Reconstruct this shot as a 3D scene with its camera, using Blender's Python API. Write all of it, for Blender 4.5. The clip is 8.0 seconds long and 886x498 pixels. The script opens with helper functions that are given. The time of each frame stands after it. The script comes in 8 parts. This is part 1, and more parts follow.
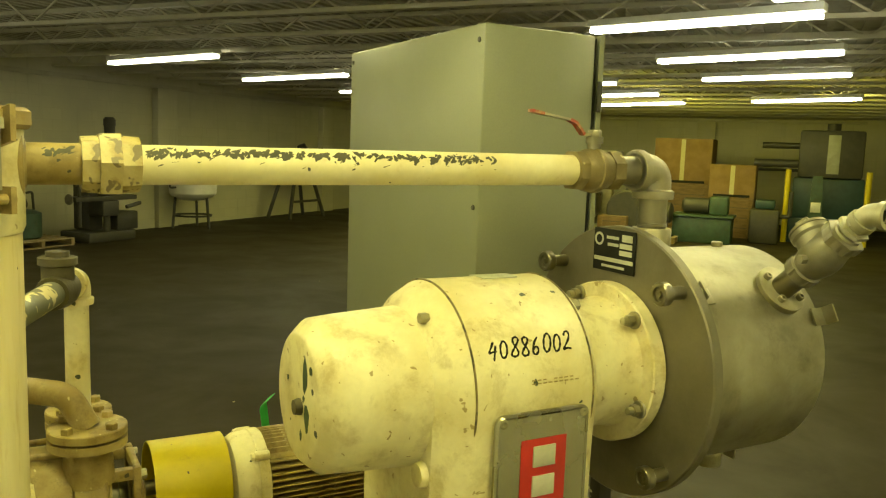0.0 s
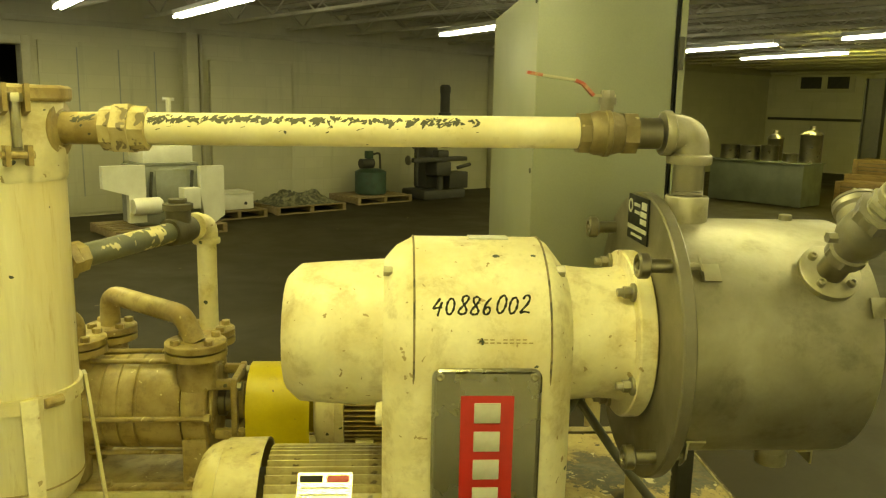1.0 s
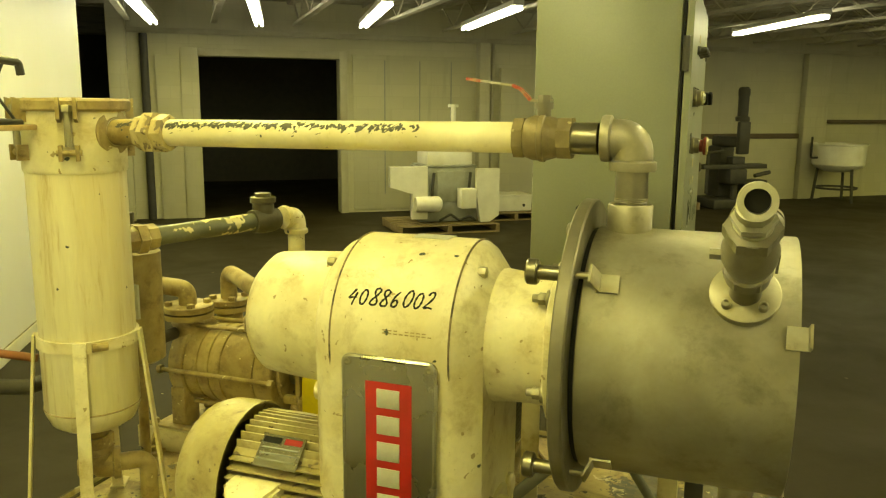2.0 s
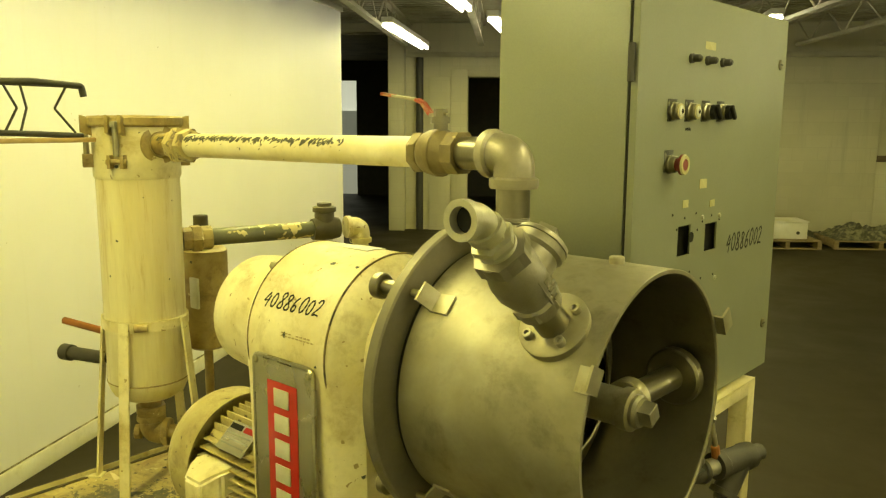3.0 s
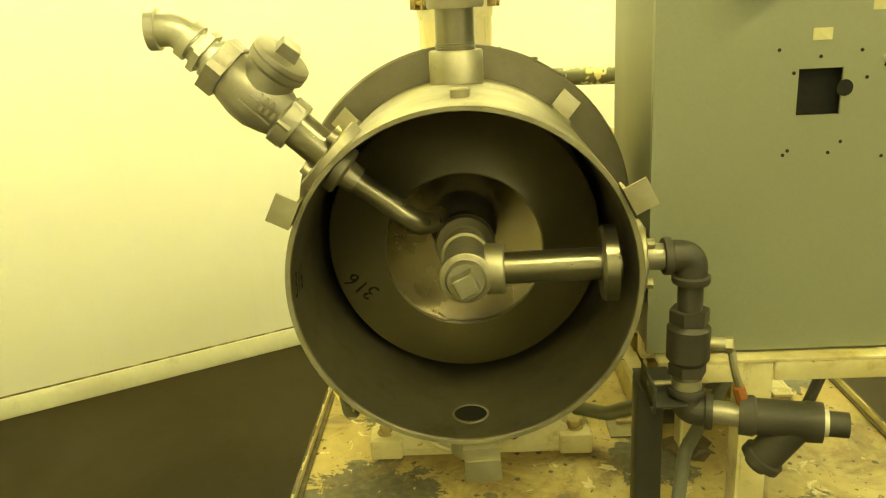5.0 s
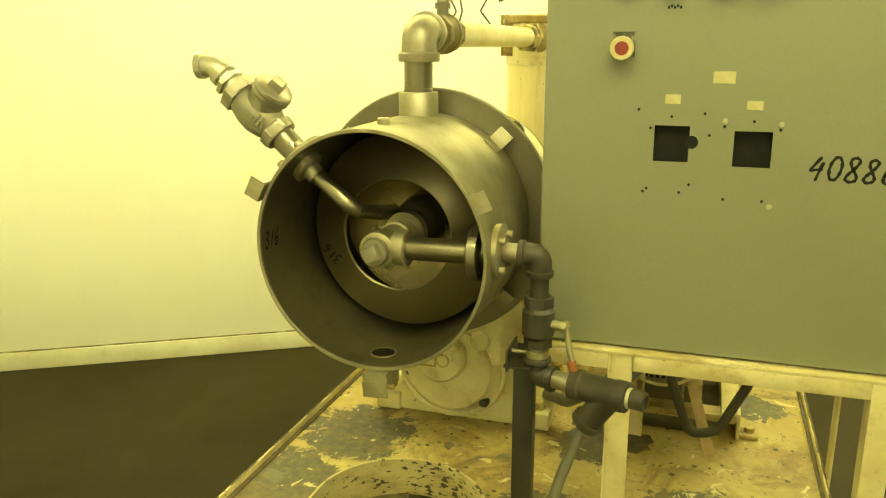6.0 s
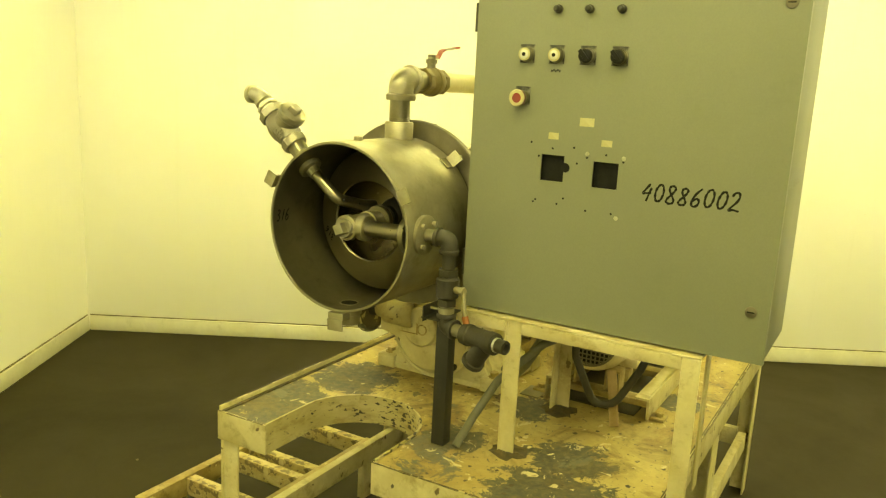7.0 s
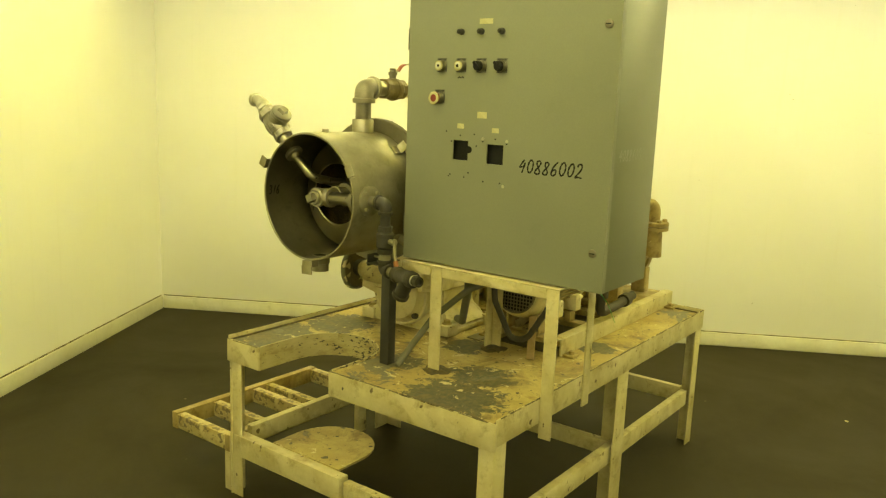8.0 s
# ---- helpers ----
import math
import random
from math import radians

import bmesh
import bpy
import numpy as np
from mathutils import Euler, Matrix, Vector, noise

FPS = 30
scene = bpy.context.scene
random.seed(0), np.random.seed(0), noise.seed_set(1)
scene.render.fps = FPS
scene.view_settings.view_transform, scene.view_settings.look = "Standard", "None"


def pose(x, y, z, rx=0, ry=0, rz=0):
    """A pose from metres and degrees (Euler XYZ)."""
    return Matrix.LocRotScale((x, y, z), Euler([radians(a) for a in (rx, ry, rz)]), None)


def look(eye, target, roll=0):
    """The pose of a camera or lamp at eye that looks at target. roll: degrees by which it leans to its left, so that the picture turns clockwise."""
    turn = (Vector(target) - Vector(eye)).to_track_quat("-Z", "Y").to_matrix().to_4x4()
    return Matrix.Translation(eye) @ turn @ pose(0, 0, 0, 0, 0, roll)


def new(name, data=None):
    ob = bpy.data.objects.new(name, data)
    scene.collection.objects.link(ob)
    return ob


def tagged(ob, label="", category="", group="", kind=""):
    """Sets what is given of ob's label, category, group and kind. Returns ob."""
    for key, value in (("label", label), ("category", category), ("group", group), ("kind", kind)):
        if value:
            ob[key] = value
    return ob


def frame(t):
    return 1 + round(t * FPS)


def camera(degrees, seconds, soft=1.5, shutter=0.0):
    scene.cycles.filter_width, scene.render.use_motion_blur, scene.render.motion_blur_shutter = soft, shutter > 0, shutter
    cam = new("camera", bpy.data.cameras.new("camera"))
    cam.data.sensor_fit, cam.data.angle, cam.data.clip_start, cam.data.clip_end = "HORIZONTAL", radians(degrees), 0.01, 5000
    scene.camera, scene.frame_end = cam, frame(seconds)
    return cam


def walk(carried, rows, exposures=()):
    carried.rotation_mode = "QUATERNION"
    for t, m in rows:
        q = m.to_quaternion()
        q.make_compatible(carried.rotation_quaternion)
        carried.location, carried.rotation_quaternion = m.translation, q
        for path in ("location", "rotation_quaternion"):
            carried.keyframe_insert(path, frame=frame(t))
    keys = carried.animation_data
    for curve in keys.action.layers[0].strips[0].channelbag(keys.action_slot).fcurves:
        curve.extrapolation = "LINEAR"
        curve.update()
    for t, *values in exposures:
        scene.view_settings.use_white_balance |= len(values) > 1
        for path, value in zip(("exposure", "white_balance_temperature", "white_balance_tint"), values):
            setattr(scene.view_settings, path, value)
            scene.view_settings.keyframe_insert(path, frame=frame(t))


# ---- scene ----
cam = camera(58.0, 8.0, soft=1.25)
PATH = [
    (0, (0.162, -0.084, 1.617), (1.121, 1.654, 1.372), 2.0),
    (0.5, (0.46, -0.316, 1.635), (0.988, 1.583, 1.298), 1.2),
    (1, (0.772, -0.331, 1.636), (0.896, 1.633, 1.278), 1.2),
    (1.5, (1.135, -0.346, 1.631), (0.857, 1.6, 1.263), 1.0),
    (1.7, (1.286, -0.353, 1.65), (0.846, 1.562, 1.277), 0.7),
    (2.8, (1.987, -0.024, 1.645), (0.803, 1.56, 1.346), 0.7),
    (3, (2.126, 0.059, 1.646), (0.816, 1.536, 1.328), 0.3),
    (3.5, (2.309, 0.323, 1.604), (0.744, 1.496, 1.187), -1.5),
    (4, (2.421, 0.6, 1.583), (0.665, 1.414, 1.078), -2.4),
    (4.5, (2.521, 0.873, 1.566), (0.645, 1.255, 0.986), -2.6),
    (4.7, (2.526, 0.981, 1.538), (0.623, 1.183, 0.956), -3.0),
    (5.8, (2.747, 1.607, 1.591), (0.929, 1.012, 1.006), -1.6),
    (6, (2.868, 1.701, 1.580), (1.032, 1.096, 1.069), -0.1),
    (6.5, (3.085, 1.992, 1.585), (1.267, 1.284, 1.147), 1.9),
    (7, (3.223, 2.393, 1.595), (1.526, 1.419, 1.182), 2.9),
    (7.5, (3.424, 2.772, 1.578), (1.778, 1.708, 1.179), 2.6),
    (8, (3.529, 3.173, 1.563), (1.953, 1.999, 1.192), 2.2),
]
LIGHTNESS = [(0, -0.72, 7300, 1), (1.7, -0.58, 7600, 0), (3, -0.57, 8000, -1), (4.7, -0.08, 8000, -1), (6.5, -0.02, 8400, -4), (8, -0.43, 8100, -2)]
walk(cam, [(t, look(eye, target, roll)) for t, eye, target, roll in PATH], LIGHTNESS)

# ---- light: the hall's fluorescent tubes ----
# the white partition's own axes, and the hall's: the far wall stands some degrees off the partition
PARTITION = Matrix.Translation((0.245, -1.785, 0.0)) @ Matrix.Rotation(radians(30.5), 4, "Z")
HALL = Matrix.Translation((0.72, -1.40, 0.0)) @ Matrix.Rotation(radians(37.2), 4, "Z") @ Matrix.Scale(0.91, 4)
HALL_U, HALL_V, DECK_Z, LAMP_Z = 25.0, 13.6, 3.36, 2.835
TUBE_TINT = (0.97, 0.905, 0.135)
FAR_WATTS = 52.0
END_WATTS = 50.0
MID_ADDED_WATTS = 30.0
NEAR_WATTS = 43.0

world = bpy.data.worlds.new("world")
world.use_nodes = True
world.node_tree.nodes["Background"].inputs[0].default_value = (0.03, 0.03, 0.025, 1)
world.node_tree.nodes["Background"].inputs[1].default_value = 0.25
scene.world = world


# ---- materials ----
def node_mat(name):
    m = bpy.data.materials.new(name)
    m.use_nodes = True
    nt = m.node_tree
    return m, nt, nt.nodes["Principled BSDF"]


def link(nt, a, b):
    nt.links.new(a, b)


def add_node(nt, kind, **inputs):
    n = nt.nodes.new(kind)
    for key, value in inputs.items():
        n.inputs[key.replace("_", " ")].default_value = value
    return n


def ramp(nt, src, lo, hi, a=0.0, b=1.0):
    n = nt.nodes.new("ShaderNodeMapRange")
    n.inputs[1].default_value, n.inputs[2].default_value = lo, hi
    n.inputs[3].default_value, n.inputs[4].default_value = a, b
    link(nt, src, n.inputs[0])
    return n.outputs[0]


def mix(nt, fac, a, b):
    n = nt.nodes.new("ShaderNodeMix")
    n.data_type = "RGBA"
    if isinstance(fac, float):
        n.inputs[0].default_value = fac
    else:
        link(nt, fac, n.inputs[0])
    for k, c in ((6, a), (7, b)):
        if isinstance(c, tuple):
            n.inputs[k].default_value = (*c, 1)
        else:
            link(nt, c, n.inputs[k])
    return n.outputs[2]


def noise_tex(nt, scale, detail=4.0, rough=0.55, stretch=None, coord="Object", warp=0.0):
    tc = nt.nodes.new("ShaderNodeTexCoord")
    src = tc.outputs[coord]
    if stretch:
        mp = nt.nodes.new("ShaderNodeMapping")
        mp.inputs["Scale"].default_value = stretch
        link(nt, src, mp.inputs[0])
        src = mp.outputs[0]
    n = add_node(nt, "ShaderNodeTexNoise", Scale=scale, Detail=detail, Roughness=rough, Distortion=warp)
    link(nt, src, n.inputs["Vector"])
    return n.outputs[0]


def bump(nt, bsdf, height, strength, dist=0.002):
    b = add_node(nt, "ShaderNodeBump", Strength=strength, Distance=dist)
    link(nt, height, b.inputs["Height"])
    link(nt, b.outputs[0], bsdf.inputs["Normal"])


def spotted(nt, col, spot, scale, least, largest):
    """Scatters ragged spots of another colour: cells of the given scale, of which those over least carry one."""
    tc = nt.nodes.new("ShaderNodeTexCoord")
    warp = add_node(nt, "ShaderNodeTexNoise", Scale=scale * 2.2, Detail=2.0)
    link(nt, tc.outputs["Object"], warp.inputs["Vector"])
    v = add_node(nt, "ShaderNodeTexVoronoi", Scale=scale)
    link(nt, tc.outputs["Object"], v.inputs["Vector"])
    sep = nt.nodes.new("ShaderNodeSeparateColor")
    link(nt, v.outputs["Color"], sep.inputs[0])
    reach = ramp(nt, sep.outputs[0], least, 1.0, 0.0, largest)
    ragged = nt.nodes.new("ShaderNodeMath")
    ragged.operation = "MULTIPLY_ADD"
    ragged.inputs[1].default_value, ragged.inputs[2].default_value = 0.5, -0.25
    link(nt, warp.outputs[0], ragged.inputs[0])
    far = nt.nodes.new("ShaderNodeMath")
    link(nt, v.outputs["Distance"], far.inputs[0])
    link(nt, ragged.outputs[0], far.inputs[1])
    less = nt.nodes.new("ShaderNodeMath")
    less.operation = "LESS_THAN"
    link(nt, far.outputs[0], less.inputs[0])
    link(nt, reach, less.inputs[1])
    some = nt.nodes.new("ShaderNodeMath")
    some.operation = "GREATER_THAN"
    some.inputs[1].default_value = least
    link(nt, sep.outputs[0], some.inputs[0])
    both = nt.nodes.new("ShaderNodeMath")
    both.operation = "MULTIPLY"
    link(nt, less.outputs[0], both.inputs[0])
    link(nt, some.outputs[0], both.inputs[1])
    return mix(nt, both.outputs[0], col, spot)


def surface(name, base, second, rough=0.5, metal=0.0, big=3.0, fine=60.0, spread=(0.35, 0.7), bumps=0.15,
            chip=None, chip_at=0.68, chip_scale=35.0, grime=None, grime_at=(0.5, 0.75), stretch=None, rough_var=0.12, warp=0.12,
            dots=None, dot_size=(26.0, 0.70, 0.26)):
    """A surface of two colours mixed at a large and a fine scale, with chips of a third colour and blotches of grime."""
    m, nt, bsdf = node_mat(name)
    a = noise_tex(nt, big, 5.0, 0.6, stretch, warp=warp)
    col = mix(nt, ramp(nt, a, *spread), base, second)
    f = noise_tex(nt, fine, 3.0, 0.6, stretch)
    col = mix(nt, ramp(nt, f, 0.3, 0.75, 0.0, 0.30), col, tuple(c * 0.72 for c in base))
    if grime:
        g = noise_tex(nt, big * 2.3, 7.0, 0.70, stretch, warp=0.2)
        col = mix(nt, ramp(nt, g, *grime_at, 0.0, 0.75), col, grime)
    if dots:
        col = spotted(nt, col, dots, *dot_size)
    if chip:
        c = noise_tex(nt, chip_scale, 2.0, 0.5, stretch, warp=0.3)
        edge = ramp(nt, c, chip_at, chip_at + 0.02)
        col = mix(nt, edge, col, chip)
    link(nt, col, bsdf.inputs["Base Color"])
    link(nt, ramp(nt, a, 0.25, 0.75, rough - rough_var, rough + rough_var), bsdf.inputs["Roughness"])
    bsdf.inputs["Metallic"].default_value = metal
    if bumps:
        bump(nt, bsdf, f, bumps)
    return m


def emitter(name, colour, strength):
    m, nt, bsdf = node_mat(name)
    bsdf.inputs["Base Color"].default_value = (0.8, 0.8, 0.8, 1)
    bsdf.inputs["Emission Color"].default_value = (*colour, 1)
    bsdf.inputs["Emission Strength"].default_value = strength
    return m


CREAM = surface("cream_enamel", (0.74, 0.68, 0.45), (0.60, 0.51, 0.28), 0.40, big=7.0, fine=90, spread=(0.42, 0.66), bumps=0.10, grime=(0.34, 0.25, 0.10), grime_at=(0.50, 0.74),
                dots=(0.05, 0.06, 0.04), dot_size=(31.0, 0.84, 0.17), chip=(0.33, 0.25, 0.12), chip_at=0.70, chip_scale=55)
CREAM_DIRTY = surface("cream_enamel_stained", (0.40, 0.315, 0.14), (0.235, 0.165, 0.06), 0.5, big=12.0, fine=80, spread=(0.38, 0.62), bumps=0.2, grime=(0.13, 0.09, 0.04), grime_at=(0.52, 0.70),
                      dots=(0.06, 0.055, 0.04), dot_size=(36.0, 0.82, 0.18), chip=(0.56, 0.48, 0.27), chip_at=0.72, chip_scale=42)
CREAM_FRAME = surface("cream_frame_paint", (0.60, 0.54, 0.325), (0.44, 0.37, 0.19), 0.45, big=7.0, fine=70, spread=(0.42, 0.66), bumps=0.15, grime=(0.20, 0.14, 0.055), grime_at=(0.53, 0.74),
                      dots=(0.085, 0.075, 0.055), dot_size=(24.0, 0.93, 0.10), chip=(0.13, 0.095, 0.045), chip_at=0.70, chip_scale=24)
PIPE_CREAM = surface("cream_pipe_paint", (0.74, 0.68, 0.46), (0.60, 0.52, 0.30), 0.42, big=8.0, fine=80, bumps=0.1, dots=(0.08, 0.08, 0.07), dot_size=(48.0, 0.90, 0.16), grime=(0.34, 0.25, 0.11), grime_at=(0.6, 0.8))
STEEL = surface("brushed_steel", (0.44, 0.41, 0.305), (0.27, 0.245, 0.165), 0.50, 0.80, big=6.0, fine=120, bumps=0.10, spread=(0.36, 0.62), rough_var=0.10, grime=(0.15, 0.13, 0.08), grime_at=(0.58, 0.76), dots=(0.10, 0.09, 0.06), dot_size=(16.0, 0.86, 0.12))
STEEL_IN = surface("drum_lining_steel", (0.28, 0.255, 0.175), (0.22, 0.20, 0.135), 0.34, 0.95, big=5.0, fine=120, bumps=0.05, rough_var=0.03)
STEEL_DARK = surface("dull_steel_plate", (0.22, 0.20, 0.15), (0.16, 0.145, 0.105), 0.45, 0.6, big=9.0, fine=160, bumps=0.08)
POLISHED = surface("polished_steel", (0.27, 0.25, 0.185), (0.19, 0.172, 0.125), 0.30, 0.9, big=8.0, fine=150, bumps=0.02, rough_var=0.05)
CAST_SS = surface("cast_stainless", (0.32, 0.30, 0.24), (0.24, 0.22, 0.17), 0.45, 0.7, big=12.0, fine=220, bumps=0.22)
GALV = surface("galvanised_fitting", (0.36, 0.33, 0.25), (0.25, 0.225, 0.16), 0.48, 0.55, big=14.0, fine=180, bumps=0.2)
BRASS = surface("aged_brass", (0.24, 0.19, 0.09), (0.14, 0.11, 0.055), 0.5, 0.4, big=18.0, fine=130, bumps=0.4, dots=(0.42, 0.36, 0.20), dot_size=(60.0, 0.86, 0.2))
BLACK_IRON = surface("black_iron", (0.032, 0.030, 0.024), (0.06, 0.052, 0.038), 0.55, 0.15, big=12.0, fine=160, bumps=0.25)
BLACK_PAINT = surface("black_paint", (0.022, 0.022, 0.02), (0.04, 0.038, 0.03), 0.4, big=10.0, fine=120, bumps=0.1, chip=(0.7, 0.68, 0.6), chip_at=0.76, chip_scale=20)
GREY_PIPE = surface("grey_worn_pipe", (0.11, 0.115, 0.085), (0.18, 0.175, 0.115), 0.45, 0.2, big=11.0, fine=120, bumps=0.12, chip=(0.62, 0.55, 0.32), chip_at=0.58, chip_scale=26)
CABINET = surface("grey_cabinet_enamel", (0.213, 0.222, 0.162), (0.192, 0.20, 0.145), 0.36, big=2.0, fine=260, bumps=0.03, grime=(0.16, 0.17, 0.11), grime_at=(0.62, 0.85), rough_var=0.05)
RED = surface("red_enamel", (0.44, 0.014, 0.012), (0.34, 0.012, 0.010), 0.4, big=20.0, fine=120, bumps=0.05)
YELLOW = surface("yellow_guard_paint", (0.58, 0.47, 0.022), (0.47, 0.37, 0.02), 0.45, big=9.0, fine=90, bumps=0.08, grime=(0.28, 0.20, 0.04), grime_at=(0.62, 0.8), chip=(0.1, 0.08, 0.04), chip_at=0.75, chip_scale=50)
RUST_RED = surface("orange_lever_coat", (0.30, 0.10, 0.022), (0.16, 0.065, 0.022), 0.5, big=20.0, fine=100, bumps=0.1)
GREEN_WIRE = surface("green_strap", (0.04, 0.48, 0.12), (0.03, 0.38, 0.10), 0.4, big=20.0, fine=100, bumps=0.05)
PLATE = surface("nickel_plate", (0.44, 0.42, 0.33), (0.35, 0.33, 0.255), 0.27, 0.97, big=5.0, fine=260, bumps=0.04, rough_var=0.06)
LABEL_W = surface("aluminium_label", (0.62, 0.62, 0.54), (0.5, 0.5, 0.42), 0.35, 0.3, big=30.0, fine=200, bumps=0.02)
INK = surface("black_marker_ink", (0.012, 0.012, 0.012), (0.02, 0.02, 0.018), 0.5, big=30.0, fine=200, bumps=0.0)
DARK = surface("dark_void", (0.010, 0.010, 0.010), (0.016, 0.015, 0.013), 0.6, big=6.0, fine=80, bumps=0.0)
RUBBER = surface("grey_flexible_conduit", (0.11, 0.112, 0.085), (0.16, 0.155, 0.115), 0.6, big=12.0, fine=120, bumps=0.1)
for dull in (INK, DARK):
    dull.node_tree.nodes["Principled BSDF"].inputs["Specular IOR Level"].default_value = 0.12
PAPER = surface("yellowed_tape", (0.50, 0.46, 0.27), (0.42, 0.37, 0.20), 0.7, big=30.0, fine=160, bumps=0.05)
WOOD = surface("pale_timber", (0.42, 0.30, 0.15), (0.32, 0.22, 0.10), 0.7, big=6.0, fine=60, bumps=0.2, stretch=(1, 6, 6))
PALLET = surface("old_pallet_timber", (0.25, 0.185, 0.095), (0.15, 0.11, 0.055), 0.8, big=5.0, fine=60, bumps=0.25, stretch=(1, 6, 6))
CRATE = surface("brown_stained_timber", (0.16, 0.10, 0.042), (0.09, 0.058, 0.026), 0.75, big=4.0, fine=60, bumps=0.2, stretch=(5, 1, 5))
CARTON = surface("brown_cardboard", (0.23, 0.145, 0.055), (0.17, 0.105, 0.04), 0.8, big=4.0, fine=80, bumps=0.05)
MACHINE_GREEN = surface("machine_green", (0.035, 0.075, 0.05), (0.022, 0.045, 0.03), 0.5, big=6.0, fine=80, bumps=0.1, grime=(0.05, 0.05, 0.03))
MACHINE_TEAL = surface("machine_teal", (0.014, 0.045, 0.05), (0.01, 0.03, 0.036), 0.5, big=6.0, fine=80, bumps=0.1)
# dark iron of machines; on the back room's walls it stands for shade
IRON_OR_SHADE = surface("dark_iron_and_room_shade", (0.035, 0.035, 0.03), (0.06, 0.055, 0.045), 0.55, 0.2, big=8.0, fine=80, bumps=0.2)
MACHINE_WHITE = surface("white_machine_enamel", (0.73, 0.72, 0.62), (0.60, 0.58, 0.48), 0.4, big=4.0, fine=80, bumps=0.04)
MACHINE_GREY = surface("grey_machine_paint", (0.30, 0.31, 0.26), (0.22, 0.22, 0.18), 0.5, big=6.0, fine=80, bumps=0.1)
TARP = surface("drab_tarpaulin", (0.05, 0.05, 0.032), (0.22, 0.21, 0.13), 0.75, big=11.0, spread=(0.45, 0.6), fine=60, bumps=0.4)
TUBE = emitter("lit_tube", (1.0, 0.98, 0.86), 26.0)
LAMP_WHITE = surface("lamp_white_enamel", (0.72, 0.72, 0.64), (0.62, 0.62, 0.54), 0.4, big=5.0, fine=60, bumps=0.0)
JOIST = surface("ceiling_steel_paint", (0.46, 0.44, 0.31), (0.36, 0.33, 0.22), 0.6, big=1.5, fine=30, bumps=0.1)
DECK = surface("roof_deck_paint", (0.43, 0.41, 0.28), (0.32, 0.30, 0.20), 0.7, big=0.8, fine=20, bumps=0.1, grime=(0.06, 0.055, 0.04))


def wall_mat():
    m, nt, bsdf = node_mat("white_partition_paint")
    a = noise_tex(nt, 0.8, 5.0, 0.6)
    streak = noise_tex(nt, 3.0, 4.0, 0.6, (8, 8, 0.35))
    col = mix(nt, ramp(nt, a, 0.35, 0.7), (0.82, 0.815, 0.78), (0.78, 0.77, 0.72))
    col = mix(nt, ramp(nt, streak, 0.58, 0.88, 0.0, 0.16), col, (0.62, 0.60, 0.46))
    scuff = noise_tex(nt, 5.0, 5.0, 0.7, (1, 1, 3), warp=1.0)
    col = mix(nt, ramp(nt, scuff, 0.70, 0.74, 0.0, 0.22), col, (0.50, 0.47, 0.34))
    spots = noise_tex(nt, 22.0, 2.0, 0.5)
    col = mix(nt, ramp(nt, spots, 0.80, 0.81, 0.0, 0.5), col, (0.35, 0.30, 0.2))
    link(nt, col, bsdf.inputs["Base Color"])
    bsdf.inputs["Roughness"].default_value = 0.55
    bump(nt, bsdf, noise_tex(nt, 60.0, 3.0), 0.08)
    return m


def base_mat():
    return surface("scuffed_white_skirting", (0.70, 0.69, 0.58), (0.56, 0.53, 0.41), 0.55, big=2.5, fine=40, bumps=0.1, grime=(0.30, 0.26, 0.16), grime_at=(0.58, 0.8))


def block_mat():
    """Painted concrete blocks, 0.4 by 0.2 m, joints slightly sunk."""
    m, nt, bsdf = node_mat("painted_block_wall")
    tc = nt.nodes.new("ShaderNodeTexCoord")
    sep, com = nt.nodes.new("ShaderNodeSeparateXYZ"), nt.nodes.new("ShaderNodeCombineXYZ")
    link(nt, tc.outputs["Object"], sep.inputs[0])
    both = nt.nodes.new("ShaderNodeMath")
    link(nt, sep.outputs[0], both.inputs[0])
    link(nt, sep.outputs[1], both.inputs[1])
    link(nt, both.outputs[0], com.inputs[0])
    link(nt, sep.outputs[2], com.inputs[1])
    br = add_node(nt, "ShaderNodeTexBrick", Scale=1.0, Mortar_Size=0.006, Brick_Width=0.4, Row_Height=0.2)
    br.inputs["Color1"].default_value, br.inputs["Color2"].default_value = (0.48, 0.46, 0.31, 1), (0.45, 0.43, 0.285, 1)
    br.inputs["Mortar"].default_value = (0.44, 0.42, 0.285, 1)
    link(nt, com.outputs[0], br.inputs["Vector"])
    a = noise_tex(nt, 0.5, 5.0, 0.6)
    col = mix(nt, ramp(nt, a, 0.45, 0.75, 0.0, 0.6), br.outputs["Color"], (0.34, 0.32, 0.24))
    streak = noise_tex(nt, 2.0, 4.0, 0.6, (3, 3, 0.3))
    col = mix(nt, ramp(nt, streak, 0.58, 0.8, 0.0, 0.5), col, (0.30, 0.28, 0.20))
    link(nt, col, bsdf.inputs["Base Color"])
    bsdf.inputs["Roughness"].default_value = 0.7
    bump(nt, bsdf, br.outputs["Fac"], -0.2, 0.003)
    return m


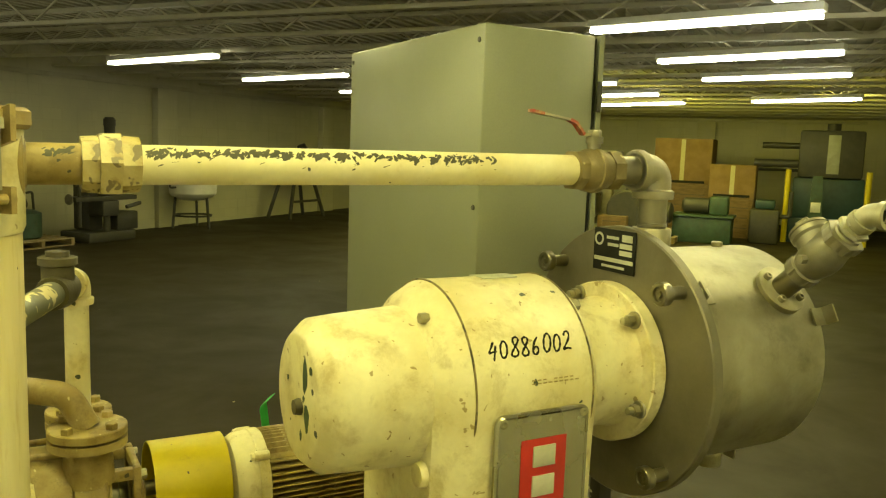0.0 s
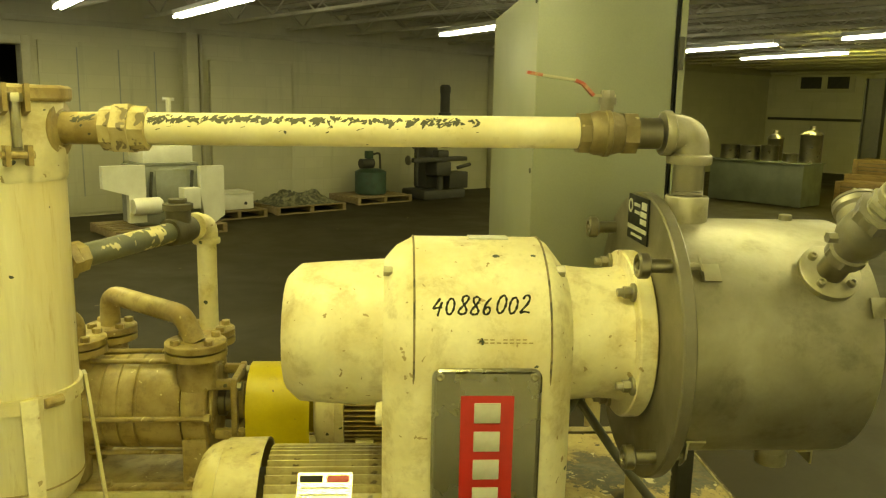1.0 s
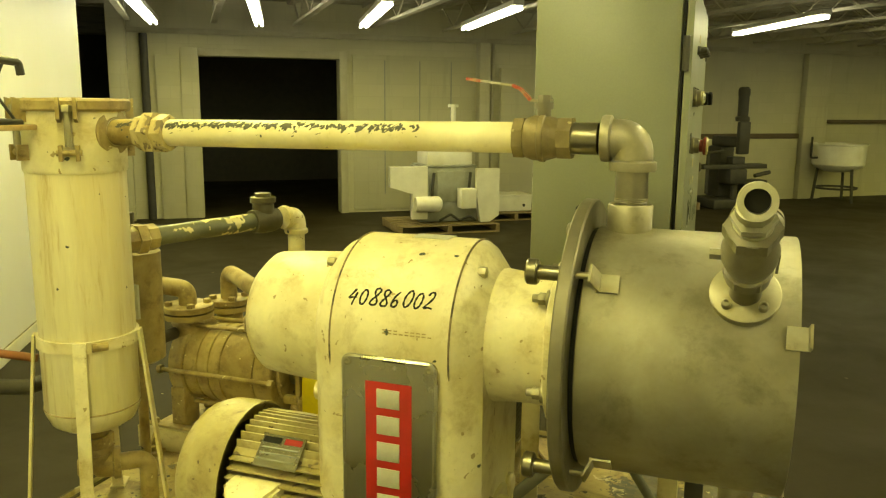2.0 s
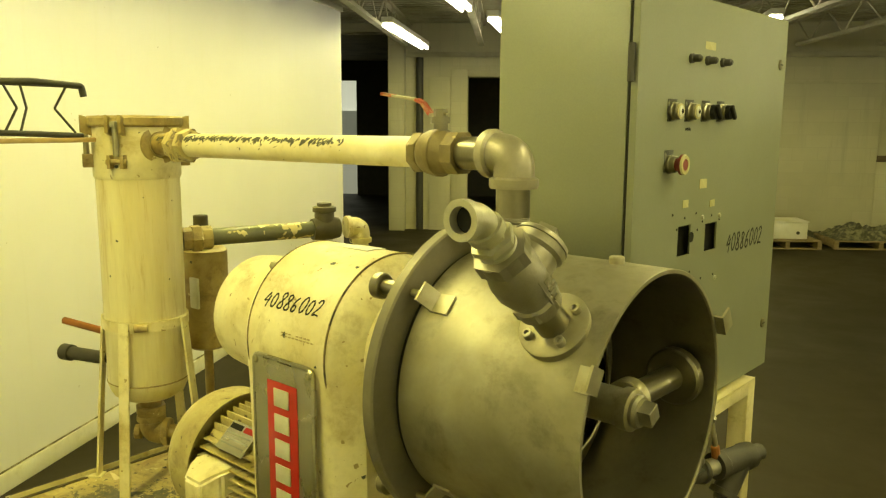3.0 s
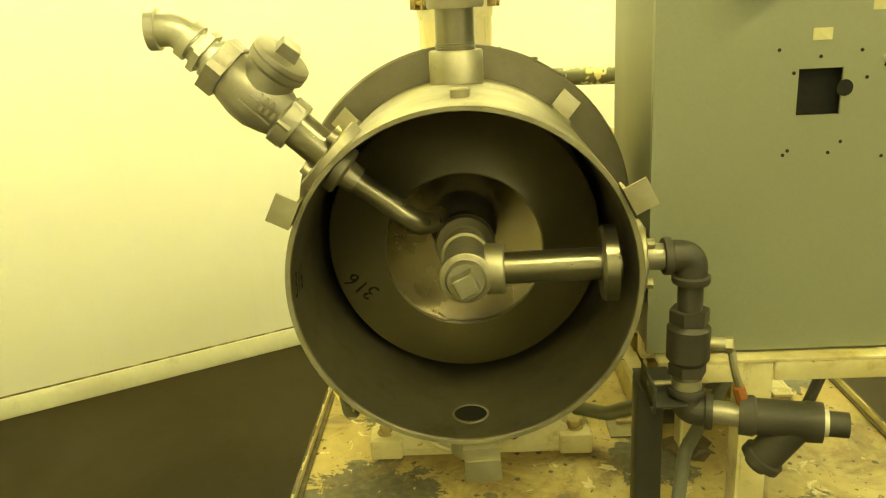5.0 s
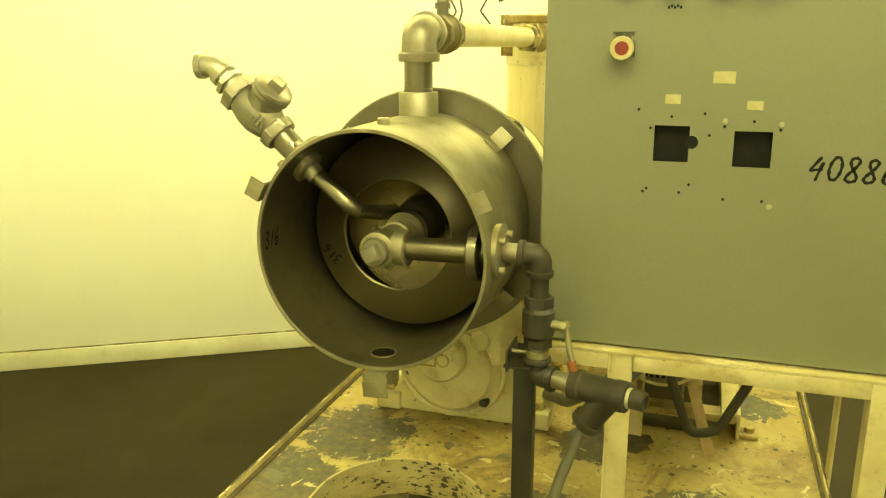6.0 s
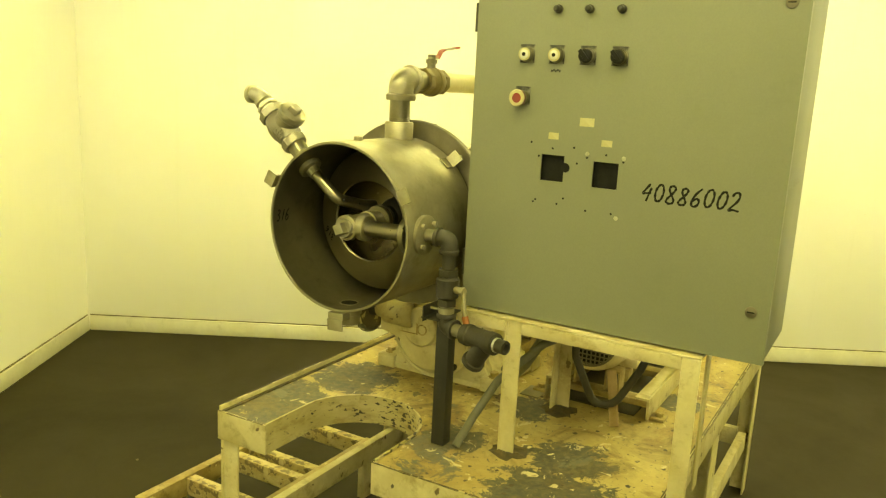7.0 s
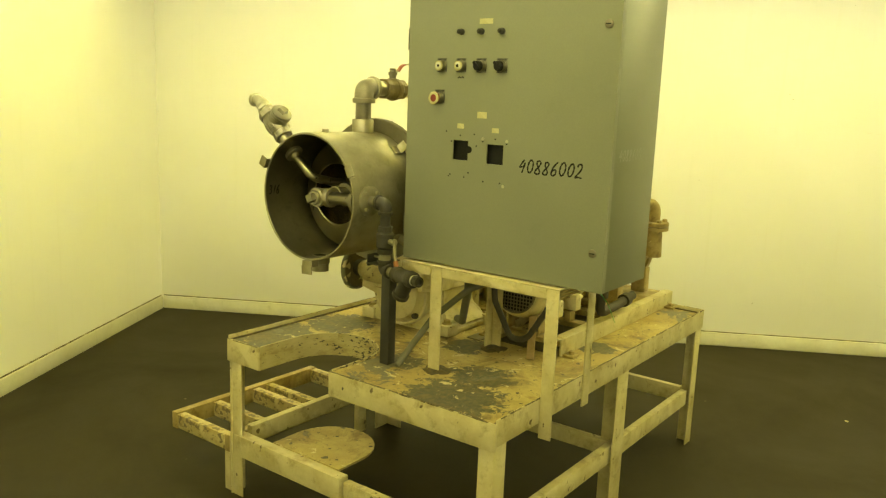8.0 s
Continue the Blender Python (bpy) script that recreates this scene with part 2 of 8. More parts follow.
def floor_mat():
    m, nt, bsdf = node_mat("dark_worn_concrete")
    a = noise_tex(nt, 0.35, 6.0, 0.65)
    b = noise_tex(nt, 1.1, 6.0, 0.6, warp=0.4)
    f = noise_tex(nt, 45.0, 4.0, 0.6)
    col = mix(nt, ramp(nt, a, 0.3, 0.7), (0.029, 0.0223, 0.009), (0.020, 0.016, 0.0066))
    col = mix(nt, ramp(nt, b, 0.5, 0.8, 0.0, 0.6), col, (0.0125, 0.0098, 0.0043))
    col = mix(nt, ramp(nt, f, 0.35, 0.75, 0.0, 0.35), col, (0.034, 0.026, 0.010))
    specks = noise_tex(nt, 9.0, 2.0, 0.4)
    col = mix(nt, ramp(nt, specks, 0.79, 0.80, 0.0, 0.6), col, (0.20, 0.17, 0.11))
    link(nt, col, bsdf.inputs["Base Color"])
    link(nt, ramp(nt, b, 0.3, 0.7, 0.50, 0.68), bsdf.inputs["Roughness"])
    bsdf.inputs["Specular IOR Level"].default_value = 0.22
    bump(nt, bsdf, f, 0.05, 0.002)
    return m


def deck_top_mat():
    """The skid's top: cream paint worn to grey steel and rust in ragged patches."""
    m, nt, bsdf = node_mat("worn_deck_paint")
    a = noise_tex(nt, 6.0, 8.0, 0.70, warp=0.6)
    b = noise_tex(nt, 2.2, 6.0, 0.65, warp=0.8)
    f = noise_tex(nt, 55.0, 4.0, 0.6)
    col = mix(nt, ramp(nt, b, 0.35, 0.65), (0.50, 0.41, 0.18), (0.30, 0.215, 0.078))
    col = mix(nt, ramp(nt, a, 0.54, 0.62, 0.0, 0.85), col, (0.26, 0.17, 0.07))
    # ragged places worn to the steel, by their middle (from the deck's middle) and reach
    tc = nt.nodes.new("ShaderNodeTexCoord")
    torn = noise_tex(nt, 17.0, 9.0, 0.76, warp=0.5)
    for at, reach in (((0.77, 0.38, 0), 0.30), ((0.72, -0.54, 0), 0.34), ((0.42, -0.46, 0), 0.26), ((-0.56, -0.50, 0), 0.40), ((0.62, 0.02, 0), 0.16), ((0.55, 0.34, 0), 0.20), ((0.30, 0.10, 0), 0.16), ((-0.72, 0.25, 0), 0.16), ((0.05, -0.40, 0), 0.20), ((-0.03, 0.478, 0), 0.13)):
        gap = nt.nodes.new("ShaderNodeVectorMath")
        gap.operation = "DISTANCE"
        gap.inputs[1].default_value = at
        link(nt, tc.outputs["Object"], gap.inputs[0])
        near = ramp(nt, gap.outputs["Value"], 0.0, reach, 0.40, -0.22)
        both = add_node(nt, "ShaderNodeMath")
        link(nt, near, both.inputs[0])
        link(nt, torn, both.inputs[1])
        col = mix(nt, ramp(nt, both.outputs[0], 0.55, 0.575), col, (0.068, 0.069, 0.054))
    gone = add_node(nt, "ShaderNodeMath")
    link(nt, a, gone.inputs[0])
    link(nt, b, gone.inputs[1])
    bare = ramp(nt, gone.outputs[0], 1.13, 1.15)
    col = mix(nt, bare, col, (0.115, 0.115, 0.095))
    fl = noise_tex(nt, 58.0, 4.0, 0.65, warp=0.8)
    flake = ramp(nt, fl, 0.635, 0.655)
    col = mix(nt, flake, col, (0.10, 0.09, 0.07))
    stain = noise_tex(nt, 5.5, 6.0, 0.68, warp=1.2)
    col = mix(nt, ramp(nt, stain, 0.50, 0.66, 0.0, 0.78), col, (0.125, 0.09, 0.036))
    col = spotted(nt, col, (0.05, 0.04, 0.026), 42.0, 0.56, 0.30)
    col = spotted(nt, col, (0.085, 0.075, 0.055), 17.0, 0.74, 0.26)
    pale = noise_tex(nt, 17.0, 4.0, 0.65, warp=1.0)
    col = mix(nt, ramp(nt, pale, 0.63, 0.65, 0.0, 0.8), col, (0.66, 0.58, 0.36))
    col = mix(nt, ramp(nt, f, 0.4, 0.8, 0.0, 0.4), col, (0.30, 0.22, 0.10))
    link(nt, col, bsdf.inputs["Base Color"])
    bsdf.inputs["Roughness"].default_value = 0.55
    bump(nt, bsdf, fl, 0.3, 0.003)
    return m


SEAM_SHADE = surface("shaded_paint_joint", (0.10, 0.08, 0.035), (0.42, 0.38, 0.24), 0.7, big=9.0, fine=60, spread=(0.48, 0.62), bumps=0.1, stretch=(1, 1, 1))
WALL, SKIRT, BLOCK, FLOOR, DECKTOP = wall_mat(), base_mat(), block_mat(), floor_mat(), deck_top_mat()


# ---- mesh helpers ----
def B():
    return bmesh.new()


def box(bm, x0, x1, y0, y1, z0, z1, bev=0.003):
    m = Matrix.LocRotScale(((x0 + x1) / 2, (y0 + y1) / 2, (z0 + z1) / 2), None, (abs(x1 - x0), abs(y1 - y0), abs(z1 - z0)))
    made = bmesh.ops.create_cube(bm, size=1.0, matrix=m)["verts"]
    if bev:
        edges = list({e for v in made for e in v.link_edges})
        bmesh.ops.bevel(bm, geom=edges, offset=bev, segments=2, profile=0.5, affect="EDGES")
    return bm


def axes_of(d):
    d = Vector(d).normalized()
    up = Vector((0, 0, 1)) if abs(d.z) < 0.9 else Vector((1, 0, 0))
    a = d.cross(up).normalized()
    return d, a, a.cross(d).normalized()


def lathe(bm, prof, o, d, seg=32, turn=0.0):
    """Turns rows of (distance along d, radius) round the line from o along d."""
    d, a, b = axes_of(d)
    o = Vector(o)
    rings = []
    for s, r in prof:
        if r < 1e-6:
            rings.append([bm.verts.new(o + d * s)])
        else:
            rings.append([bm.verts.new(o + d * s + (a * math.cos(t) + b * math.sin(t)) * r) for t in (2 * math.pi * k / seg + turn for k in range(seg))])
    for p, q in zip(rings, rings[1:]):
        for k in range(seg):
            n = (k + 1) % seg
            vs = [p[k % len(p)], p[n % len(p)], q[n % len(q)], q[k % len(q)]]
            vs = [v for i, v in enumerate(vs) if v not in vs[:i]]
            if len(vs) > 2:
                bm.faces.new(vs)
    return bm


def rod(bm, p, q, r, seg=16, r2=None, turn=0.0):
    p, q = Vector(p), Vector(q)
    n = (q - p).length
    e = min(0.15 * r, 0.002, n * 0.2)
    r2 = r if r2 is None else r2
    return lathe(bm, [(0, 0), (0, r - e), (e, r), (n - e, r2), (n, r2 - e), (n, 0)], p, q - p, seg, turn)


def hexnut(bm, o, d, r, h):
    return lathe(bm, [(0, 0), (0, r), (h * 0.85, r), (h, r * 0.88), (h, 0)], o, d, 6)


def rounded(pts, bend, steps=6):
    pts = [Vector(p) for p in pts]
    out = [pts[0]]
    for p, q, r in zip(pts, pts[1:], pts[2:]):
        u, w = (p - q).normalized(), (r - q).normalized()
        half = max(0.05, u.angle(w) / 2)
        cut = min(bend / math.tan(half), 0.49 * (p - q).length, 0.49 * (r - q).length)
        for k in range(steps + 1):
            t = k / steps
            out.append((q + u * cut) * (1 - t) ** 2 + q * 2 * t * (1 - t) + (q + w * cut) * t * t)
    return out + [pts[-1]]


def sweep(bm, pts, r, seg=14, bend=0.0, hollow=0.0, steps=6):
    """A pipe along a line of points, its corners rounded by bend; hollow: the depth of its open ends."""
    path = rounded(pts, bend, steps) if bend else [Vector(p) for p in pts]
    rings, a = [], None
    for k, p in enumerate(path):
        d = (path[min(k + 1, len(path) - 1)] - path[max(k - 1, 0)]).normalized()
        a = axes_of(d)[1] if a is None else (a - d * a.dot(d)).normalized()
        b = d.cross(a)
        rings.append((p, d, a, b))
    rows = [(p, a, b, r) for p, d, a, b in rings]
    if hollow:
        p, d, a, b = rings[0]
        rows = [(p + d * hollow, a, b, r * 0.78), (p, a, b, r * 0.78)] + rows
        p, d, a, b = rings[-1]
        rows += [(p, a, b, r * 0.78), (p - d * hollow, a, b, r * 0.78)]
    made = [[bm.verts.new(p + (a * math.cos(t) + b * math.sin(t)) * q) for t in (2 * math.pi * k / seg for k in range(seg))] for p, a, b, q in rows]
    for p, q in zip(made, made[1:]):
        for k in range(seg):
            bm.faces.new((p[k], p[(k + 1) % seg], q[(k + 1) % seg], q[k]))
    bm.faces.new(made[0][::-1])
    bm.faces.new(made[-1])
    return bm


def slab(bm, outline, d, depth, o=(0, 0, 0)):
    """A plate: the outline of points in space, thickened by depth along d."""
    d = Vector(d).normalized() * depth
    lo = [bm.verts.new(Vector(p) + Vector(o)) for p in outline]
    hi = [bm.verts.new(v.co + d) for v in lo]
    bm.faces.new(lo[::-1])
    bm.faces.new(hi)
    for k in range(len(lo)):
        n = (k + 1) % len(lo)
        bm.faces.new((lo[k], lo[n], hi[n], hi[k]))
    return bm


def mesh_of(name, bm, material, centred=True):
    bmesh.ops.recalc_face_normals(bm, faces=bm.faces[:])
    for e in bm.edges:
        e.smooth = len(e.link_faces) == 2 and e.calc_face_angle(0.0) < 0.6
    for f in bm.faces:
        f.smooth = True
    me = bpy.data.meshes.new(name)
    mid = Vector((0, 0, 0))
    if centred and bm.verts:
        xs = [v.co for v in bm.verts]
        mid = Vector([(min(c[i] for c in xs) + max(c[i] for c in xs)) / 2 for i in range(3)])
        bmesh.ops.translate(bm, vec=-mid, verts=bm.verts[:])
    bm.to_mesh(me)
    bm.free()
    me.materials.append(material)
    return me, mid


def part(name, bm, material, parent=None, label=""):
    me, mid = mesh_of(name, bm, material)
    ob = new(name, me)
    ob.location = mid
    if parent is not None:
        if parent.type != "EMPTY":
            ob.location = mid - Vector(parent["mid"])
        else:
            ob.location = mid - parent.location
        ob.parent = parent
    ob["mid"] = tuple(mid)
    return tagged(ob, label)


def thing(name, at, label, category, group="", kind=""):
    ob = new(name)
    ob.location = at
    ob.empty_display_size = 0.05
    return tagged(ob, label, category, group, kind)


def solo(name, bm, material, label="", category="", group="", kind=""):
    """A thing of one mesh."""
    return tagged(part(name, bm, material), label, category, group, kind)


def in_hall(ob, axes=None):
    """Lays a top-level thing, built in the hall's (or the partition's) own axes, into the world."""
    ob.matrix_basis = (axes or HALL) @ ob.matrix_basis
    return ob


# ---- the setting ----
def structure(name, bm, material, axes=None):
    return in_hall(tagged(part(name, bm, material), kind="structure"), axes)


PART_V = 8.4


def hall():
    structure("floor", box(B(), -10, HALL_U + 2.0, -6.0, HALL_V + 6.3, -0.2, 0.0, 0), FLOOR)
    # white partition: along v behind the skid, along u beside it
    structure("wall_partition_back", box(B(), -0.14, 0.0, -0.14, PART_V, 0.0, 2.69, 0.004), WALL, PARTITION)
    structure("wall_partition_side", box(B(), 0.0, HALL_U, -0.14, 0.0, 0.0, 3.05, 0), WALL, PARTITION)
    structure("baseboard_back", box(B(), 0.0, 0.016, 0.016, PART_V, 0.0, 0.090, 0.004), SKIRT, PARTITION)
    structure("baseboard_side", box(B(), 0.016, HALL_U, 0.0, 0.016, 0.0, 0.090, 0.004), SKIRT, PARTITION)
    # brown strips over the skirting: the shadow line of its joint, as colour
    structure("trim_base_seam", box(B(), 0.0, 0.006, 0.016, PART_V, 0.0905, 0.0965, 0), SEAM_SHADE, PARTITION)
    structure("trim_base_seam_side", box(B(), 0.016, HALL_U, 0.0, 0.006, 0.0905, 0.0965, 0), SEAM_SHADE, PARTITION)
    structure("trim_partition_top", box(B(), -0.16, 0.02, 0.02, PART_V + 0.01, 2.69, 2.74, 0.004), JOIST, PARTITION)
    # block wall across the far end, with the doorway
    v = HALL_V
    bm = B()
    box(bm, -9, -3.6, v, v + 0.25, 0, DECK_Z, 0)
    box(bm, -3.6, 0.28, v, v + 0.25, 3.22, DECK_Z, 0)
    box(bm, 0.28, 1.58, v, v + 0.25, 0, DECK_Z, 0)
    box(bm, 3.76, HALL_U, v, v + 0.25, 0, DECK_Z, 0)
    box(bm, 1.58, 3.76, v, v + 0.25, 2.50, DECK_Z, 0)
    structure("wall_far", bm, BLOCK)
    structure("wall_end", box(B(), HALL_U, HALL_U + 0.25, -5.0, v + 0.25, 0, DECK_Z, 0), BLOCK)
    bm = B()
    box(bm, -9.25, -9.0, 4.0, v, 0, DECK_Z, 0)
    box(bm, -9.0, -2.6, 4.0, 4.2, 0, DECK_Z, 0)
    structure("wall_store", bm, BLOCK)
    # room behind the openings, shade put into black walls; door to the yard
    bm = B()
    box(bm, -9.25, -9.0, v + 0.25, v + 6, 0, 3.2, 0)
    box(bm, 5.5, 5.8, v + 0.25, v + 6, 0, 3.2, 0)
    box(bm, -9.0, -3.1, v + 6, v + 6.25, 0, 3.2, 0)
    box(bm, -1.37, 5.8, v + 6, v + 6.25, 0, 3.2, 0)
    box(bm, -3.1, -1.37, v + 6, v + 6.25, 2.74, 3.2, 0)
    structure("wall_back_room", bm, IRON_OR_SHADE)
    structure("ceiling_back_room", box(B(), -9.25, 5.8, v + 0.25, v + 6.25, 3.2, 3.35, 0), DECK)
    # ground and trees glow of themselves: daylight put into their colour
    structure("ground_yard", box(B(), -30, 20, v + 6.3, v + 60, -0.2, -0.01, 0), emitter("yard_daylight_glow", (0.24, 0.25, 0.20), 1.0))
    structure("backdrop_trees", box(B(), -40, 20, v + 58, v + 58.3, 0, 2.6, 0), emitter("far_trees_glow", (0.05, 0.06, 0.05), 1.0))
    structure("backdrop_sky", box(B(), -40, 20, v + 60, v + 60.3, -0.1, 40, 0), emitter("pale_sky", (0.62, 0.66, 0.60), 1.0))
    # roof deck with ribs along u
    bm = B()
    box(bm, -9.25, HALL_U + 0.25, -5.0, v + 0.3, DECK_Z + 0.03, DECK_Z + 0.12, 0)
    for k in range(-26, int((v + 0.2) / 0.19)):
        box(bm, -9.2, HALL_U + 0.2, k * 0.19, k * 0.19 + 0.07, DECK_Z, DECK_Z + 0.03, 0)
    structure("ceiling", bm, DECK)
    # wall trim: steel ledger near the top, pilasters, frame of the doorway
    structure("trim_ledger", box(B(), 0.57, HALL_U, v - 0.06, v, 2.82, 2.90, 0.004), JOIST)
    structure("trim_ledger_end", box(B(), HALL_U - 0.06, HALL_U, 0.02, v - 0.08, 2.86, 2.94, 0.004), JOIST)
    structure("trim_rail_end", box(B(), HALL_U - 0.05, HALL_U, 0.02, v - 0.08, 1.52, 1.60, 0.004), IRON_OR_SHADE)
    for k, u in enumerate((12.9, 19.0)):
        structure("pilaster_%d" % (k + 1), box(B(), u, u + 0.55, v - 0.16, v, 0, 2.82, 0.006), BLOCK)
    for k, w in enumerate((3.9, 9.9)):
        structure("pilaster_end_%d" % (k + 1), box(B(), HALL_U - 0.2, HALL_U, w, w + 0.5, 0, 2.86, 0.006), BLOCK)
    structure("column_far", box(B(), 6.12, 6.30, v - 0.20, v - 0.002, 0, 2.82, 0.006), BLOCK)
    structure("pipe_drop", rod(B(), (6.40, v - 0.06, 0.0), (6.40, v - 0.06, 2.82), 0.03, 12), JOIST)
    structure("pilaster_store", box(B(), 0.30, 0.56, v - 0.22, v - 0.001, 0, 3.20, 0.006), BLOCK)
    structure("pipe_drop_store", rod(B(), (0.80, v - 0.08, 0.0), (0.80, v - 0.08, 2.81), 0.06, 12), IRON_OR_SHADE)
    # large raised panels and a sliding door on the block wall
    for k, (a, b, z0, z1) in enumerate(((3.98, 6.05, 0.05, 2.58), (6.55, 8.05, 0.0, 2.42), (8.052, 12.85, 0.0, 1.19))):
        structure("wall_panel_%d" % (k + 1), box(B(), a, b, v - (0.03 if k == 0 else 0.09), v - 0.001, z0, z1, 0.004), BLOCK)
    for k, a in enumerate((4.5, 5.1, 5.65)):
        structure("trim_panel_seam_%d" % (k + 1), box(B(), a, a + 0.02, v - 0.036, v - 0.0305, 0.3, 2.5, 0.001), MACHINE_GREY)
    ledge = surface("dark_brown_timber", (0.11, 0.08, 0.04), (0.07, 0.05, 0.028), 0.7, big=3.0, fine=40, bumps=0.2, stretch=(1, 6, 6))
    structure("trim_ledge_1", box(B(), 8.06, 12.85, v - 0.11, v - 0.002, 1.195, 1.29, 0.004), ledge)
    structure("trim_ledge_2", box(B(), 13.5, 18.95, v - 0.10, v - 0.002, 1.49, 1.56, 0.004), ledge)
    structure("door_panel_store", box(B(), 0.95, 1.30, v - 0.05, v - 0.002, 0.0, 2.5, 0.004), BLOCK)
    structure("trim_store_door", box(B(), 1.31, 1.57, v - 0.06, v - 0.002, 0.0, 2.62, 0.004), BLOCK)
    structure("board_end", box(B(), HALL_U - 0.04, HALL_U - 0.002, 11.0, 12.7, 2.35, 2.86, 0.004), BLOCK)
    for k, w in enumerate((11.15, 11.95)):
        structure("window_end_%d" % (k + 1), box(B(), HALL_U - 0.052, HALL_U - 0.041, w, w + 0.62, 2.46, 2.80, 0.002), IRON_OR_SHADE)
    bm = B()
    box(bm, 3.762, 3.88, v - 0.05, v - 0.002, 0, 2.62, 0.004)
    box(bm, 1.572, 3.761, v - 0.05, v - 0.002, 2.505, 2.62, 0.004)
    structure("door_frame", bm, JOIST)


def bar_joist(u):
    """An open-web steel joist across the hall."""
    top = thing("bar_joist", (u, HALL_V / 2, 2.96), "painted open-web steel roof joist under the deck", "joist", "roof joists", "structure")
    v0, v1 = -4.5, HALL_V - 0.02
    part("top_chord", box(B(), u - 0.05, u + 0.05, v0, v1, DECK_Z - 0.05, DECK_Z - 0.004, 0), JOIST, top)
    part("bottom_chord", box(B(), u - 0.04, u + 0.04, v0 + 0.5, v1 - 0.5, 2.945, 2.985, 0), JOIST, top)
    bm, n = B(), 30
    for k in range(n):
        a, b = v0 + 0.4 + (v1 - v0 - 0.8) * k / n, v0 + 0.4 + (v1 - v0 - 0.8) * (k + 1) / n
        zs = (2.965, DECK_Z - 0.03) if k % 2 else (DECK_Z - 0.03, 2.965)
        rod(bm, (u, a, zs[0]), (u, b, zs[1]), 0.013, 6)
    part("web", bm, JOIST, top)
    return top


def ceiling_lamp(u, v0, v1, watts, tilts=(0,), axes=None):
    """A strip fitting with a bare tube, lit by an area lamp of its length per tilt."""
    mid = (v0 + v1) / 2
    top = thing("strip_lamp", (u, mid, LAMP_Z), "lit white fluorescent strip lamp hung under the joists", "lamp", "ceiling lamps")
    part("housing", box(B(), u - 0.06, u + 0.06, v0, v1, LAMP_Z + 0.045, LAMP_Z + 0.10, 0.004), LAMP_WHITE, top)
    for s in (-0.035, 0.035):
        part("tube", rod(B(), (u + s, v0 + 0.02, LAMP_Z + 0.018), (u + s, v1 - 0.02, LAMP_Z + 0.018), 0.019, 10), TUBE, top)
    for w in (v0 + 0.3, v1 - 0.3):
        part("hanger", rod(B(), (u, w, LAMP_Z + 0.09), (u, w, DECK_Z - 0.002), 0.004, 6), JOIST, top)
    in_hall(top, axes)
    for tilt in tilts:
        data = bpy.data.lights.new("strip_light", "AREA")
        data.shape, data.size, data.size_y, data.energy, data.color = "RECTANGLE", 0.11, v1 - v0 - 0.05, watts, TUBE_TINT
        lamp = new("strip_light", data)
        lamp.matrix_world = (axes or HALL) @ pose(u - (0.10 if tilt > 0 else -0.10 if tilt < 0 else 0.0), mid, LAMP_Z - 0.006, 0, tilt, 0)


ROOM = PARTITION @ Matrix.Translation((0, 0, -0.25))      # lamps near the partition hang in its axes
hall()
for k in range(-5, 21):
    in_hall(bar_joist(-0.57 + 1.19 * k)) if -8 < -0.57 + 1.19 * k < 24.8 else None
# far lamps: middle, turn and length of each
for x, y, turn, long, watts in ((1.89, 10.43, 24, 2.25, 0.5 * FAR_WATTS), (3.93, 11.52, 21, 2.36, 0.5 * FAR_WATTS), (6.00, 12.68, 21, 2.36, 0.7 * FAR_WATTS), (7.85, 14.0, 21, 2.36, END_WATTS),
                                (4.645, 4.31, 23, 1.74, 0.6 * FAR_WATTS), (6.435, 5.43, 20, 1.80, 0.7 * FAR_WATTS), (8.13, 6.48, 19, 1.74, 0.8 * FAR_WATTS), (11.36, 8.50, 12, 1.76, END_WATTS),
                                (7.13, 9.44, 22, 2.0, FAR_WATTS), (8.86, 10.42, 20, 2.0, END_WATTS), (10.65, 11.55, 12, 2.0, END_WATTS),
                                (-1.24, 8.80, 31, 2.42, 0.5 * FAR_WATTS), (-2.38, 8.15, 31, 2.42, 0.5 * FAR_WATTS), (-3.48, 7.47, 31, 2.86, 0.5 * FAR_WATTS), (-4.61, 7.02, 34.5, 2.63, 0.5 * FAR_WATTS)):
    # END_WATTS fittings get an added second light, tilted to brighten the end wall
    at = Matrix.Translation((x, y, -0.255)) @ Matrix.Rotation(radians(turn), 4, "Z")
    ceiling_lamp(0.0, -long / 2, long / 2, watts, (-60, 0) if watts == END_WATTS else (0,), axes=at)
for u, v0, v1 in ((1.35, 5.4, 7.8), (1.35, 2.8, 5.2), (1.35, 0.2, 2.6)):
    ceiling_lamp(u, v0, v1, NEAR_WATTS, axes=ROOM)
# unseen fittings, added overhead to bring more light onto the machine
for u, v0, v1 in ((3.6, 3.2, 5.6), (3.6, 0.4, 2.8), (6.1, 0.1, 2.4)):
    ceiling_lamp(u, v0, v1, MID_ADDED_WATTS, axes=ROOM)
MOTOR_CREAM = surface("dingy_motor_cream", (0.43, 0.37, 0.185), (0.30, 0.24, 0.10), 0.42, big=9.0, fine=80, spread=(0.42, 0.66), bumps=0.15, grime=(0.17, 0.12, 0.05), grime_at=(0.50, 0.70), dots=(0.07, 0.06, 0.04), dot_size=(34.0, 0.82, 0.18), chip=(0.12, 0.09, 0.045), chip_at=0.66, chip_scale=40)
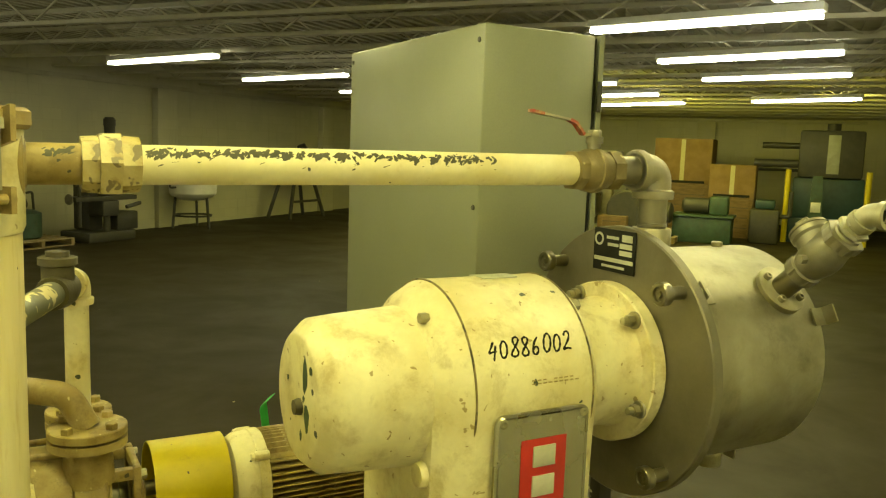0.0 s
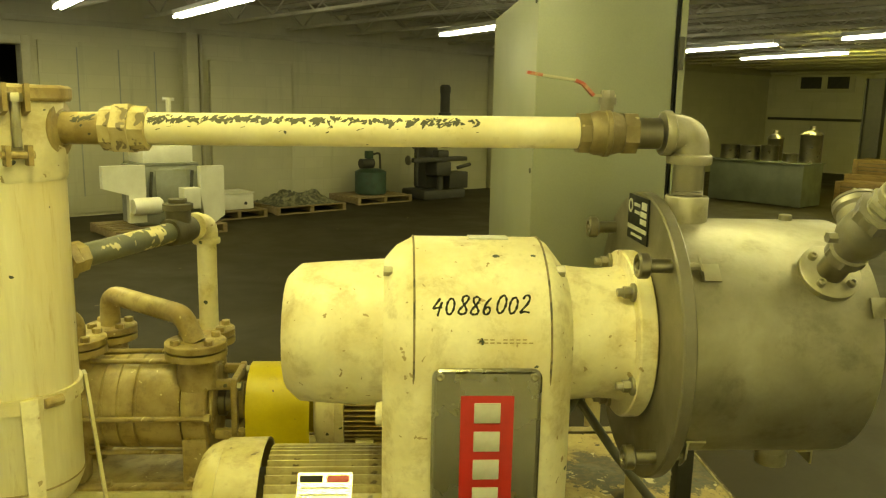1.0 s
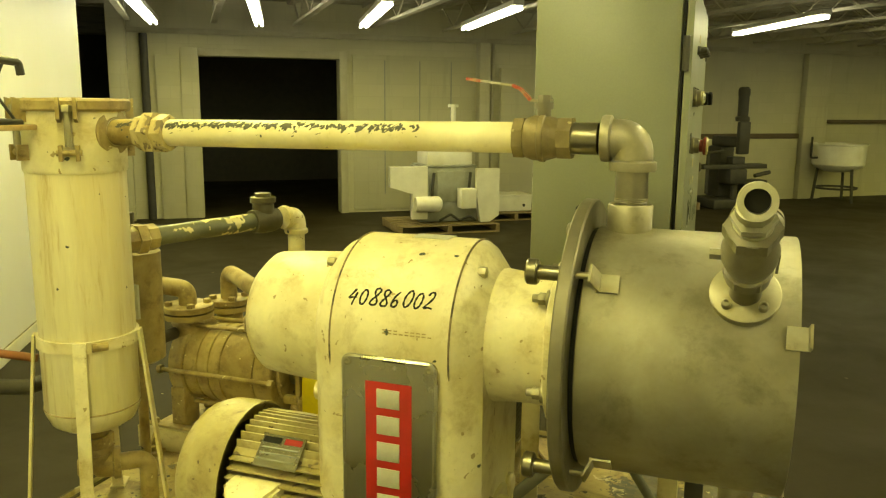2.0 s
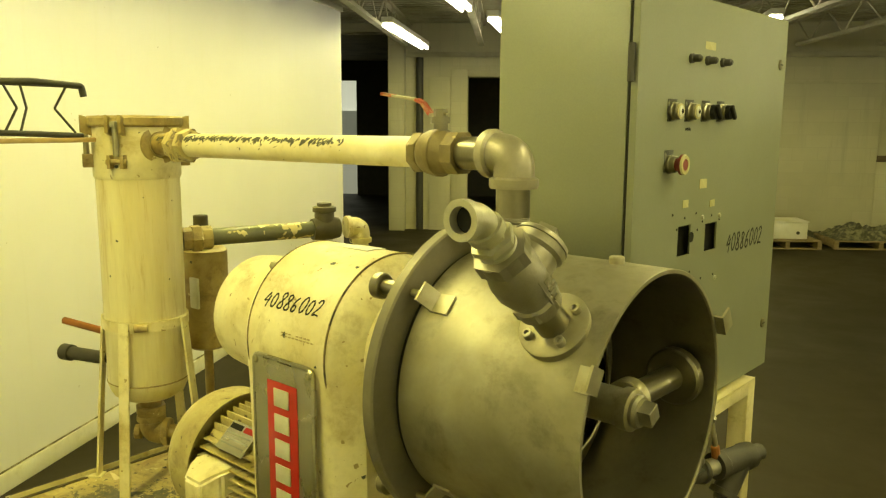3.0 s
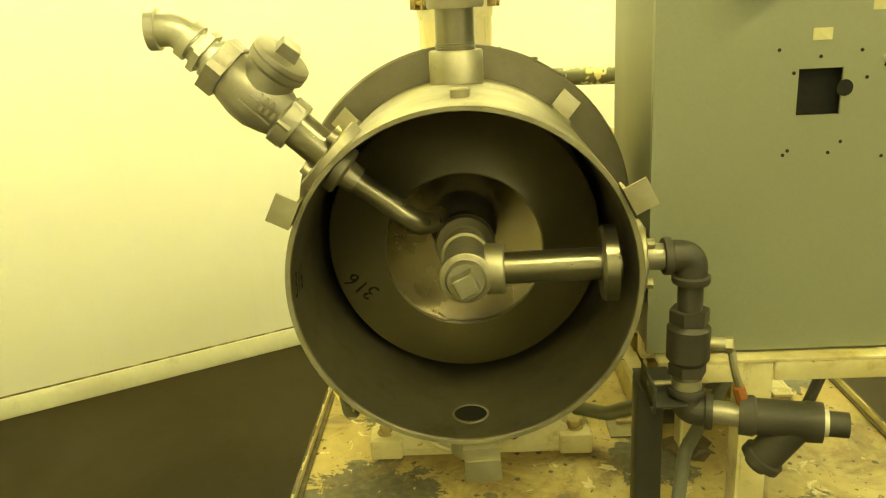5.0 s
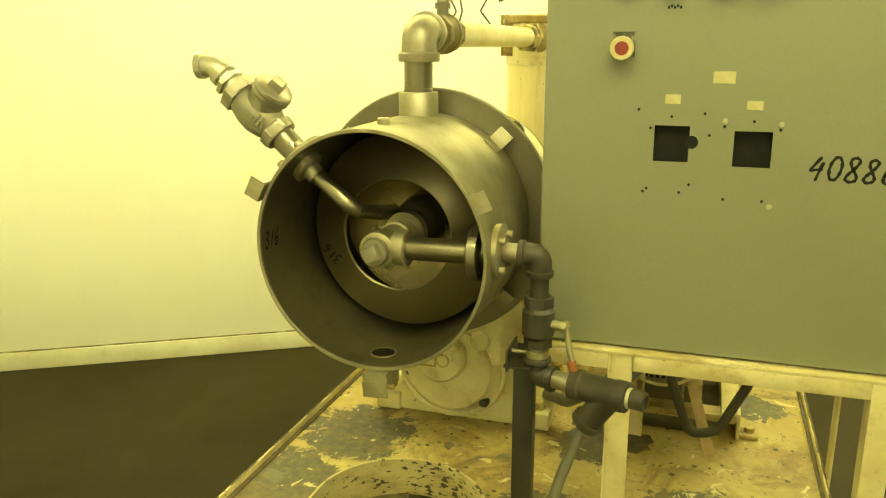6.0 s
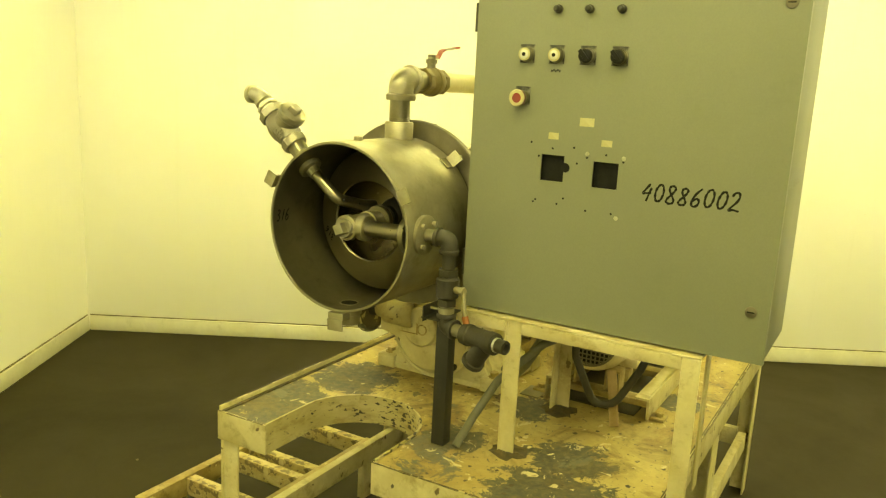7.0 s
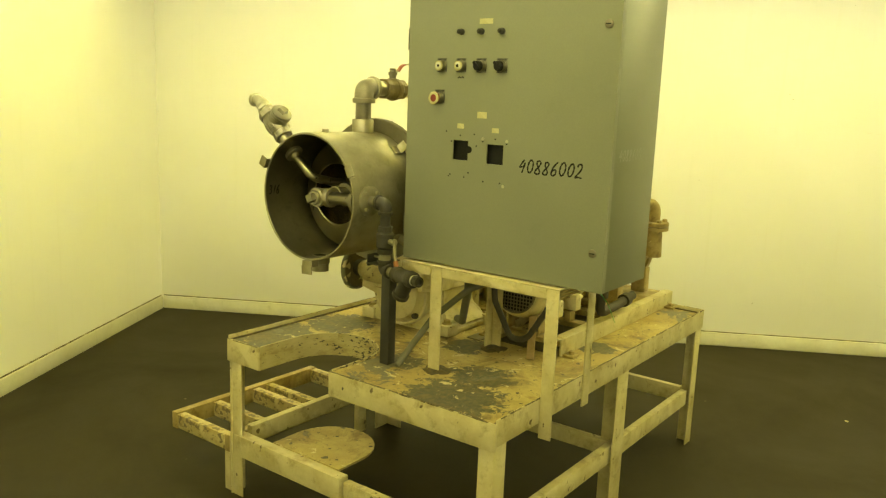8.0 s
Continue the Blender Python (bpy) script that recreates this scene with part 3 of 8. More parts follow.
TANK_CREAM = surface("cream_tank_paint_with_rust_runs", (0.74, 0.68, 0.45), (0.62, 0.53, 0.30), 0.40, big=3.0, fine=40, spread=(0.42, 0.66), bumps=0.08, stretch=(5, 5, 0.5), grime=(0.40, 0.27, 0.09), grime_at=(0.54, 0.70), dots=(0.05, 0.05, 0.035), dot_size=(38.0, 0.84, 0.16))
CHIPPED = surface("cream_paint_chipped_to_rust", (0.56, 0.48, 0.27), (0.36, 0.28, 0.12), 0.45, big=14.0, fine=110, bumps=0.25, grime=(0.26, 0.18, 0.07), grime_at=(0.48, 0.62), chip=(0.16, 0.125, 0.07), chip_at=0.555, chip_scale=42)
# near-black that stands for shade between motor fins and inside the pump skid
GAP_SHADE = surface("gap_shade_black", (0.045, 0.037, 0.02), (0.10, 0.08, 0.04), 0.6, big=14.0, fine=90, bumps=0.3)
WORN_RED = surface("worn_red_vinyl", (0.33, 0.05, 0.03), (0.38, 0.24, 0.15), 0.5, big=60.0, fine=160, spread=(0.45, 0.62), bumps=0.1)


# ---- the skid ----
BARE_IRON = surface("bare_weathered_iron", (0.055, 0.054, 0.042), (0.09, 0.085, 0.06), 0.6, 0.2, big=20.0, fine=150, bumps=0.1)
LINING = surface("shaded_dirty_drum_lining", (0.23, 0.21, 0.15), (0.16, 0.145, 0.10), 0.42, 0.85, big=7.0, fine=120, bumps=0.06, grime=(0.09, 0.08, 0.05), grime_at=(0.55, 0.75))
ZINC = surface("bright_zinc_casting", (0.50, 0.485, 0.38), (0.36, 0.34, 0.25), 0.40, 0.5, big=16.0, fine=180, bumps=0.2)
MAROON = surface("faded_maroon_plastic", (0.22, 0.025, 0.02), (0.15, 0.02, 0.016), 0.4, big=20.0, fine=120, bumps=0.03)
OLD_IRON = surface("tarnished_iron", (0.10, 0.088, 0.055), (0.065, 0.056, 0.036), 0.5, 0.3, big=18.0, fine=140, bumps=0.3)
SEAM_DIRT = surface("grimy_joint", (0.16, 0.12, 0.055), (0.30, 0.23, 0.11), 0.6, big=22.0, fine=120, bumps=0.2, chip=(0.06, 0.05, 0.03), chip_at=0.58, chip_scale=40)
# the brown tint carries the bowl's dark reflections in its base colour
BOWL = surface("brown_reflection_bowl_steel", (0.30, 0.25, 0.145), (0.16, 0.13, 0.075), 0.26, 0.95, big=6.0, fine=160, bumps=0.03, rough_var=0.05)
WHEEL = surface("worn_wheel_iron", (0.075, 0.068, 0.048), (0.17, 0.14, 0.075), 0.5, 0.3, big=16.0, fine=110, bumps=0.2, chip=(0.50, 0.43, 0.22), chip_at=0.62, chip_scale=30)
OLD_GREEN = surface("old_green_undercoat", (0.03, 0.058, 0.032), (0.045, 0.075, 0.045), 0.55, big=20.0, fine=150, bumps=0.1)
DRUM_STEEL = surface("dull_drum_steel", (0.38, 0.355, 0.27), (0.23, 0.21, 0.145), 0.50, 0.80, big=5.0, fine=130, bumps=0.10, spread=(0.34, 0.64), rough_var=0.12, grime=(0.13, 0.115, 0.07), grime_at=(0.54, 0.76))


def dented(m):
    """Shallow dents beneath the fine grain."""
    nt = m.node_tree
    bsdf = nt.nodes["Principled BSDF"]
    grain = bsdf.inputs["Normal"].links[0].from_node
    dents = add_node(nt, "ShaderNodeBump", Strength=0.35, Distance=0.012)
    link(nt, noise_tex(nt, 8.0, 2.0, 0.45), dents.inputs["Height"])
    link(nt, dents.outputs[0], grain.inputs["Normal"])
    return m


dented(DRUM_STEEL)
EDGE_DIRT = surface("dark_edge_wear", (0.060, 0.050, 0.030), (0.16, 0.115, 0.05), 0.65, big=24.0, fine=130, spread=(0.42, 0.66), bumps=0.2)
YA, ZA = 1.141, 1.207          # the drive's and drum's common axis
TX0, TX1, TY0, TY1 = -0.074, 1.666, 0.783, 2.007
RIM_Z, DECKZ = 0.648, 0.630


def skid_table():
    top = thing("skid_table", ((TX0 + TX1) / 2, (TY0 + TY1) / 2, 0), "cream steel skid table, its worn deck notched at one end", "table")
    # deck outline with the round-ended notch
    yc, r, xc = 1.144, 0.180, 1.490
    pts = [(TX0 + 0.006, TY0 + 0.006), (TX1, TY0 + 0.006), (TX1, yc - r - 0.0025)]
    pts += [(xc - (r + 0.0025) * math.sin(a), yc - (r + 0.0025) * math.cos(a)) for a in (math.pi * k / 24 for k in range(25))]
    pts += [(TX1, yc + r + 0.0025), (TX1, TY1 - 0.006), (TX0 + 0.006, TY1 - 0.006)]
    part("deck", slab(B(), [(x, y, DECKZ - 0.008) for x, y in pts], (0, 0, 1), 0.008), DECKTOP, top, "cream deck paint worn to grey steel and rust")
    # channel rim, slightly proud of the deck
    part("rim", box(B(), TX0, TX0 + 0.006, TY0, TY1, RIM_Z - 0.085, RIM_Z, 0.001), CREAM_FRAME, top)
    part("rim", box(B(), TX0 + 0.006, TX1, TY0, TY0 + 0.006, RIM_Z - 0.085, RIM_Z, 0.001), CREAM_FRAME, top)
    part("rim", box(B(), TX0 + 0.006, TX1, TY1 - 0.006, TY1, RIM_Z - 0.085, RIM_Z, 0.001), CREAM_FRAME, top)
    part("rim", box(B(), TX1, TX1 + 0.006, TY0, yc - r, RIM_Z - 0.10, RIM_Z - 0.012, 0.001), CREAM_FRAME, top)
    part("rim", box(B(), TX1, TX1 + 0.006, yc + r, TY1, RIM_Z - 0.10, RIM_Z - 0.012, 0.001), CREAM_FRAME, top)
    for x0, x1, y0, y1 in ((TX0 + 0.0065, TX1 - 0.002, TY0 + 0.0065, TY0 + 0.017), (TX0 + 0.0065, TX1 - 0.002, TY1 - 0.015, TY1 - 0.0065), (TX0 + 0.0065, TX0 + 0.016, TY0 + 0.018, TY1 - 0.016)):
        part("corner_dirt", box(B(), x0, x1, y0, y1, DECKZ + 0.0003, DECKZ + 0.004, 0), EDGE_DIRT, top, "dark dirt gathered along the rim")
    rng = random.Random(31)
    def worn_edge(p, q, up):
        """Ragged flakes of bare iron along a rim's upper edge."""
        p, q, bm = Vector(p), Vector(q), B()
        d, t = (q - p).normalized(), 0.0
        while t < (q - p).length - 0.03:
            w, h = rng.uniform(0.006, 0.060), rng.uniform(0.0003, 0.0022)
            a, b = p + d * t, p + d * min(t + w, (q - p).length)
            out = d.cross(Vector((0, 0, 1))) * up * 0.0006
            slab(bm, [a + out, b + out, b + out - Vector((0, 0, h * rng.uniform(0.4, 1.3))), (a + b) / 2 + out - Vector((0, 0, h * 1.5)), a + out - Vector((0, 0, h))], out, 0.0005)
            top_side = -d.cross(Vector((0, 0, 1))) * up * rng.uniform(0.002, 0.0055)
            slab(bm, [a, b, b + top_side, a + top_side], (0, 0, 1), 0.0006)
            t += w + rng.choice((0.0, 0.001, 0.003, 0.018))
        tagged(part("worn_edge", bm, EDGE_DIRT, top), "paint worn to dark iron along the edge", kind="stuff")
    worn_edge((TX0 + 0.01, TY0, RIM_Z), (TX1, TY0, RIM_Z), 1)
    worn_edge((TX0 + 0.01, TY1, RIM_Z), (TX1, TY1, RIM_Z), -1)
    worn_edge((TX0, TY0 + 0.01, RIM_Z), (TX0, TY1, RIM_Z), -1)
    worn_edge((TX1 + 0.006, TY0, RIM_Z - 0.012), (TX1 + 0.006, yc - r, RIM_Z - 0.012), 1)
    worn_edge((TX1 + 0.006, yc + r, RIM_Z - 0.012), (TX1 + 0.006, TY1, RIM_Z - 0.012), 1)
    # the notch's curved wall
    path = [(TX1 - 0.0, yc - r)] + [(xc - r * math.sin(a), yc - r * math.cos(a)) for a in (math.pi * k / 32 for k in range(33))] + [(TX1 - 0.0, yc + r)]
    for first, last, least, label in ((0, 11, 0.66, "cream paint, lightly chipped"), (11, 34, 0.575, "cream paint scraped to black")):
        bm, run = B(), path[first:last + 1]
        n = len(run)
        grid = [[bm.verts.new((x + dx, yc + (y - yc) * q, z)) for z in (RIM_Z - 0.10, RIM_Z - 0.010)] for dx, q in ((0, 1.0), (-0.004, 1.03)) for x, y in run]
        for a in (0, n):
            for k in range(n - 1):
                bm.faces.new((grid[a + k][0], grid[a + k + 1][0], grid[a + k + 1][1], grid[a + k][1]))
        for z in (0, 1):
            for k in range(n - 1):
                bm.faces.new((grid[k][z], grid[k + 1][z], grid[n + k + 1][z], grid[n + k][z]))
        for k in (0, n - 1):
            bm.faces.new((grid[k][0], grid[k][1], grid[n + k][1], grid[n + k][0]))
        part("notch_wall", bm, surface("notch_paint", (0.52, 0.46, 0.26), (0.40, 0.33, 0.16), 0.5, big=7, fine=70, chip=(0.05, 0.045, 0.035), chip_at=least, chip_scale=46, stretch=(1, 1, 2.6), grime=(0.20, 0.14, 0.055), grime_at=(0.5, 0.72)), top, label)
    # legs of angle iron
    for x, y, sx, sy in ((TX0, TY0, 1, 1), (TX0, TY1, 1, -1), (TX1, TY0, -1, 1), (TX1, TY1, -1, -1), (0.725, TY1, 1, -1), (0.725, TY0, 1, 1)):
        bm, w = B(), 0.095 if x == 0.725 else 0.066
        box(bm, *sorted((x, x + sx * w)), *sorted((y + sy * 0.0062, y + sy * 0.012)), 0.0, RIM_Z - 0.088, 0.001)
        box(bm, *sorted((x + sx * 0.0062, x + sx * 0.012)), *sorted((y + sy * 0.0122, y + sy * w)), 0.0, RIM_Z - 0.088, 0.001)
        part("leg", bm, CREAM_FRAME, top)
    # lower rails
    for y in (TY0 + 0.02, TY1 - 0.05):
        bm = B()
        box(bm, TX0 + 0.07, TX1 - 0.07, y, y + 0.03, 0.20, 0.27, 0.002)
        part("rail", bm, CREAM_FRAME, top)
    part("rail", box(B(), TX0 + 0.02, TX0 + 0.05, TY0 + 0.06, TY1 - 0.06, 0.20, 0.27, 0.002), CREAM_FRAME, top)
    part("rail", box(B(), TX1 - 0.05, TX1 - 0.005, TY0 - 0.008, 1.37, 0.165, 0.25, 0.002), CREAM_FRAME, top)
    part("rail", box(B(), TX1 - 0.05, TX1 - 0.02, 1.375, TY1 - 0.07, 0.165, 0.235, 0.002), CREAM_FRAME, top)
    part("rail", box(B(), 0.725, 0.755, TY0 + 0.055, TY1 - 0.055, 0.20, 0.26, 0.002), CREAM_FRAME, top)
    # the D-shaped shelf
    r2, x2, y2 = 0.172, 1.490, 1.150
    pts = [(TX1 - 0.05, y2 - r2), (x2, y2 - r2)] + [(x2 - r2 * math.sin(a), y2 - r2 * math.cos(a)) for a in (math.pi * k / 24 for k in range(1, 24))] + [(x2, y2 + r2), (TX1 - 0.05, y2 + r2)]
    part("shelf", slab(B(), [(x, y, 0.245) for x, y in pts], (0, 0, 1), 0.008), DECKTOP, top, "round-backed steel shelf plate with worn cream paint")
    return top


def outrigger():
    """A ladder frame of angle iron standing out under the notch."""
    top = thing("ladder_frame", (1.27, 0.58, 0.13), "cream angle-iron ladder frame under the skid, paint scraped", "frame")
    x0, x1, y0, y1, z = 0.86, 1.655, 0.392, 0.772, 0.18
    part("side_bar", box(B(), x0, x1, y0, y0 + 0.035, z - 0.02, z + 0.05, 0.002), CREAM_DIRTY, top)
    part("side_bar", box(B(), x0, x1, y1 - 0.035, y1, z - 0.02, z + 0.05, 0.002), CREAM_DIRTY, top)
    for x in (x0 + 0.0, x0 + 0.28, x0 + 0.36, x1 - 0.22, x1 - 0.038):
        part("cross_bar", box(B(), x, x + 0.038, y0 + 0.036, y1 - 0.036, z - 0.015, z + 0.045, 0.002), CHIPPED, top)
    for x in (x0, x1 - 0.05):
        part("foot", box(B(), x, x + 0.05, y1 - 0.034, y1 - 0.003, 0.0, z - 0.021, 0.002), CREAM_FRAME, top)


# ---- drive unit ----
STROKES = {
    "1": [[(0.34, 1.0), (0.24, 0.0)]],
    "2": [[(0.06, 0.76), (0.18, 0.97), (0.40, 0.95), (0.46, 0.72), (0.34, 0.45), (0.02, 0.05), (0.28, 0.08), (0.62, 0.02)]],
    "3": [[(0.08, 0.90), (0.30, 1.0), (0.46, 0.84), (0.36, 0.60), (0.20, 0.53), (0.42, 0.46), (0.50, 0.24), (0.34, 0.02), (0.04, 0.07)]],
    "4": [[(0.36, 1.0), (0.16, 0.66), (0.02, 0.40), (0.26, 0.42), (0.58, 0.46)], [(0.52, 0.78), (0.44, 0.40), (0.38, -0.08)]],
    "6": [[(0.46, 1.0), (0.20, 0.70), (0.06, 0.34), (0.10, 0.08), (0.28, 0.0), (0.45, 0.12), (0.46, 0.32), (0.32, 0.44), (0.15, 0.36), (0.08, 0.24)]],
    "0": [[(0.30 + 0.25 * math.sin(t), 0.5 + 0.48 * math.cos(t)) for t in (0.5 - 2 * math.pi * k / 14 for k in range(15))]],
    "8": [[(0.28 + 0.20 * math.sin(2 * t) * (1.15 if math.cos(t) < 0 else 0.95), 0.5 + 0.5 * math.cos(t)) for t in (0.35 + 2 * math.pi * k / 20 for k in range(21))]],
}


def written(word, size, seed):
    """Figures in a felt-tip hand, each stroke a flat ribbon, lying in the xy plane."""
    rng, bm, h = random.Random(seed), B(), 0.64 * size
    for k, ch in enumerate(word):
        lean, grow, drop = 0.22 + rng.uniform(-0.06, 0.06), rng.uniform(0.92, 1.06), rng.uniform(-0.03, 0.03)
        for stroke in STROKES[ch]:
            pts = []
            ends = [stroke[0]] + stroke + [stroke[-1]]
            for a, b, c, d in zip(ends, ends[1:], ends[2:], ends[3:]):
                a, b, c, d = (Vector(p) for p in (a, b, c, d))
                for i in range(4):
                    t = i / 4
                    pts.append(0.5 * (2 * b + (c - a) * t + (2 * a - 5 * b + 4 * c - d) * t * t + (3 * b - a - 3 * c + d) * t ** 3))
            pts.append(Vector(stroke[-1]))
            pts = [Vector((k * 0.435 * size + (p.x * 0.88 + lean * p.y) * h * grow, (p.y + drop) * h * grow)) for p in pts]
            rows = []
            for i, p in enumerate(pts):
                d = (pts[min(i + 1, len(pts) - 1)] - pts[max(i - 1, 0)]).normalized()
                w = h * (0.062 + 0.012 * math.sin(i * 0.9 + k)) * (0.6 if i in (0, len(pts) - 1) else 1.0)
                rows.append([bm.verts.new((p.x - d.y * w * q, p.y + d.x * w * q, 0.0)) for q in (1, -1)])
            for p, q in zip(rows, rows[1:]):
                bm.faces.new((p[0], p[1], q[1], q[0]))
    return bm


def wrap_text(word, size, r, x, angle, tilt=0.0):
    """Writing bent round the drive's axis: x where it begins, angle above the horizontal on the -y side."""
    bm = written(word, size, 4)
    bmesh.ops.subdivide_edges(bm, edges=[e for e in bm.edges if e.calc_length() > 0.012], cuts=2)
    for v in bm.verts:
        s = v.co.y + tilt * v.co.x
        a = angle + s / r
        v.co = Vector((x + v.co.x, YA - r * math.cos(a), ZA + r * math.sin(a)))
    return bm


def drive_unit():
    top = thing("variable_drive", (0.9320, YA, DECKZ), "cream-painted variable-speed drive with a red-striped plate, on the deck", "drive")
    ax, o = (1, 0, 0), (0, YA, ZA)
    part("end_cover", lathe(B(), [(0.5750, 0), (0.5750, 0.101), (0.5778, 0.107), (0.5956, 0.124), (0.6012, 0.1285), (0.6470, 0.1325), (0.7490, 0.1385), (0.7670, 0.1395)], o, ax, 64), CREAM, top)
    bm = B()
    lathe(bm, [(0.5638, 0), (0.5638, 0.012), (0.5713, 0.014), (0.5769, 0.014), (0.5769, 0)], (0, YA - 0.014, ZA - 0.012), ax, 16)
    part("plug", bm, OLD_IRON, top, "dark steel plug in the end cover")
    rng = random.Random(11)
    for y, z, w, h in ((0.036, 0.042, 0.013, 0.033), (0.030, 0.006, 0.005, 0.008), (0.046, -0.024, 0.014, 0.034), (0.018, -0.060, 0.006, 0.010), (0.064, 0.058, 0.008, 0.008), (-0.05, 0.02, 0.005, 0.006)):
        ring = []
        for i in range(9):
            t = 2 * math.pi * i / 9
            q = rng.uniform(0.6, 1.15)
            ring.append((0.5749, YA - y * 1.0 + w * math.cos(t) * q, ZA + z + h * math.sin(t) * q))
        part("paint_chip", slab(B(), ring, (-1, 0, 0), 0.0004), OLD_GREEN, top, "dark green undercoat showing in a chip")
    # body: round above, straight-sided below
    bm = B()
    rows = []
    for x, r in ((0.7550, 0.138), (0.7670, 0.153), (0.7790, 0.166), (0.8020, 0.178), (0.8090, 0.183), (1.0410, 0.183), (1.0480, 0.179), (1.0580, 0.173), (1.0910, 0.131)):
        ring = []
        for k in range(41):
            a = math.pi * k / 40
            ring.append((x, YA - r * math.cos(a), ZA + r * math.sin(a)))
        ring += [(x, YA + r * 0.97, ZA - 0.10), (x, YA + r * 0.94, 0.86), (x, YA + r * 0.90, 0.80), (x, YA - r * 0.90, 0.80), (x, YA - r * 0.94, 0.86), (x, YA - r * 0.97, ZA - 0.10)]
        rows.append([bm.verts.new(p) for p in ring])
    for p, q in zip(rows, rows[1:]):
        for k in range(len(p)):
            bm.faces.new((p[k], p[(k + 1) % len(p)], q[(k + 1) % len(p)], q[k]))
    bm.faces.new(rows[0])
    bm.faces.new(rows[-1])
    part("case", bm, CREAM, top)
    for x, m in ((0.8085, SEAM_DIRT), (1.0425, SEAM_DIRT)):
        bm = B()
        sweep(bm, [(x, YA - 0.1828 * math.cos(a), ZA + 0.1828 * math.sin(a)) for a in (math.pi * (k - 6) / 40 for k in range(53))], 0.0020, 8)
        part("seam", bm, m, top, "grimy joint")
    part("neck", lathe(B(), [(1.0860, 0.131), (1.1170, 0.127), (1.1620, 0.124), (1.1970, 0.127), (1.2040, 0.130), (1.2040, 0.157), (1.2070, 0.160), (1.2330, 0.160), (1.2360, 0.157), (1.2360, 0)], o, ax, 64), CREAM, top)
    for k in range(5):
        a = radians(46 + 72 * k)
        y, z = YA - 0.143 * math.cos(a), ZA + 0.143 * math.sin(a)
        bm = B()
        rod(bm, (1.1720, y, z), (1.2060, y, z), 0.0075, 10)
        hexnut(bm, (1.1840, y, z), ax, 0.0115, 0.014)
        rod(bm, (1.1985, y, z), (1.2050, y, z), 0.017, 16)
        part("bolt", bm, STEEL, top, "steel flange bolt")
    for k in range(4):
        a = radians(60 + 85 * k)
        y, z = YA - 0.155 * math.cos(a), ZA + 0.155 * math.sin(a)
        part("bolt", hexnut(B(), (0.7550, y, z), ax, 0.0095, 0.016), STEEL, top)
        y, z = YA - 0.158 * math.cos(a), ZA + 0.158 * math.sin(a)
        part("bolt", hexnut(B(), (1.0800, y, z), (-1, 0, 0), 0.011, 0.016), STEEL, top)
    # lug under the end cover
    bm = B()
    lathe(bm, [(0.7430, 0), (0.7430, 0.020), (0.7670, 0.026), (0.8020, 0.026), (0.8020, 0)], (0, YA - 0.108, ZA - 0.122), ax, 20)
    part("lug", bm, CREAM, top)
    # belt case and pedestal
    bm = B()
    rows = []
    for z, hx, hy in ((0.815, 0.105, 0.150), (0.74, 0.110, 0.155), (0.70, 0.125, 0.175), (0.672, 0.150, 0.215), (0.664, 0.158, 0.228), (DECKZ, 0.160, 0.230)):
        rows.append([bm.verts.new((0.905 + sx * hx, 1.150 + sy * hy, z)) for sx, sy in ((-1, -1), (1, -1), (1, 1), (-1, 1))])
    for p, q in zip(rows, rows[1:]):
        for k in range(4):
            bm.faces.new((p[k], p[(k + 1) % 4], q[(k + 1) % 4], q[k]))
    bm.faces.new(rows[0])
    bm.faces.new(rows[-1])
    bmesh.ops.bevel(bm, geom=bm.edges[:], offset=0.012, segments=2, affect="EDGES")
    part("pedestal", bm, CREAM_FRAME, top)
    for x, y in ((0.775, 0.955), (1.035, 0.955), (0.775, 1.350), (1.035, 1.350)):
        bm = B()
        box(bm, x - 0.036, x + 0.036, y - 0.034, y + 0.034, 0.631, 0.676, 0.006)
        part("foot_boss", bm, CREAM_FRAME, top)
        bm = B()
        rod(bm, (x, y, 0.675), (x, y, 0.680), 0.020, 16)
        hexnut(bm, (x, y, 0.679), (0, 0, 1), 0.015, 0.014)
        part("foot_bolt", bm, CREAM_DIRTY, top)
    # round belt cover under the drum, with slotted boss and lugs
    gy, gz = 1.130, 0.778
    bm = B()
    lathe(bm, [(1.0020, 0.142), (1.0660, 0.144), (1.0720, 0.141), (1.0740, 0.134), (1.0710, 0.129), (1.0870, 0.118), (1.0960, 0.108), (1.0960, 0)], (0, gy, gz), ax, 56)
    part("belt_cover", bm, CREAM_FRAME, top)
    bm = B()
    lathe(bm, [(1.0950, 0), (1.0950, 0.068), (1.1120, 0.066), (1.1170, 0.060), (1.1170, 0)], (0, gy - 0.020, gz + 0.034), ax, 32)
    slab(bm, [(1.0950, gy - 0.17, gz + 0.000), (1.0950, gy - 0.04, gz - 0.028), (1.0950, gy - 0.04, gz + 0.096), (1.0950, gy - 0.17, gz + 0.086)], (1, 0, 0), 0.018)
    boss = part("boss", bm, CREAM_FRAME, top)
    bm = B()
    lathe(bm, [(1.1172, 0.014), (1.1172, 0.018), (1.1190, 0.018), (1.1190, 0.014), (1.1172, 0.014)], (0, gy - 0.008, gz + 0.028), ax, 20)
    box(bm, 1.1172, 1.1185, gy - 0.030, gy - 0.024, gz + 0.009, gz + 0.047, 0.0005)
    box(bm, 1.1172, 1.1185, gy - 0.090, gy - 0.031, gz + 0.009, gz + 0.013, 0.0005)
    part("cast_mark", bm, CREAM_DIRTY, boss)
    bm = B()
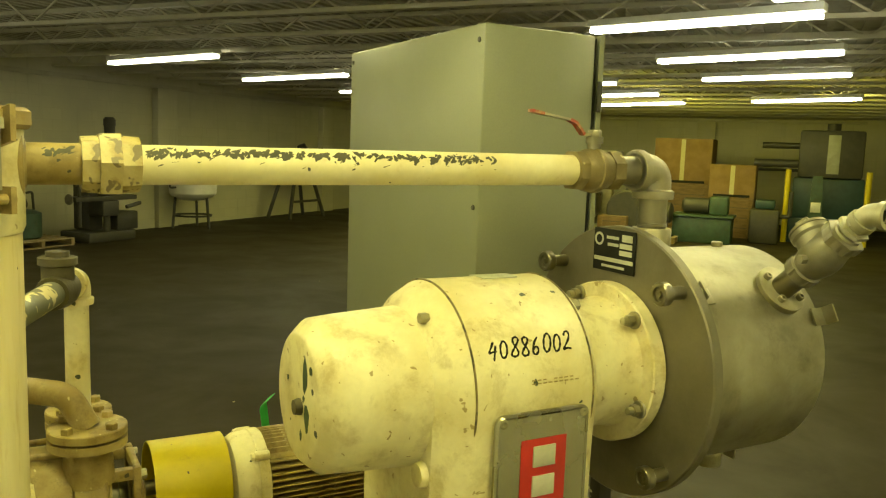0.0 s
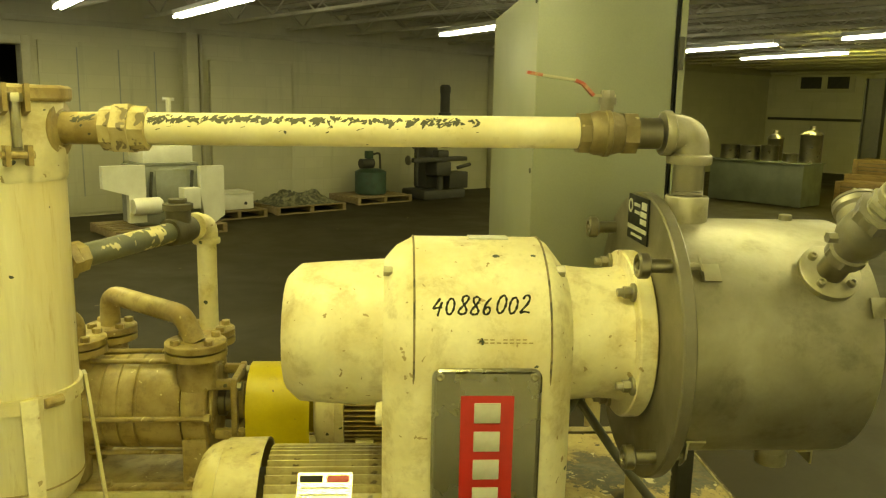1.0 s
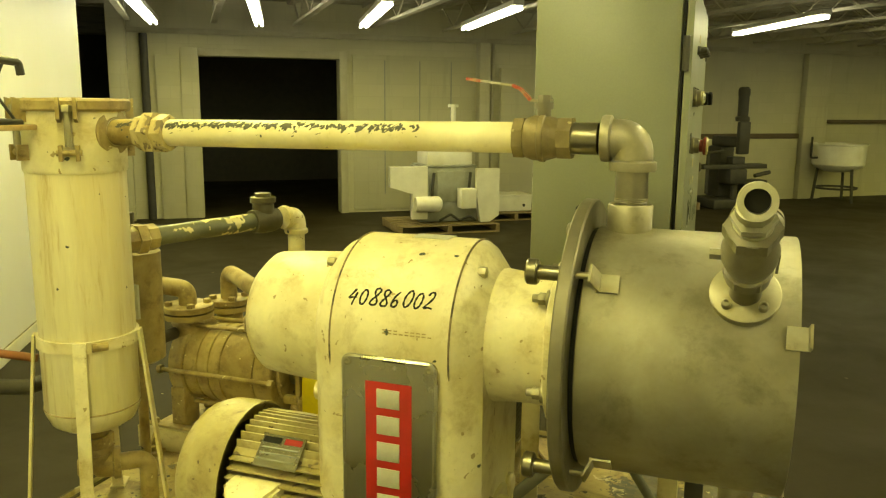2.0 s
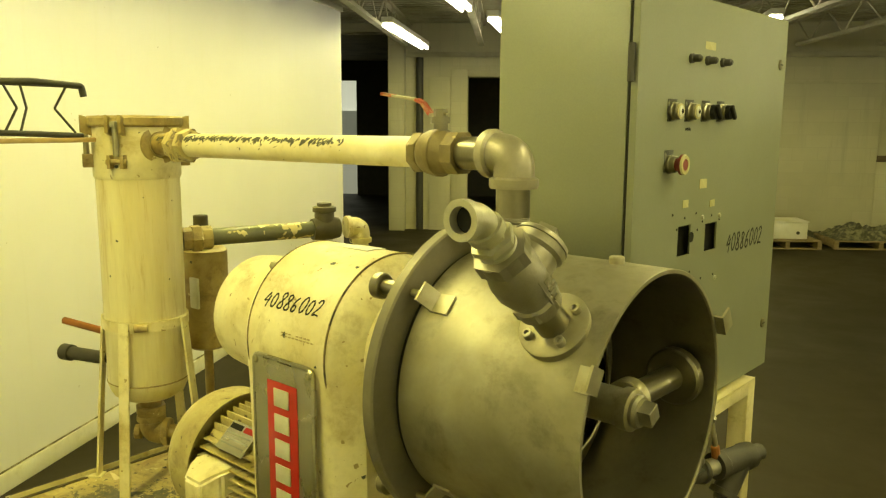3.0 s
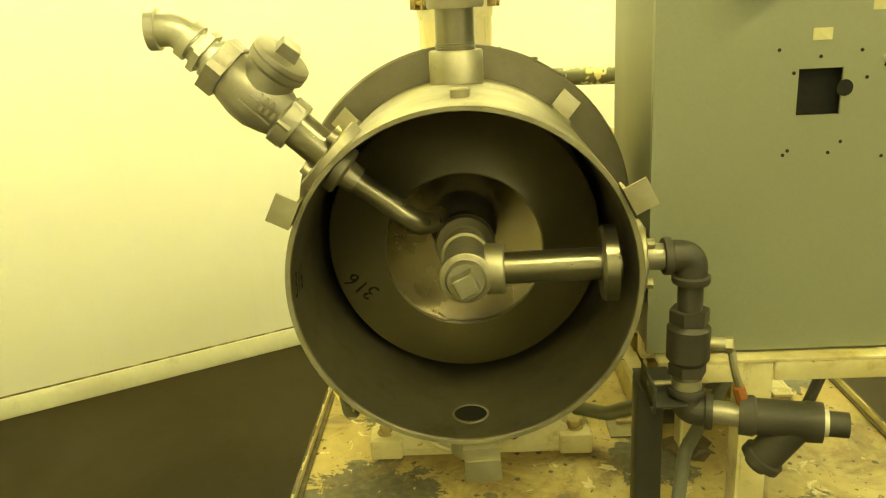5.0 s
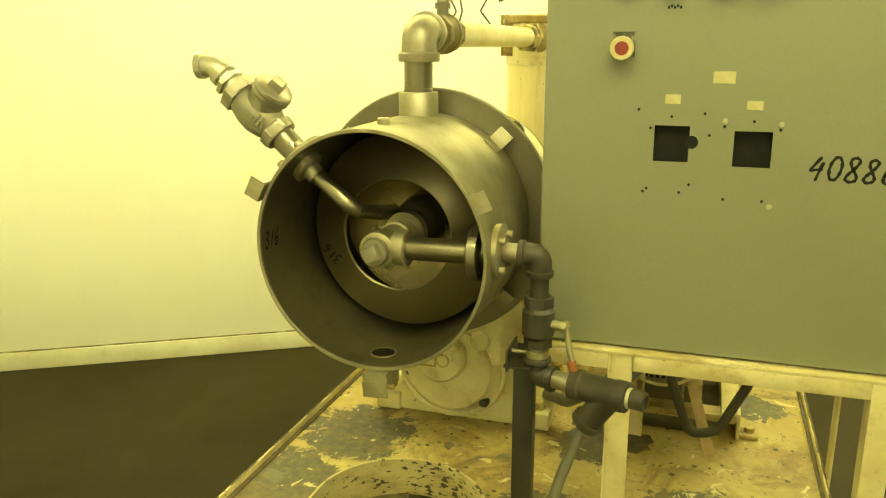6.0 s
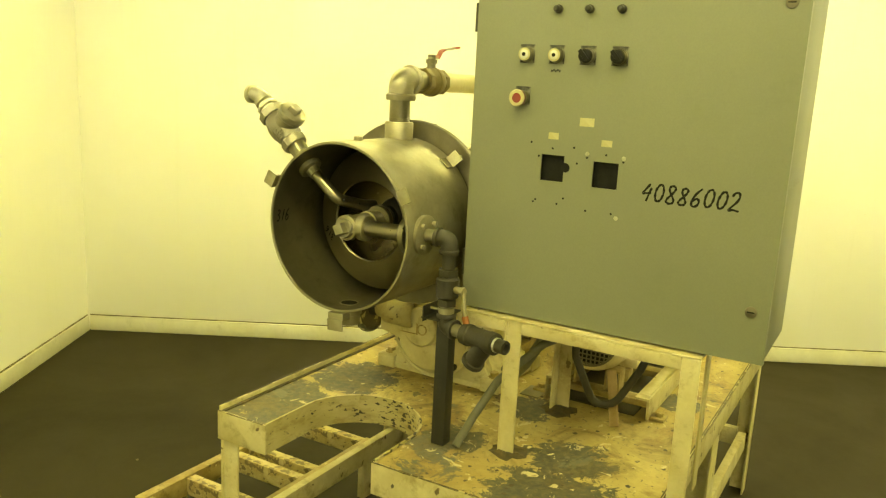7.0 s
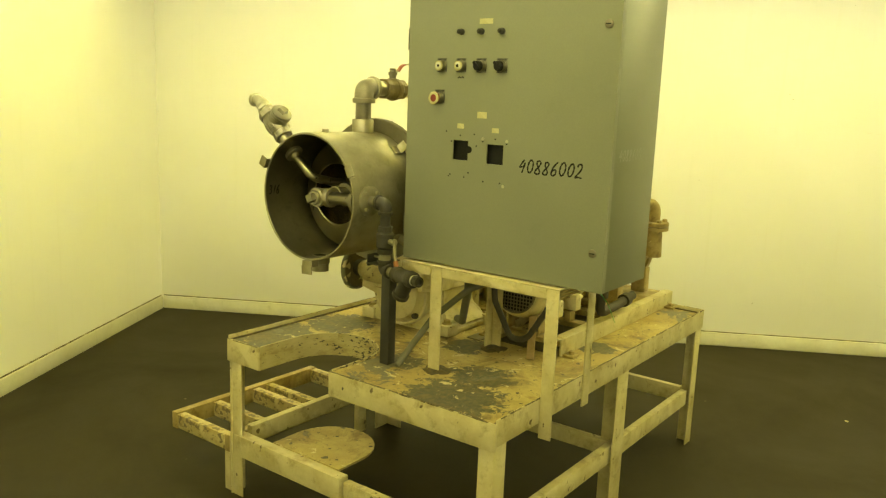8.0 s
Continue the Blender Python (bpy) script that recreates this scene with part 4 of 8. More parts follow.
    lathe(bm, [(1.0620, 0), (1.0620, 0.027), (1.0980, 0.025), (1.1020, 0.020), (1.1020, 0)], (0, gy + 0.082, gz + 0.082), ax, 24)
    part("lug", bm, CREAM_FRAME, top)
    for dy, dz in ((-0.104, -0.026), (0.090, -0.085)):
        part("cover_bolt", lathe(B(), [(1.0740, 0), (1.0740, 0.014), (1.0840, 0.014), (1.0920, 0.010), (1.0920, 0)], (0, gy + dy, gz + dz), ax, 16), BLACK_IRON, top)
    # speed handwheel on the -y side
    hy = 0.899
    wheel = part("handwheel", lathe(B(), [(0, 0.0), (0, 0.03), (0.004, 0.080), (0.002, 0.087), (0.010, 0.092), (0.022, 0.091), (0.024, 0.085), (0.018, 0.080), (0.020, 0.03), (0.03, 0.025), (0.03, 0)], (1.08, hy - 0.012, 0.844), (0, 1, 0), 40), WHEEL, top, "worn dark handwheel for the speed")
    part("rim", lathe(B(), [(0.005, 0.0855), (0.001, 0.090), (0.008, 0.0955), (0.018, 0.0945), (0.0235, 0.0905), (0.0245, 0.0860)], (1.08, hy - 0.012, 0.844), (0, 1, 0), 40), GREY_PIPE, wheel, "rim with cream paint worn to grey")
    part("hub", lathe(B(), [(0.020, 0.0), (0.020, 0.036), (0.050, 0.034), (0.054, 0.0)], (1.08, hy - 0.012, 0.844), (0, 1, 0), 24), BLACK_IRON, wheel, "dark hub")
    part("grip", lathe(B(), [(0, 0), (0, 0.010), (0.006, 0.013), (0.07, 0.0125), (0.082, 0.009), (0.082, 0)], (1.08, hy - 0.012, 0.924), (0, -1, 0), 16), BLACK_IRON, wheel, "dark cylindrical grip")
    part("spindle", lathe(B(), [(0, 0.02), (0.02, 0.036), (0.05, 0.040), (0.055, 0.052), (0.16, 0.055), (0.17, 0.05)], (1.08, hy + 0.016, 0.844), (0, 1, 0), 32), MOTOR_CREAM, top)
    # nickel plate with its red stripe; its lettering stands as plain bars
    py = YA - 0.1880
    def outline(inset, y):
        x0, x1, z0, z1, q = 0.839 + inset, 1.026 - inset, 0.800 + inset, 1.198 - inset, max(0.004, 0.016 - inset)
        mids = ((x1 - q, z1 - q, 0), (x0 + q, z1 - q, 90), (x0 + q, z0 + q, 180), (x1 - q, z0 + q, 270))
        return [(cx + q * math.cos(radians(a + t)), y, cz + q * math.sin(radians(a + t))) for cx, cz, a in mids for t in (0, 22.5, 45, 67.5, 90)]
    bm = B()
    rows = [[bm.verts.new(p) for p in outline(d, py - h)] for d, h in ((0.0, 0.0005), (0.0, 0.006), (0.0035, 0.0095), (0.007, 0.0085), (0.0075, 0.0075))]
    for p, q in zip(rows, rows[1:]):
        for k in range(len(p)):
            bm.faces.new((p[k], p[(k + 1) % len(p)], q[(k + 1) % len(p)], q[k]))
    bm.faces.new(rows[0])
    bm.faces.new(rows[-1])
    plate = part("front_plate", bm, PLATE, top, "nickel-plated cover plate with a raised edge")
    part("stripe", box(B(), 0.888, 0.979, py - 0.0088, py - 0.0076, 0.835, 1.152, 0.0004), RED, plate, "red stripe")
    for k in range(6):
        z1 = 1.140 - k * 0.051
        part("raised_bar", box(B(), 0.911, 0.956, py - 0.0118, py - 0.0089, z1 - 0.036, z1, 0.0012), LABEL_W, plate, "raised silver bar")
    for x, z in ((0.852, 1.185), (1.013, 1.185), (0.852, 0.813), (1.013, 0.813)):
        part("screw", lathe(B(), [(0, 0), (0, 0.0085), (0.003, 0.0075), (0.004, 0.005), (0.002, 0.002), (0.002, 0)], (x, py - 0.0072, z), (0, -1, 0), 14), STEEL, plate)
    # dark maker's label on top and the stock number in marker
    bm = B()
    for k in range(6):
        a0, a1 = radians(84 + 2.6 * k), radians(84 + 2.6 * (k + 1))
        q = [(x, YA - 0.1838 * math.cos(a), ZA + 0.1838 * math.sin(a)) for x, a in ((0.912, a0), (0.985, a0), (0.985, a1), (0.912, a1))]
        slab(bm, q, (0, -math.cos(a0), math.sin(a0)), 0.002)
    part("maker_label", bm, LABEL_W, top, "worn metal label")
    part("stock_number", wrap_text("40886002", 0.049, 0.1837, 0.838, radians(25.0), 0.02), INK, top, "handwritten black stock number")
    bm = B()
    for k in range(9):
        a = radians(10.0)
        for s in range(2):
            b0 = a + s * 0.03
            x = 0.915 + 0.0110 * k
            q = [(x, YA - 0.1836 * math.cos(b), ZA + 0.1836 * math.sin(b)) for b in (b0, b0 + 0.012)] + [(x + 0.007, YA - 0.1836 * math.cos(b), ZA + 0.1836 * math.sin(b)) for b in (b0 + 0.012, b0)]
            if k not in (3, 8) or s == 0:
                slab(bm, q, (0, -1, 0.2), 0.0008)
    part("cast_mark", bm, CREAM_DIRTY, top, "small cast marking")


def fan_motor(name, x0, x1, yc, zc, r, label, parts_at=None, box_side=None, plate=False, mat=None, fin_mat=None):
    """A finned motor lying along x, its fan cover at the x0 end."""
    m = mat or CREAM
    top = thing(name, ((x0 + x1) / 2, yc, DECKZ), label, "motor")
    ax, s = (1, 0, 0), (1 if x1 > x0 else -1)
    n = abs(x1 - x0)
    d = (s, 0, 0)
    part("fan_cover", lathe(B(), [(0, 0), (0.0, r * 0.86), (0.004, r * 0.93), (0.014, r * 1.00), (0.030, r * 1.05), (0.045, r * 1.065), (0.047, r * 1.09), (n * 0.26, r * 1.10), (n * 0.272, r * 1.10), (n * 0.272, r * 1.07), (n * 0.2, r * 1.05), (n * 0.2, r * 0.8)], (x0, yc, zc), d, 48), m, top)
    # the barrel's black is the shade between the fins, put into its colour
    part("barrel", lathe(B(), [(n * 0.24, r * 0.70), (n * 0.90, r * 0.70)], (x0, yc, zc), d, 48), GAP_SHADE, top, "barrel coloured black for the shade between the fins")
    part("end_bell", lathe(B(), [(n * 0.82, r * 0.60), (n * 0.82, r * 1.00), (n * 0.826, r * 1.02), (n * 0.875, r * 1.02), (n * 0.88, r * 0.99), (n * 0.95, r * 0.97), (n * 0.985, r * 0.88), (n, r * 0.72), (n, 0)], (x0, yc, zc), d, 48), m, top)
    # fins stand level on the flanks and upright above and below, with a flat pad at each corner
    xa, xb = sorted((x0 + s * n * 0.290, x0 + s * n * 0.818))
    w = r * 0.016
    for k in range(-5, 6):
        h = r * 0.118 * k
        inner, outer = math.sqrt((0.685 * r) ** 2 - h * h), math.sqrt(r * r - h * h)
        for sg in (-1, 1):
            a, b = sorted((sg * inner, sg * outer))
            part("fin", box(B(), xa, xb, yc + a, yc + b, zc + h - w, zc + h + w, 0.0008), fin_mat or m, top)
            part("fin", box(B(), xa, xb, yc + h - w, yc + h + w, zc + a, zc + b, 0.0008), fin_mat or m, top)
    for c, q in ((1, 1), (1, -1), (-1, 1), (-1, -1)):
        e, f = 0.640 * r, 0.700 * r
        bm = B()
        ring = [(0.44 * r, 0.44 * r), (e, 0.50 * r), (f, 0.62 * r), (0.62 * r, f), (0.50 * r, e)]
        slab(bm, [(xa, yc + c * y, zc + q * z) for y, z in ring], (1, 0, 0), xb - xa)
        part("corner_pad", bm, fin_mat or m, top)
        bm = B()
        g = 0.745 * r
        rod(bm, (x0 + s * n * 0.822, yc + c * g, zc + q * g), (x0 + s * n * 0.900, yc + c * g, zc + q * g), r * 0.095, 10)
        hexnut(bm, (x0 + s * n * 0.900, yc + c * g, zc + q * g), d, r * 0.075, r * 0.06)
        part("bell_bolt", bm, m, top)
    for sx in (0.36, 0.70):
        for sy in (-1, 1):
            bm = B()
            box(bm, x0 + s * n * sx - 0.022, x0 + s * n * sx + 0.022, yc + sy * r * 0.80 - 0.03, yc + sy * r * 0.80 + 0.03, zc - r * 1.08, zc - r * 0.5, 0.004)
            part("foot", bm, m, top)
    return top


def drive_motor():
    yc, zc, r = 1.130, 0.826, 0.146
    top = fan_motor("drive_motor", 0.407, 0.862, yc, zc, r, "cream finned drive motor with a silver rating label", mat=MOTOR_CREAM)
    # rating label, tilted with the barrel
    a = radians(132)
    d, t = Vector((0, math.cos(a), math.sin(a))), Vector((0, -math.sin(a), math.cos(a)))
    bm = B()
    c = Vector((0.651, yc, zc)) + d * (r * 1.01)
    q = [c + Vector((sx * 0.050, 0, 0)) + t * st * 0.036 for sx, st in ((-1, -1), (1, -1), (1, 1), (-1, 1))]
    slab(bm, q, d, 0.003)
    lab = part("rating_label", bm, PLATE, top, "silver rating label")
    c2 = c + d * 0.0032
    for x0, x1, m in ((-0.046, -0.004, INK), (0.004, 0.044, RED)):
        bm = B()
        slab(bm, [c2 + Vector((x, 0, 0)) - t * st for x, st in ((x0, 0.017), (x1, 0.017), (x1, 0.030), (x0, 0.030))], d, 0.0008)
        part("label_band", bm, m, lab)
    bm = B()
    for k in range(3):
        slab(bm, [c2 + Vector((x, 0, 0)) + t * st for x, st in ((-0.042, -0.008 + 0.013 * k), (0.040, -0.008 + 0.013 * k), (0.043, -0.005 + 0.013 * k), (-0.045, -0.005 + 0.013 * k))], d, 0.0006)
    part("label_print", bm, MACHINE_GREY, lab, "rows of unreadable print")
    # conduit box on the -y side, its lid tapering outwards
    bm, rows = B(), []
    for y, hx, hz in ((yc - r * 0.80, 0.060, 0.080), (yc - r * 0.86 - 0.034, 0.060, 0.080), (yc - r * 0.86 - 0.074, 0.030, 0.056)):
        rows.append([bm.verts.new((0.614 + sx * hx, y, 0.803 + sz * hz)) for sx, sz in ((-1, -1), (1, -1), (1, 1), (-1, 1))])
    for p, q in zip(rows, rows[1:]):
        for k in range(4):
            bm.faces.new((p[k], p[(k + 1) % 4], q[(k + 1) % 4], q[k]))
    bm.faces.new(rows[0])
    bm.faces.new(rows[-1])
    bmesh.ops.bevel(bm, geom=bm.edges[:], offset=0.007, segments=2, affect="EDGES")
    part("conduit_box", bm, CREAM, top, "cream conduit box on the side")
    bm = B()
    box(bm, 0.482, 0.772, yc - 0.15, yc + 0.15, DECKZ + 0.001, zc - r * 1.08 - 0.0005, 0.006)
    part("slide_base", bm, CREAM_DIRTY, top)


def drum():
    top = thing("vacuum_drum", (1.44, YA, 0.96), "open-ended stainless vacuum drum with a bolted back flange", "drum")
    ax, o = (1, 0, 0), (0, YA, ZA)
    R, T = 0.2228, 0.0075
    part("back_flange", lathe(B(), [(1.238, 0.12), (1.238, 0.269), (1.241, 0.272), (1.259, 0.272), (1.262, 0.269), (1.262, 0.20)], o, ax, 96), STEEL_DARK, top, "thick dull steel flange plate")
    xf = 1.604
    part("shell", lathe(B(), [(1.2704, R - T), (1.2704, R - 0.001), (1.2718, R), (xf - 0.0015, R), (xf, R - 0.001), (xf, R - T + 0.001), (xf - 0.0015, R - T), (1.2769, R - T)], o, ax, 128), DRUM_STEEL, top)
    # added sleeve: dirty inner face, with the drum's inner shade in its colour
    part("lining", lathe(B(), [(1.2750, R - T - 0.0006), (xf - 0.0035, R - T - 0.0006)], o, ax, 128), LINING, top, "dull dirty inner face, darkened for the shade in the drum")
    part("seal_ring", lathe(B(), [(1.2615, R - 0.02), (1.2615, R - 0.004), (1.2713, R - 0.004), (1.2713, R - 0.02)], o, ax, 96), INK, top, "black seal ring in the gap")
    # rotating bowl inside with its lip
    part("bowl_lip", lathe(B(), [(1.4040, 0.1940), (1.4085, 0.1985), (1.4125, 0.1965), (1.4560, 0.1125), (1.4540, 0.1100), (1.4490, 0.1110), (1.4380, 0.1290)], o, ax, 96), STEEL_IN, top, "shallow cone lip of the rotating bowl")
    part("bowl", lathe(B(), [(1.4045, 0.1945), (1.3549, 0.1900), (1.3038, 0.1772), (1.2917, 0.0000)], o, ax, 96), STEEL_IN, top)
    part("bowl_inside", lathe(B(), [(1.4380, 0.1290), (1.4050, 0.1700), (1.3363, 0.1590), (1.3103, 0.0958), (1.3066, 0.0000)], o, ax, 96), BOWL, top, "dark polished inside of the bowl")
    part("hub", lathe(B(), [(1.3066, 0.0536), (1.3317, 0.0517), (1.3549, 0.0441), (1.3642, 0.0345), (1.3782, 0.0326), (1.3810, 0.0000)], o, ax, 40), BLACK_IRON, top)
    # bolts with knurled heads through the flange, each holding a bent clip
    for k in range(4):
        a = radians(43 + 90 * k)
        c, s = -math.cos(a), math.sin(a)
        y, z = YA + 0.2465 * c, ZA + 0.2465 * s
        bm = B()
        lathe(bm, [(1.1800, 0), (1.1800, 0.006), (1.1840, 0.007), (1.1840, 0.0125), (1.1800, 0.014), (1.1800, 0.0195), (1.1830, 0.022), (1.1970, 0.022), (1.2000, 0.019), (1.2000, 0.0125), (1.2390, 0.0125), (1.2390, 0)], (0, y, z), ax, 24)
        part("knurled_bolt", bm, POLISHED, top, "round-headed steel flange bolt")
        t = Vector((0, -s, c)) * 0.017
        n = Vector((0, c, s))
        base = Vector((1.2940, YA, ZA)) + n * (R + 0.0005)
        bm = B()
        slab(bm, [base - t, base + t, base + t + Vector((0.036, 0, 0)), base - t + Vector((0.036, 0, 0))], n, 0.004)
        f = Vector((1.2960, YA, ZA)) + n * (R + 0.0046)
        slab(bm, [f - t, f + t, f + t + n * 0.030 - Vector((0.012, 0, 0)), f - t + n * 0.030 - Vector((0.012, 0, 0))], (1, 0, 0), 0.004)
        rod(bm, Vector((1.2618, y, z)), Vector((1.2910, y, z)), 0.006, 10)
        part("clip", bm, STEEL, top, "bent steel clip")
    # small angle tabs by the open end
    for a, half, drop in ((radians(27), 0.018, 0.0), (radians(153), 0.018, 0.0), (radians(266.7), 0.024, 0.017)):
        c, s = -math.cos(a), math.sin(a)
        n, t = Vector((0, c, s)), Vector((0, -s, c)) * half
        base = Vector((xf - 0.020, YA, ZA)) + n * (R + 0.0005)
        bm = B()
        slab(bm, [base - t, base + t, base + t + Vector((0.030, 0, 0)), base - t + Vector((0.030, 0, 0))], n, 0.004 + drop)
        f = base + Vector((0.030, 0, 0)) + n * drop
        slab(bm, [f - t, f + t, f + t + n * 0.030, f - t + n * 0.030], (1, 0, 0), 0.004)
        part("angle_tab", bm, STEEL, top, "welded angle tab")
    # little plug on top, drain below
    part("plug", rod(B(), (1.521, YA + 0.004, ZA + R - 0.002), (1.521, YA + 0.004, ZA + R + 0.011), 0.012, 20), STEEL, top)
    bm = B()
    lathe(bm, [(0, 0.03), (0.0, 0.034), (0.022, 0.034), (0.024, 0.030), (0.05, 0.030), (0.05, 0.022), (0.02, 0.022)], (1.5365, YA, ZA - R + 0.003), (0, 0, -1), 28)
    part("drain", bm, STEEL, top, "short drain stub")
    part("drain_hole", lathe(B(), [(0, 0), (0, 0.0225), (0.001, 0.0225), (0.001, 0)], (1.5365, YA, ZA - R + T + 0.0008), (0, 0, 1), 28), DARK, top, "dark drain hole")
    bm = B()
    lathe(bm, [(0, 0.0228), (0.0, 0.026), (0.0015, 0.026), (0.0015, 0.0228), (0, 0.0228)], (1.5365, YA, ZA - R + T + 0.0010), (0, 0, 1), 28)
    part("drain_edge", bm, STEEL, top)
    # grade marks inside
    for r, ang, x, size in ((0.150, radians(203), 1.4569, 0.040),):
        bm = written("316", size, 2)
        for v in bm.verts:
            p, q = (v.co.x - 0.02) * 0.77 - v.co.y * 0.64, (v.co.x - 0.02) * 0.64 + v.co.y * 0.77
            a = ang - 0.06
            rad, tan = Vector((0, math.cos(a), math.sin(a))), Vector((0, -math.sin(a), math.cos(a)))
            v.co = Vector((x - 0.518 * (r + q - 0.1125), YA, ZA)) + rad * (r + q) - tan * p
        part("grade_mark", bm, INK, top, "handwritten black grade mark")
    bm = written("316", 0.048, 3)
    for v in bm.verts:
        a = radians(183) - v.co.y / 0.2140
        x = 1.590 - v.co.x * 0.85
        v.co = Vector((x, YA + 0.2138 * math.cos(a), ZA + 0.2138 * math.sin(a)))
    part("grade_mark", bm, INK, top)
    # dark maker's plate on the flange, its print as bars
    cy, w, h, z0 = YA + 0.008, 0.124, 0.086, ZA + 0.178
    np_ = part("maker_plate", box(B(), 1.2345, 1.2375, cy - w / 2, cy + w / 2, z0, z0 + h, 0.0008), INK, top, "black maker's plate with pale print")
    def bar(y0, y1, za, zb):
        part("print_bar", box(B(), 1.2335, 1.2344, cy + y0, cy + y1, z0 + za, z0 + zb, 0), LABEL_W, np_)
    bar(-0.054, -0.024, 0.064, 0.078)
    bar(-0.054, -0.018, 0.050, 0.060)
    bar(-0.054, -0.018, 0.036, 0.046)
    bar(-0.014, 0.022, 0.066, 0.072)
    bar(-0.014, 0.018, 0.052, 0.058)
    bar(-0.058, 0.058, 0.020, 0.028)
    bar(-0.034, 0.034, 0.008, 0.013)
    lathe(bm2 := B(), [(0, 0.0135), (0.001, 0.0135), (0.001, 0.009), (0, 0.009), (0, 0.0135)], (1.2344, cy + 0.045, z0 + 0.064), (-1, 0, 0), 24)
    part("emblem", bm2, LABEL_W, np_)


def fittings():
    """The pipework inside the drum's mouth: plugged tee, feed arm and side arm."""
    top = thing("drum_feed_pipework", (1.475, YA, ZA), "steel tee and feed arms inside the drum mouth", "pipework")
    ty, tz, tx = YA + 0.002, ZA - 0.004, 1.530
    bm = B()
    lathe(bm, [(1.335, 0.0), (1.335, 0.024), (1.400, 0.024), (1.401, 0.040), (1.417, 0.040), (1.418, 0.028), (1.455, 0.028), (1.456, 0.034), (1.470, 0.034), (1.471, 0.030), (1.545, 0.030), (1.546, 0.034), (1.563, 0.034), (1.565, 0.031), (1.565, 0.0)], (0, ty, tz), (1, 0, 0), 32)
    part("tee_body", bm, STEEL, top)
    part("clamp_ring", lathe(B(), [(1.402, 0.030), (1.402, 0.042), (1.405, 0.044), (1.417, 0.044), (1.420, 0.042), (1.420, 0.030)], (0, ty, tz), (1, 0, 0), 32), POLISHED, top)
    bm = B()
    lathe(bm, [(1.565, 0.0), (1.565, 0.026), (1.571, 0.027), (1.577, 0.024), (1.577, 0)], (0, ty, tz), (1, 0, 0), 24)
    lathe(bm, [(1.576, 0.0), (1.576, 0.020), (1.597, 0.019), (1.598, 0.017), (1.598, 0)], (0, ty, tz), (1, 0, 0), 4, radians(20))
    part("square_plug", bm, CAST_SS, top, "cast square-headed plug")
    # side arm to the +y wall of the drum
    end = Vector((1.540, YA + 0.206, ZA + 0.002))
    a = Vector((tx, ty, tz))
    d = (end - a).normalized()
    bm = B()
    rod(bm, a + d * 0.026, a + d * 0.052, 0.034, 32)
    part("arm_collar", bm, STEEL, top)
    part("side_arm", rod(B(), a + d * 0.05, end - d * 0.0, 0.0215, 32), POLISHED, top, "polished side arm")
    bm = B()
    lathe(bm, [(-0.006, 0.02), (-0.006, 0.046), (-0.002, 0.050), (0.014, 0.050), (0.016, 0.0)], end - d * 0.022, d, 40)
    part("wall_flange", bm, POLISHED, top)
    # feed arm from the port, bent into the bowl
    p0 = Vector((1.5225, YA - 0.156, ZA + 0.140))
    p1 = Vector((1.5225, YA - 0.058, ZA + 0.060))
    part("feed_arm", sweep(B(), [p0, p1, Vector((1.425, YA - 0.040, ZA + 0.036)), Vector((1.385, YA - 0.035, ZA + 0.032))], 0.0155, 20, 0.03), POLISHED, top, "bent feed arm")
    inward = (p1 - p0).normalized()
    part("feed_collar", lathe(B(), [(-0.004, 0.0), (-0.004, 0.032), (0.008, 0.033), (0.011, 0.030), (0.012, 0.019), (0.030, 0.018), (0.031, 0.0)], p0, inward, 36), STEEL, top)


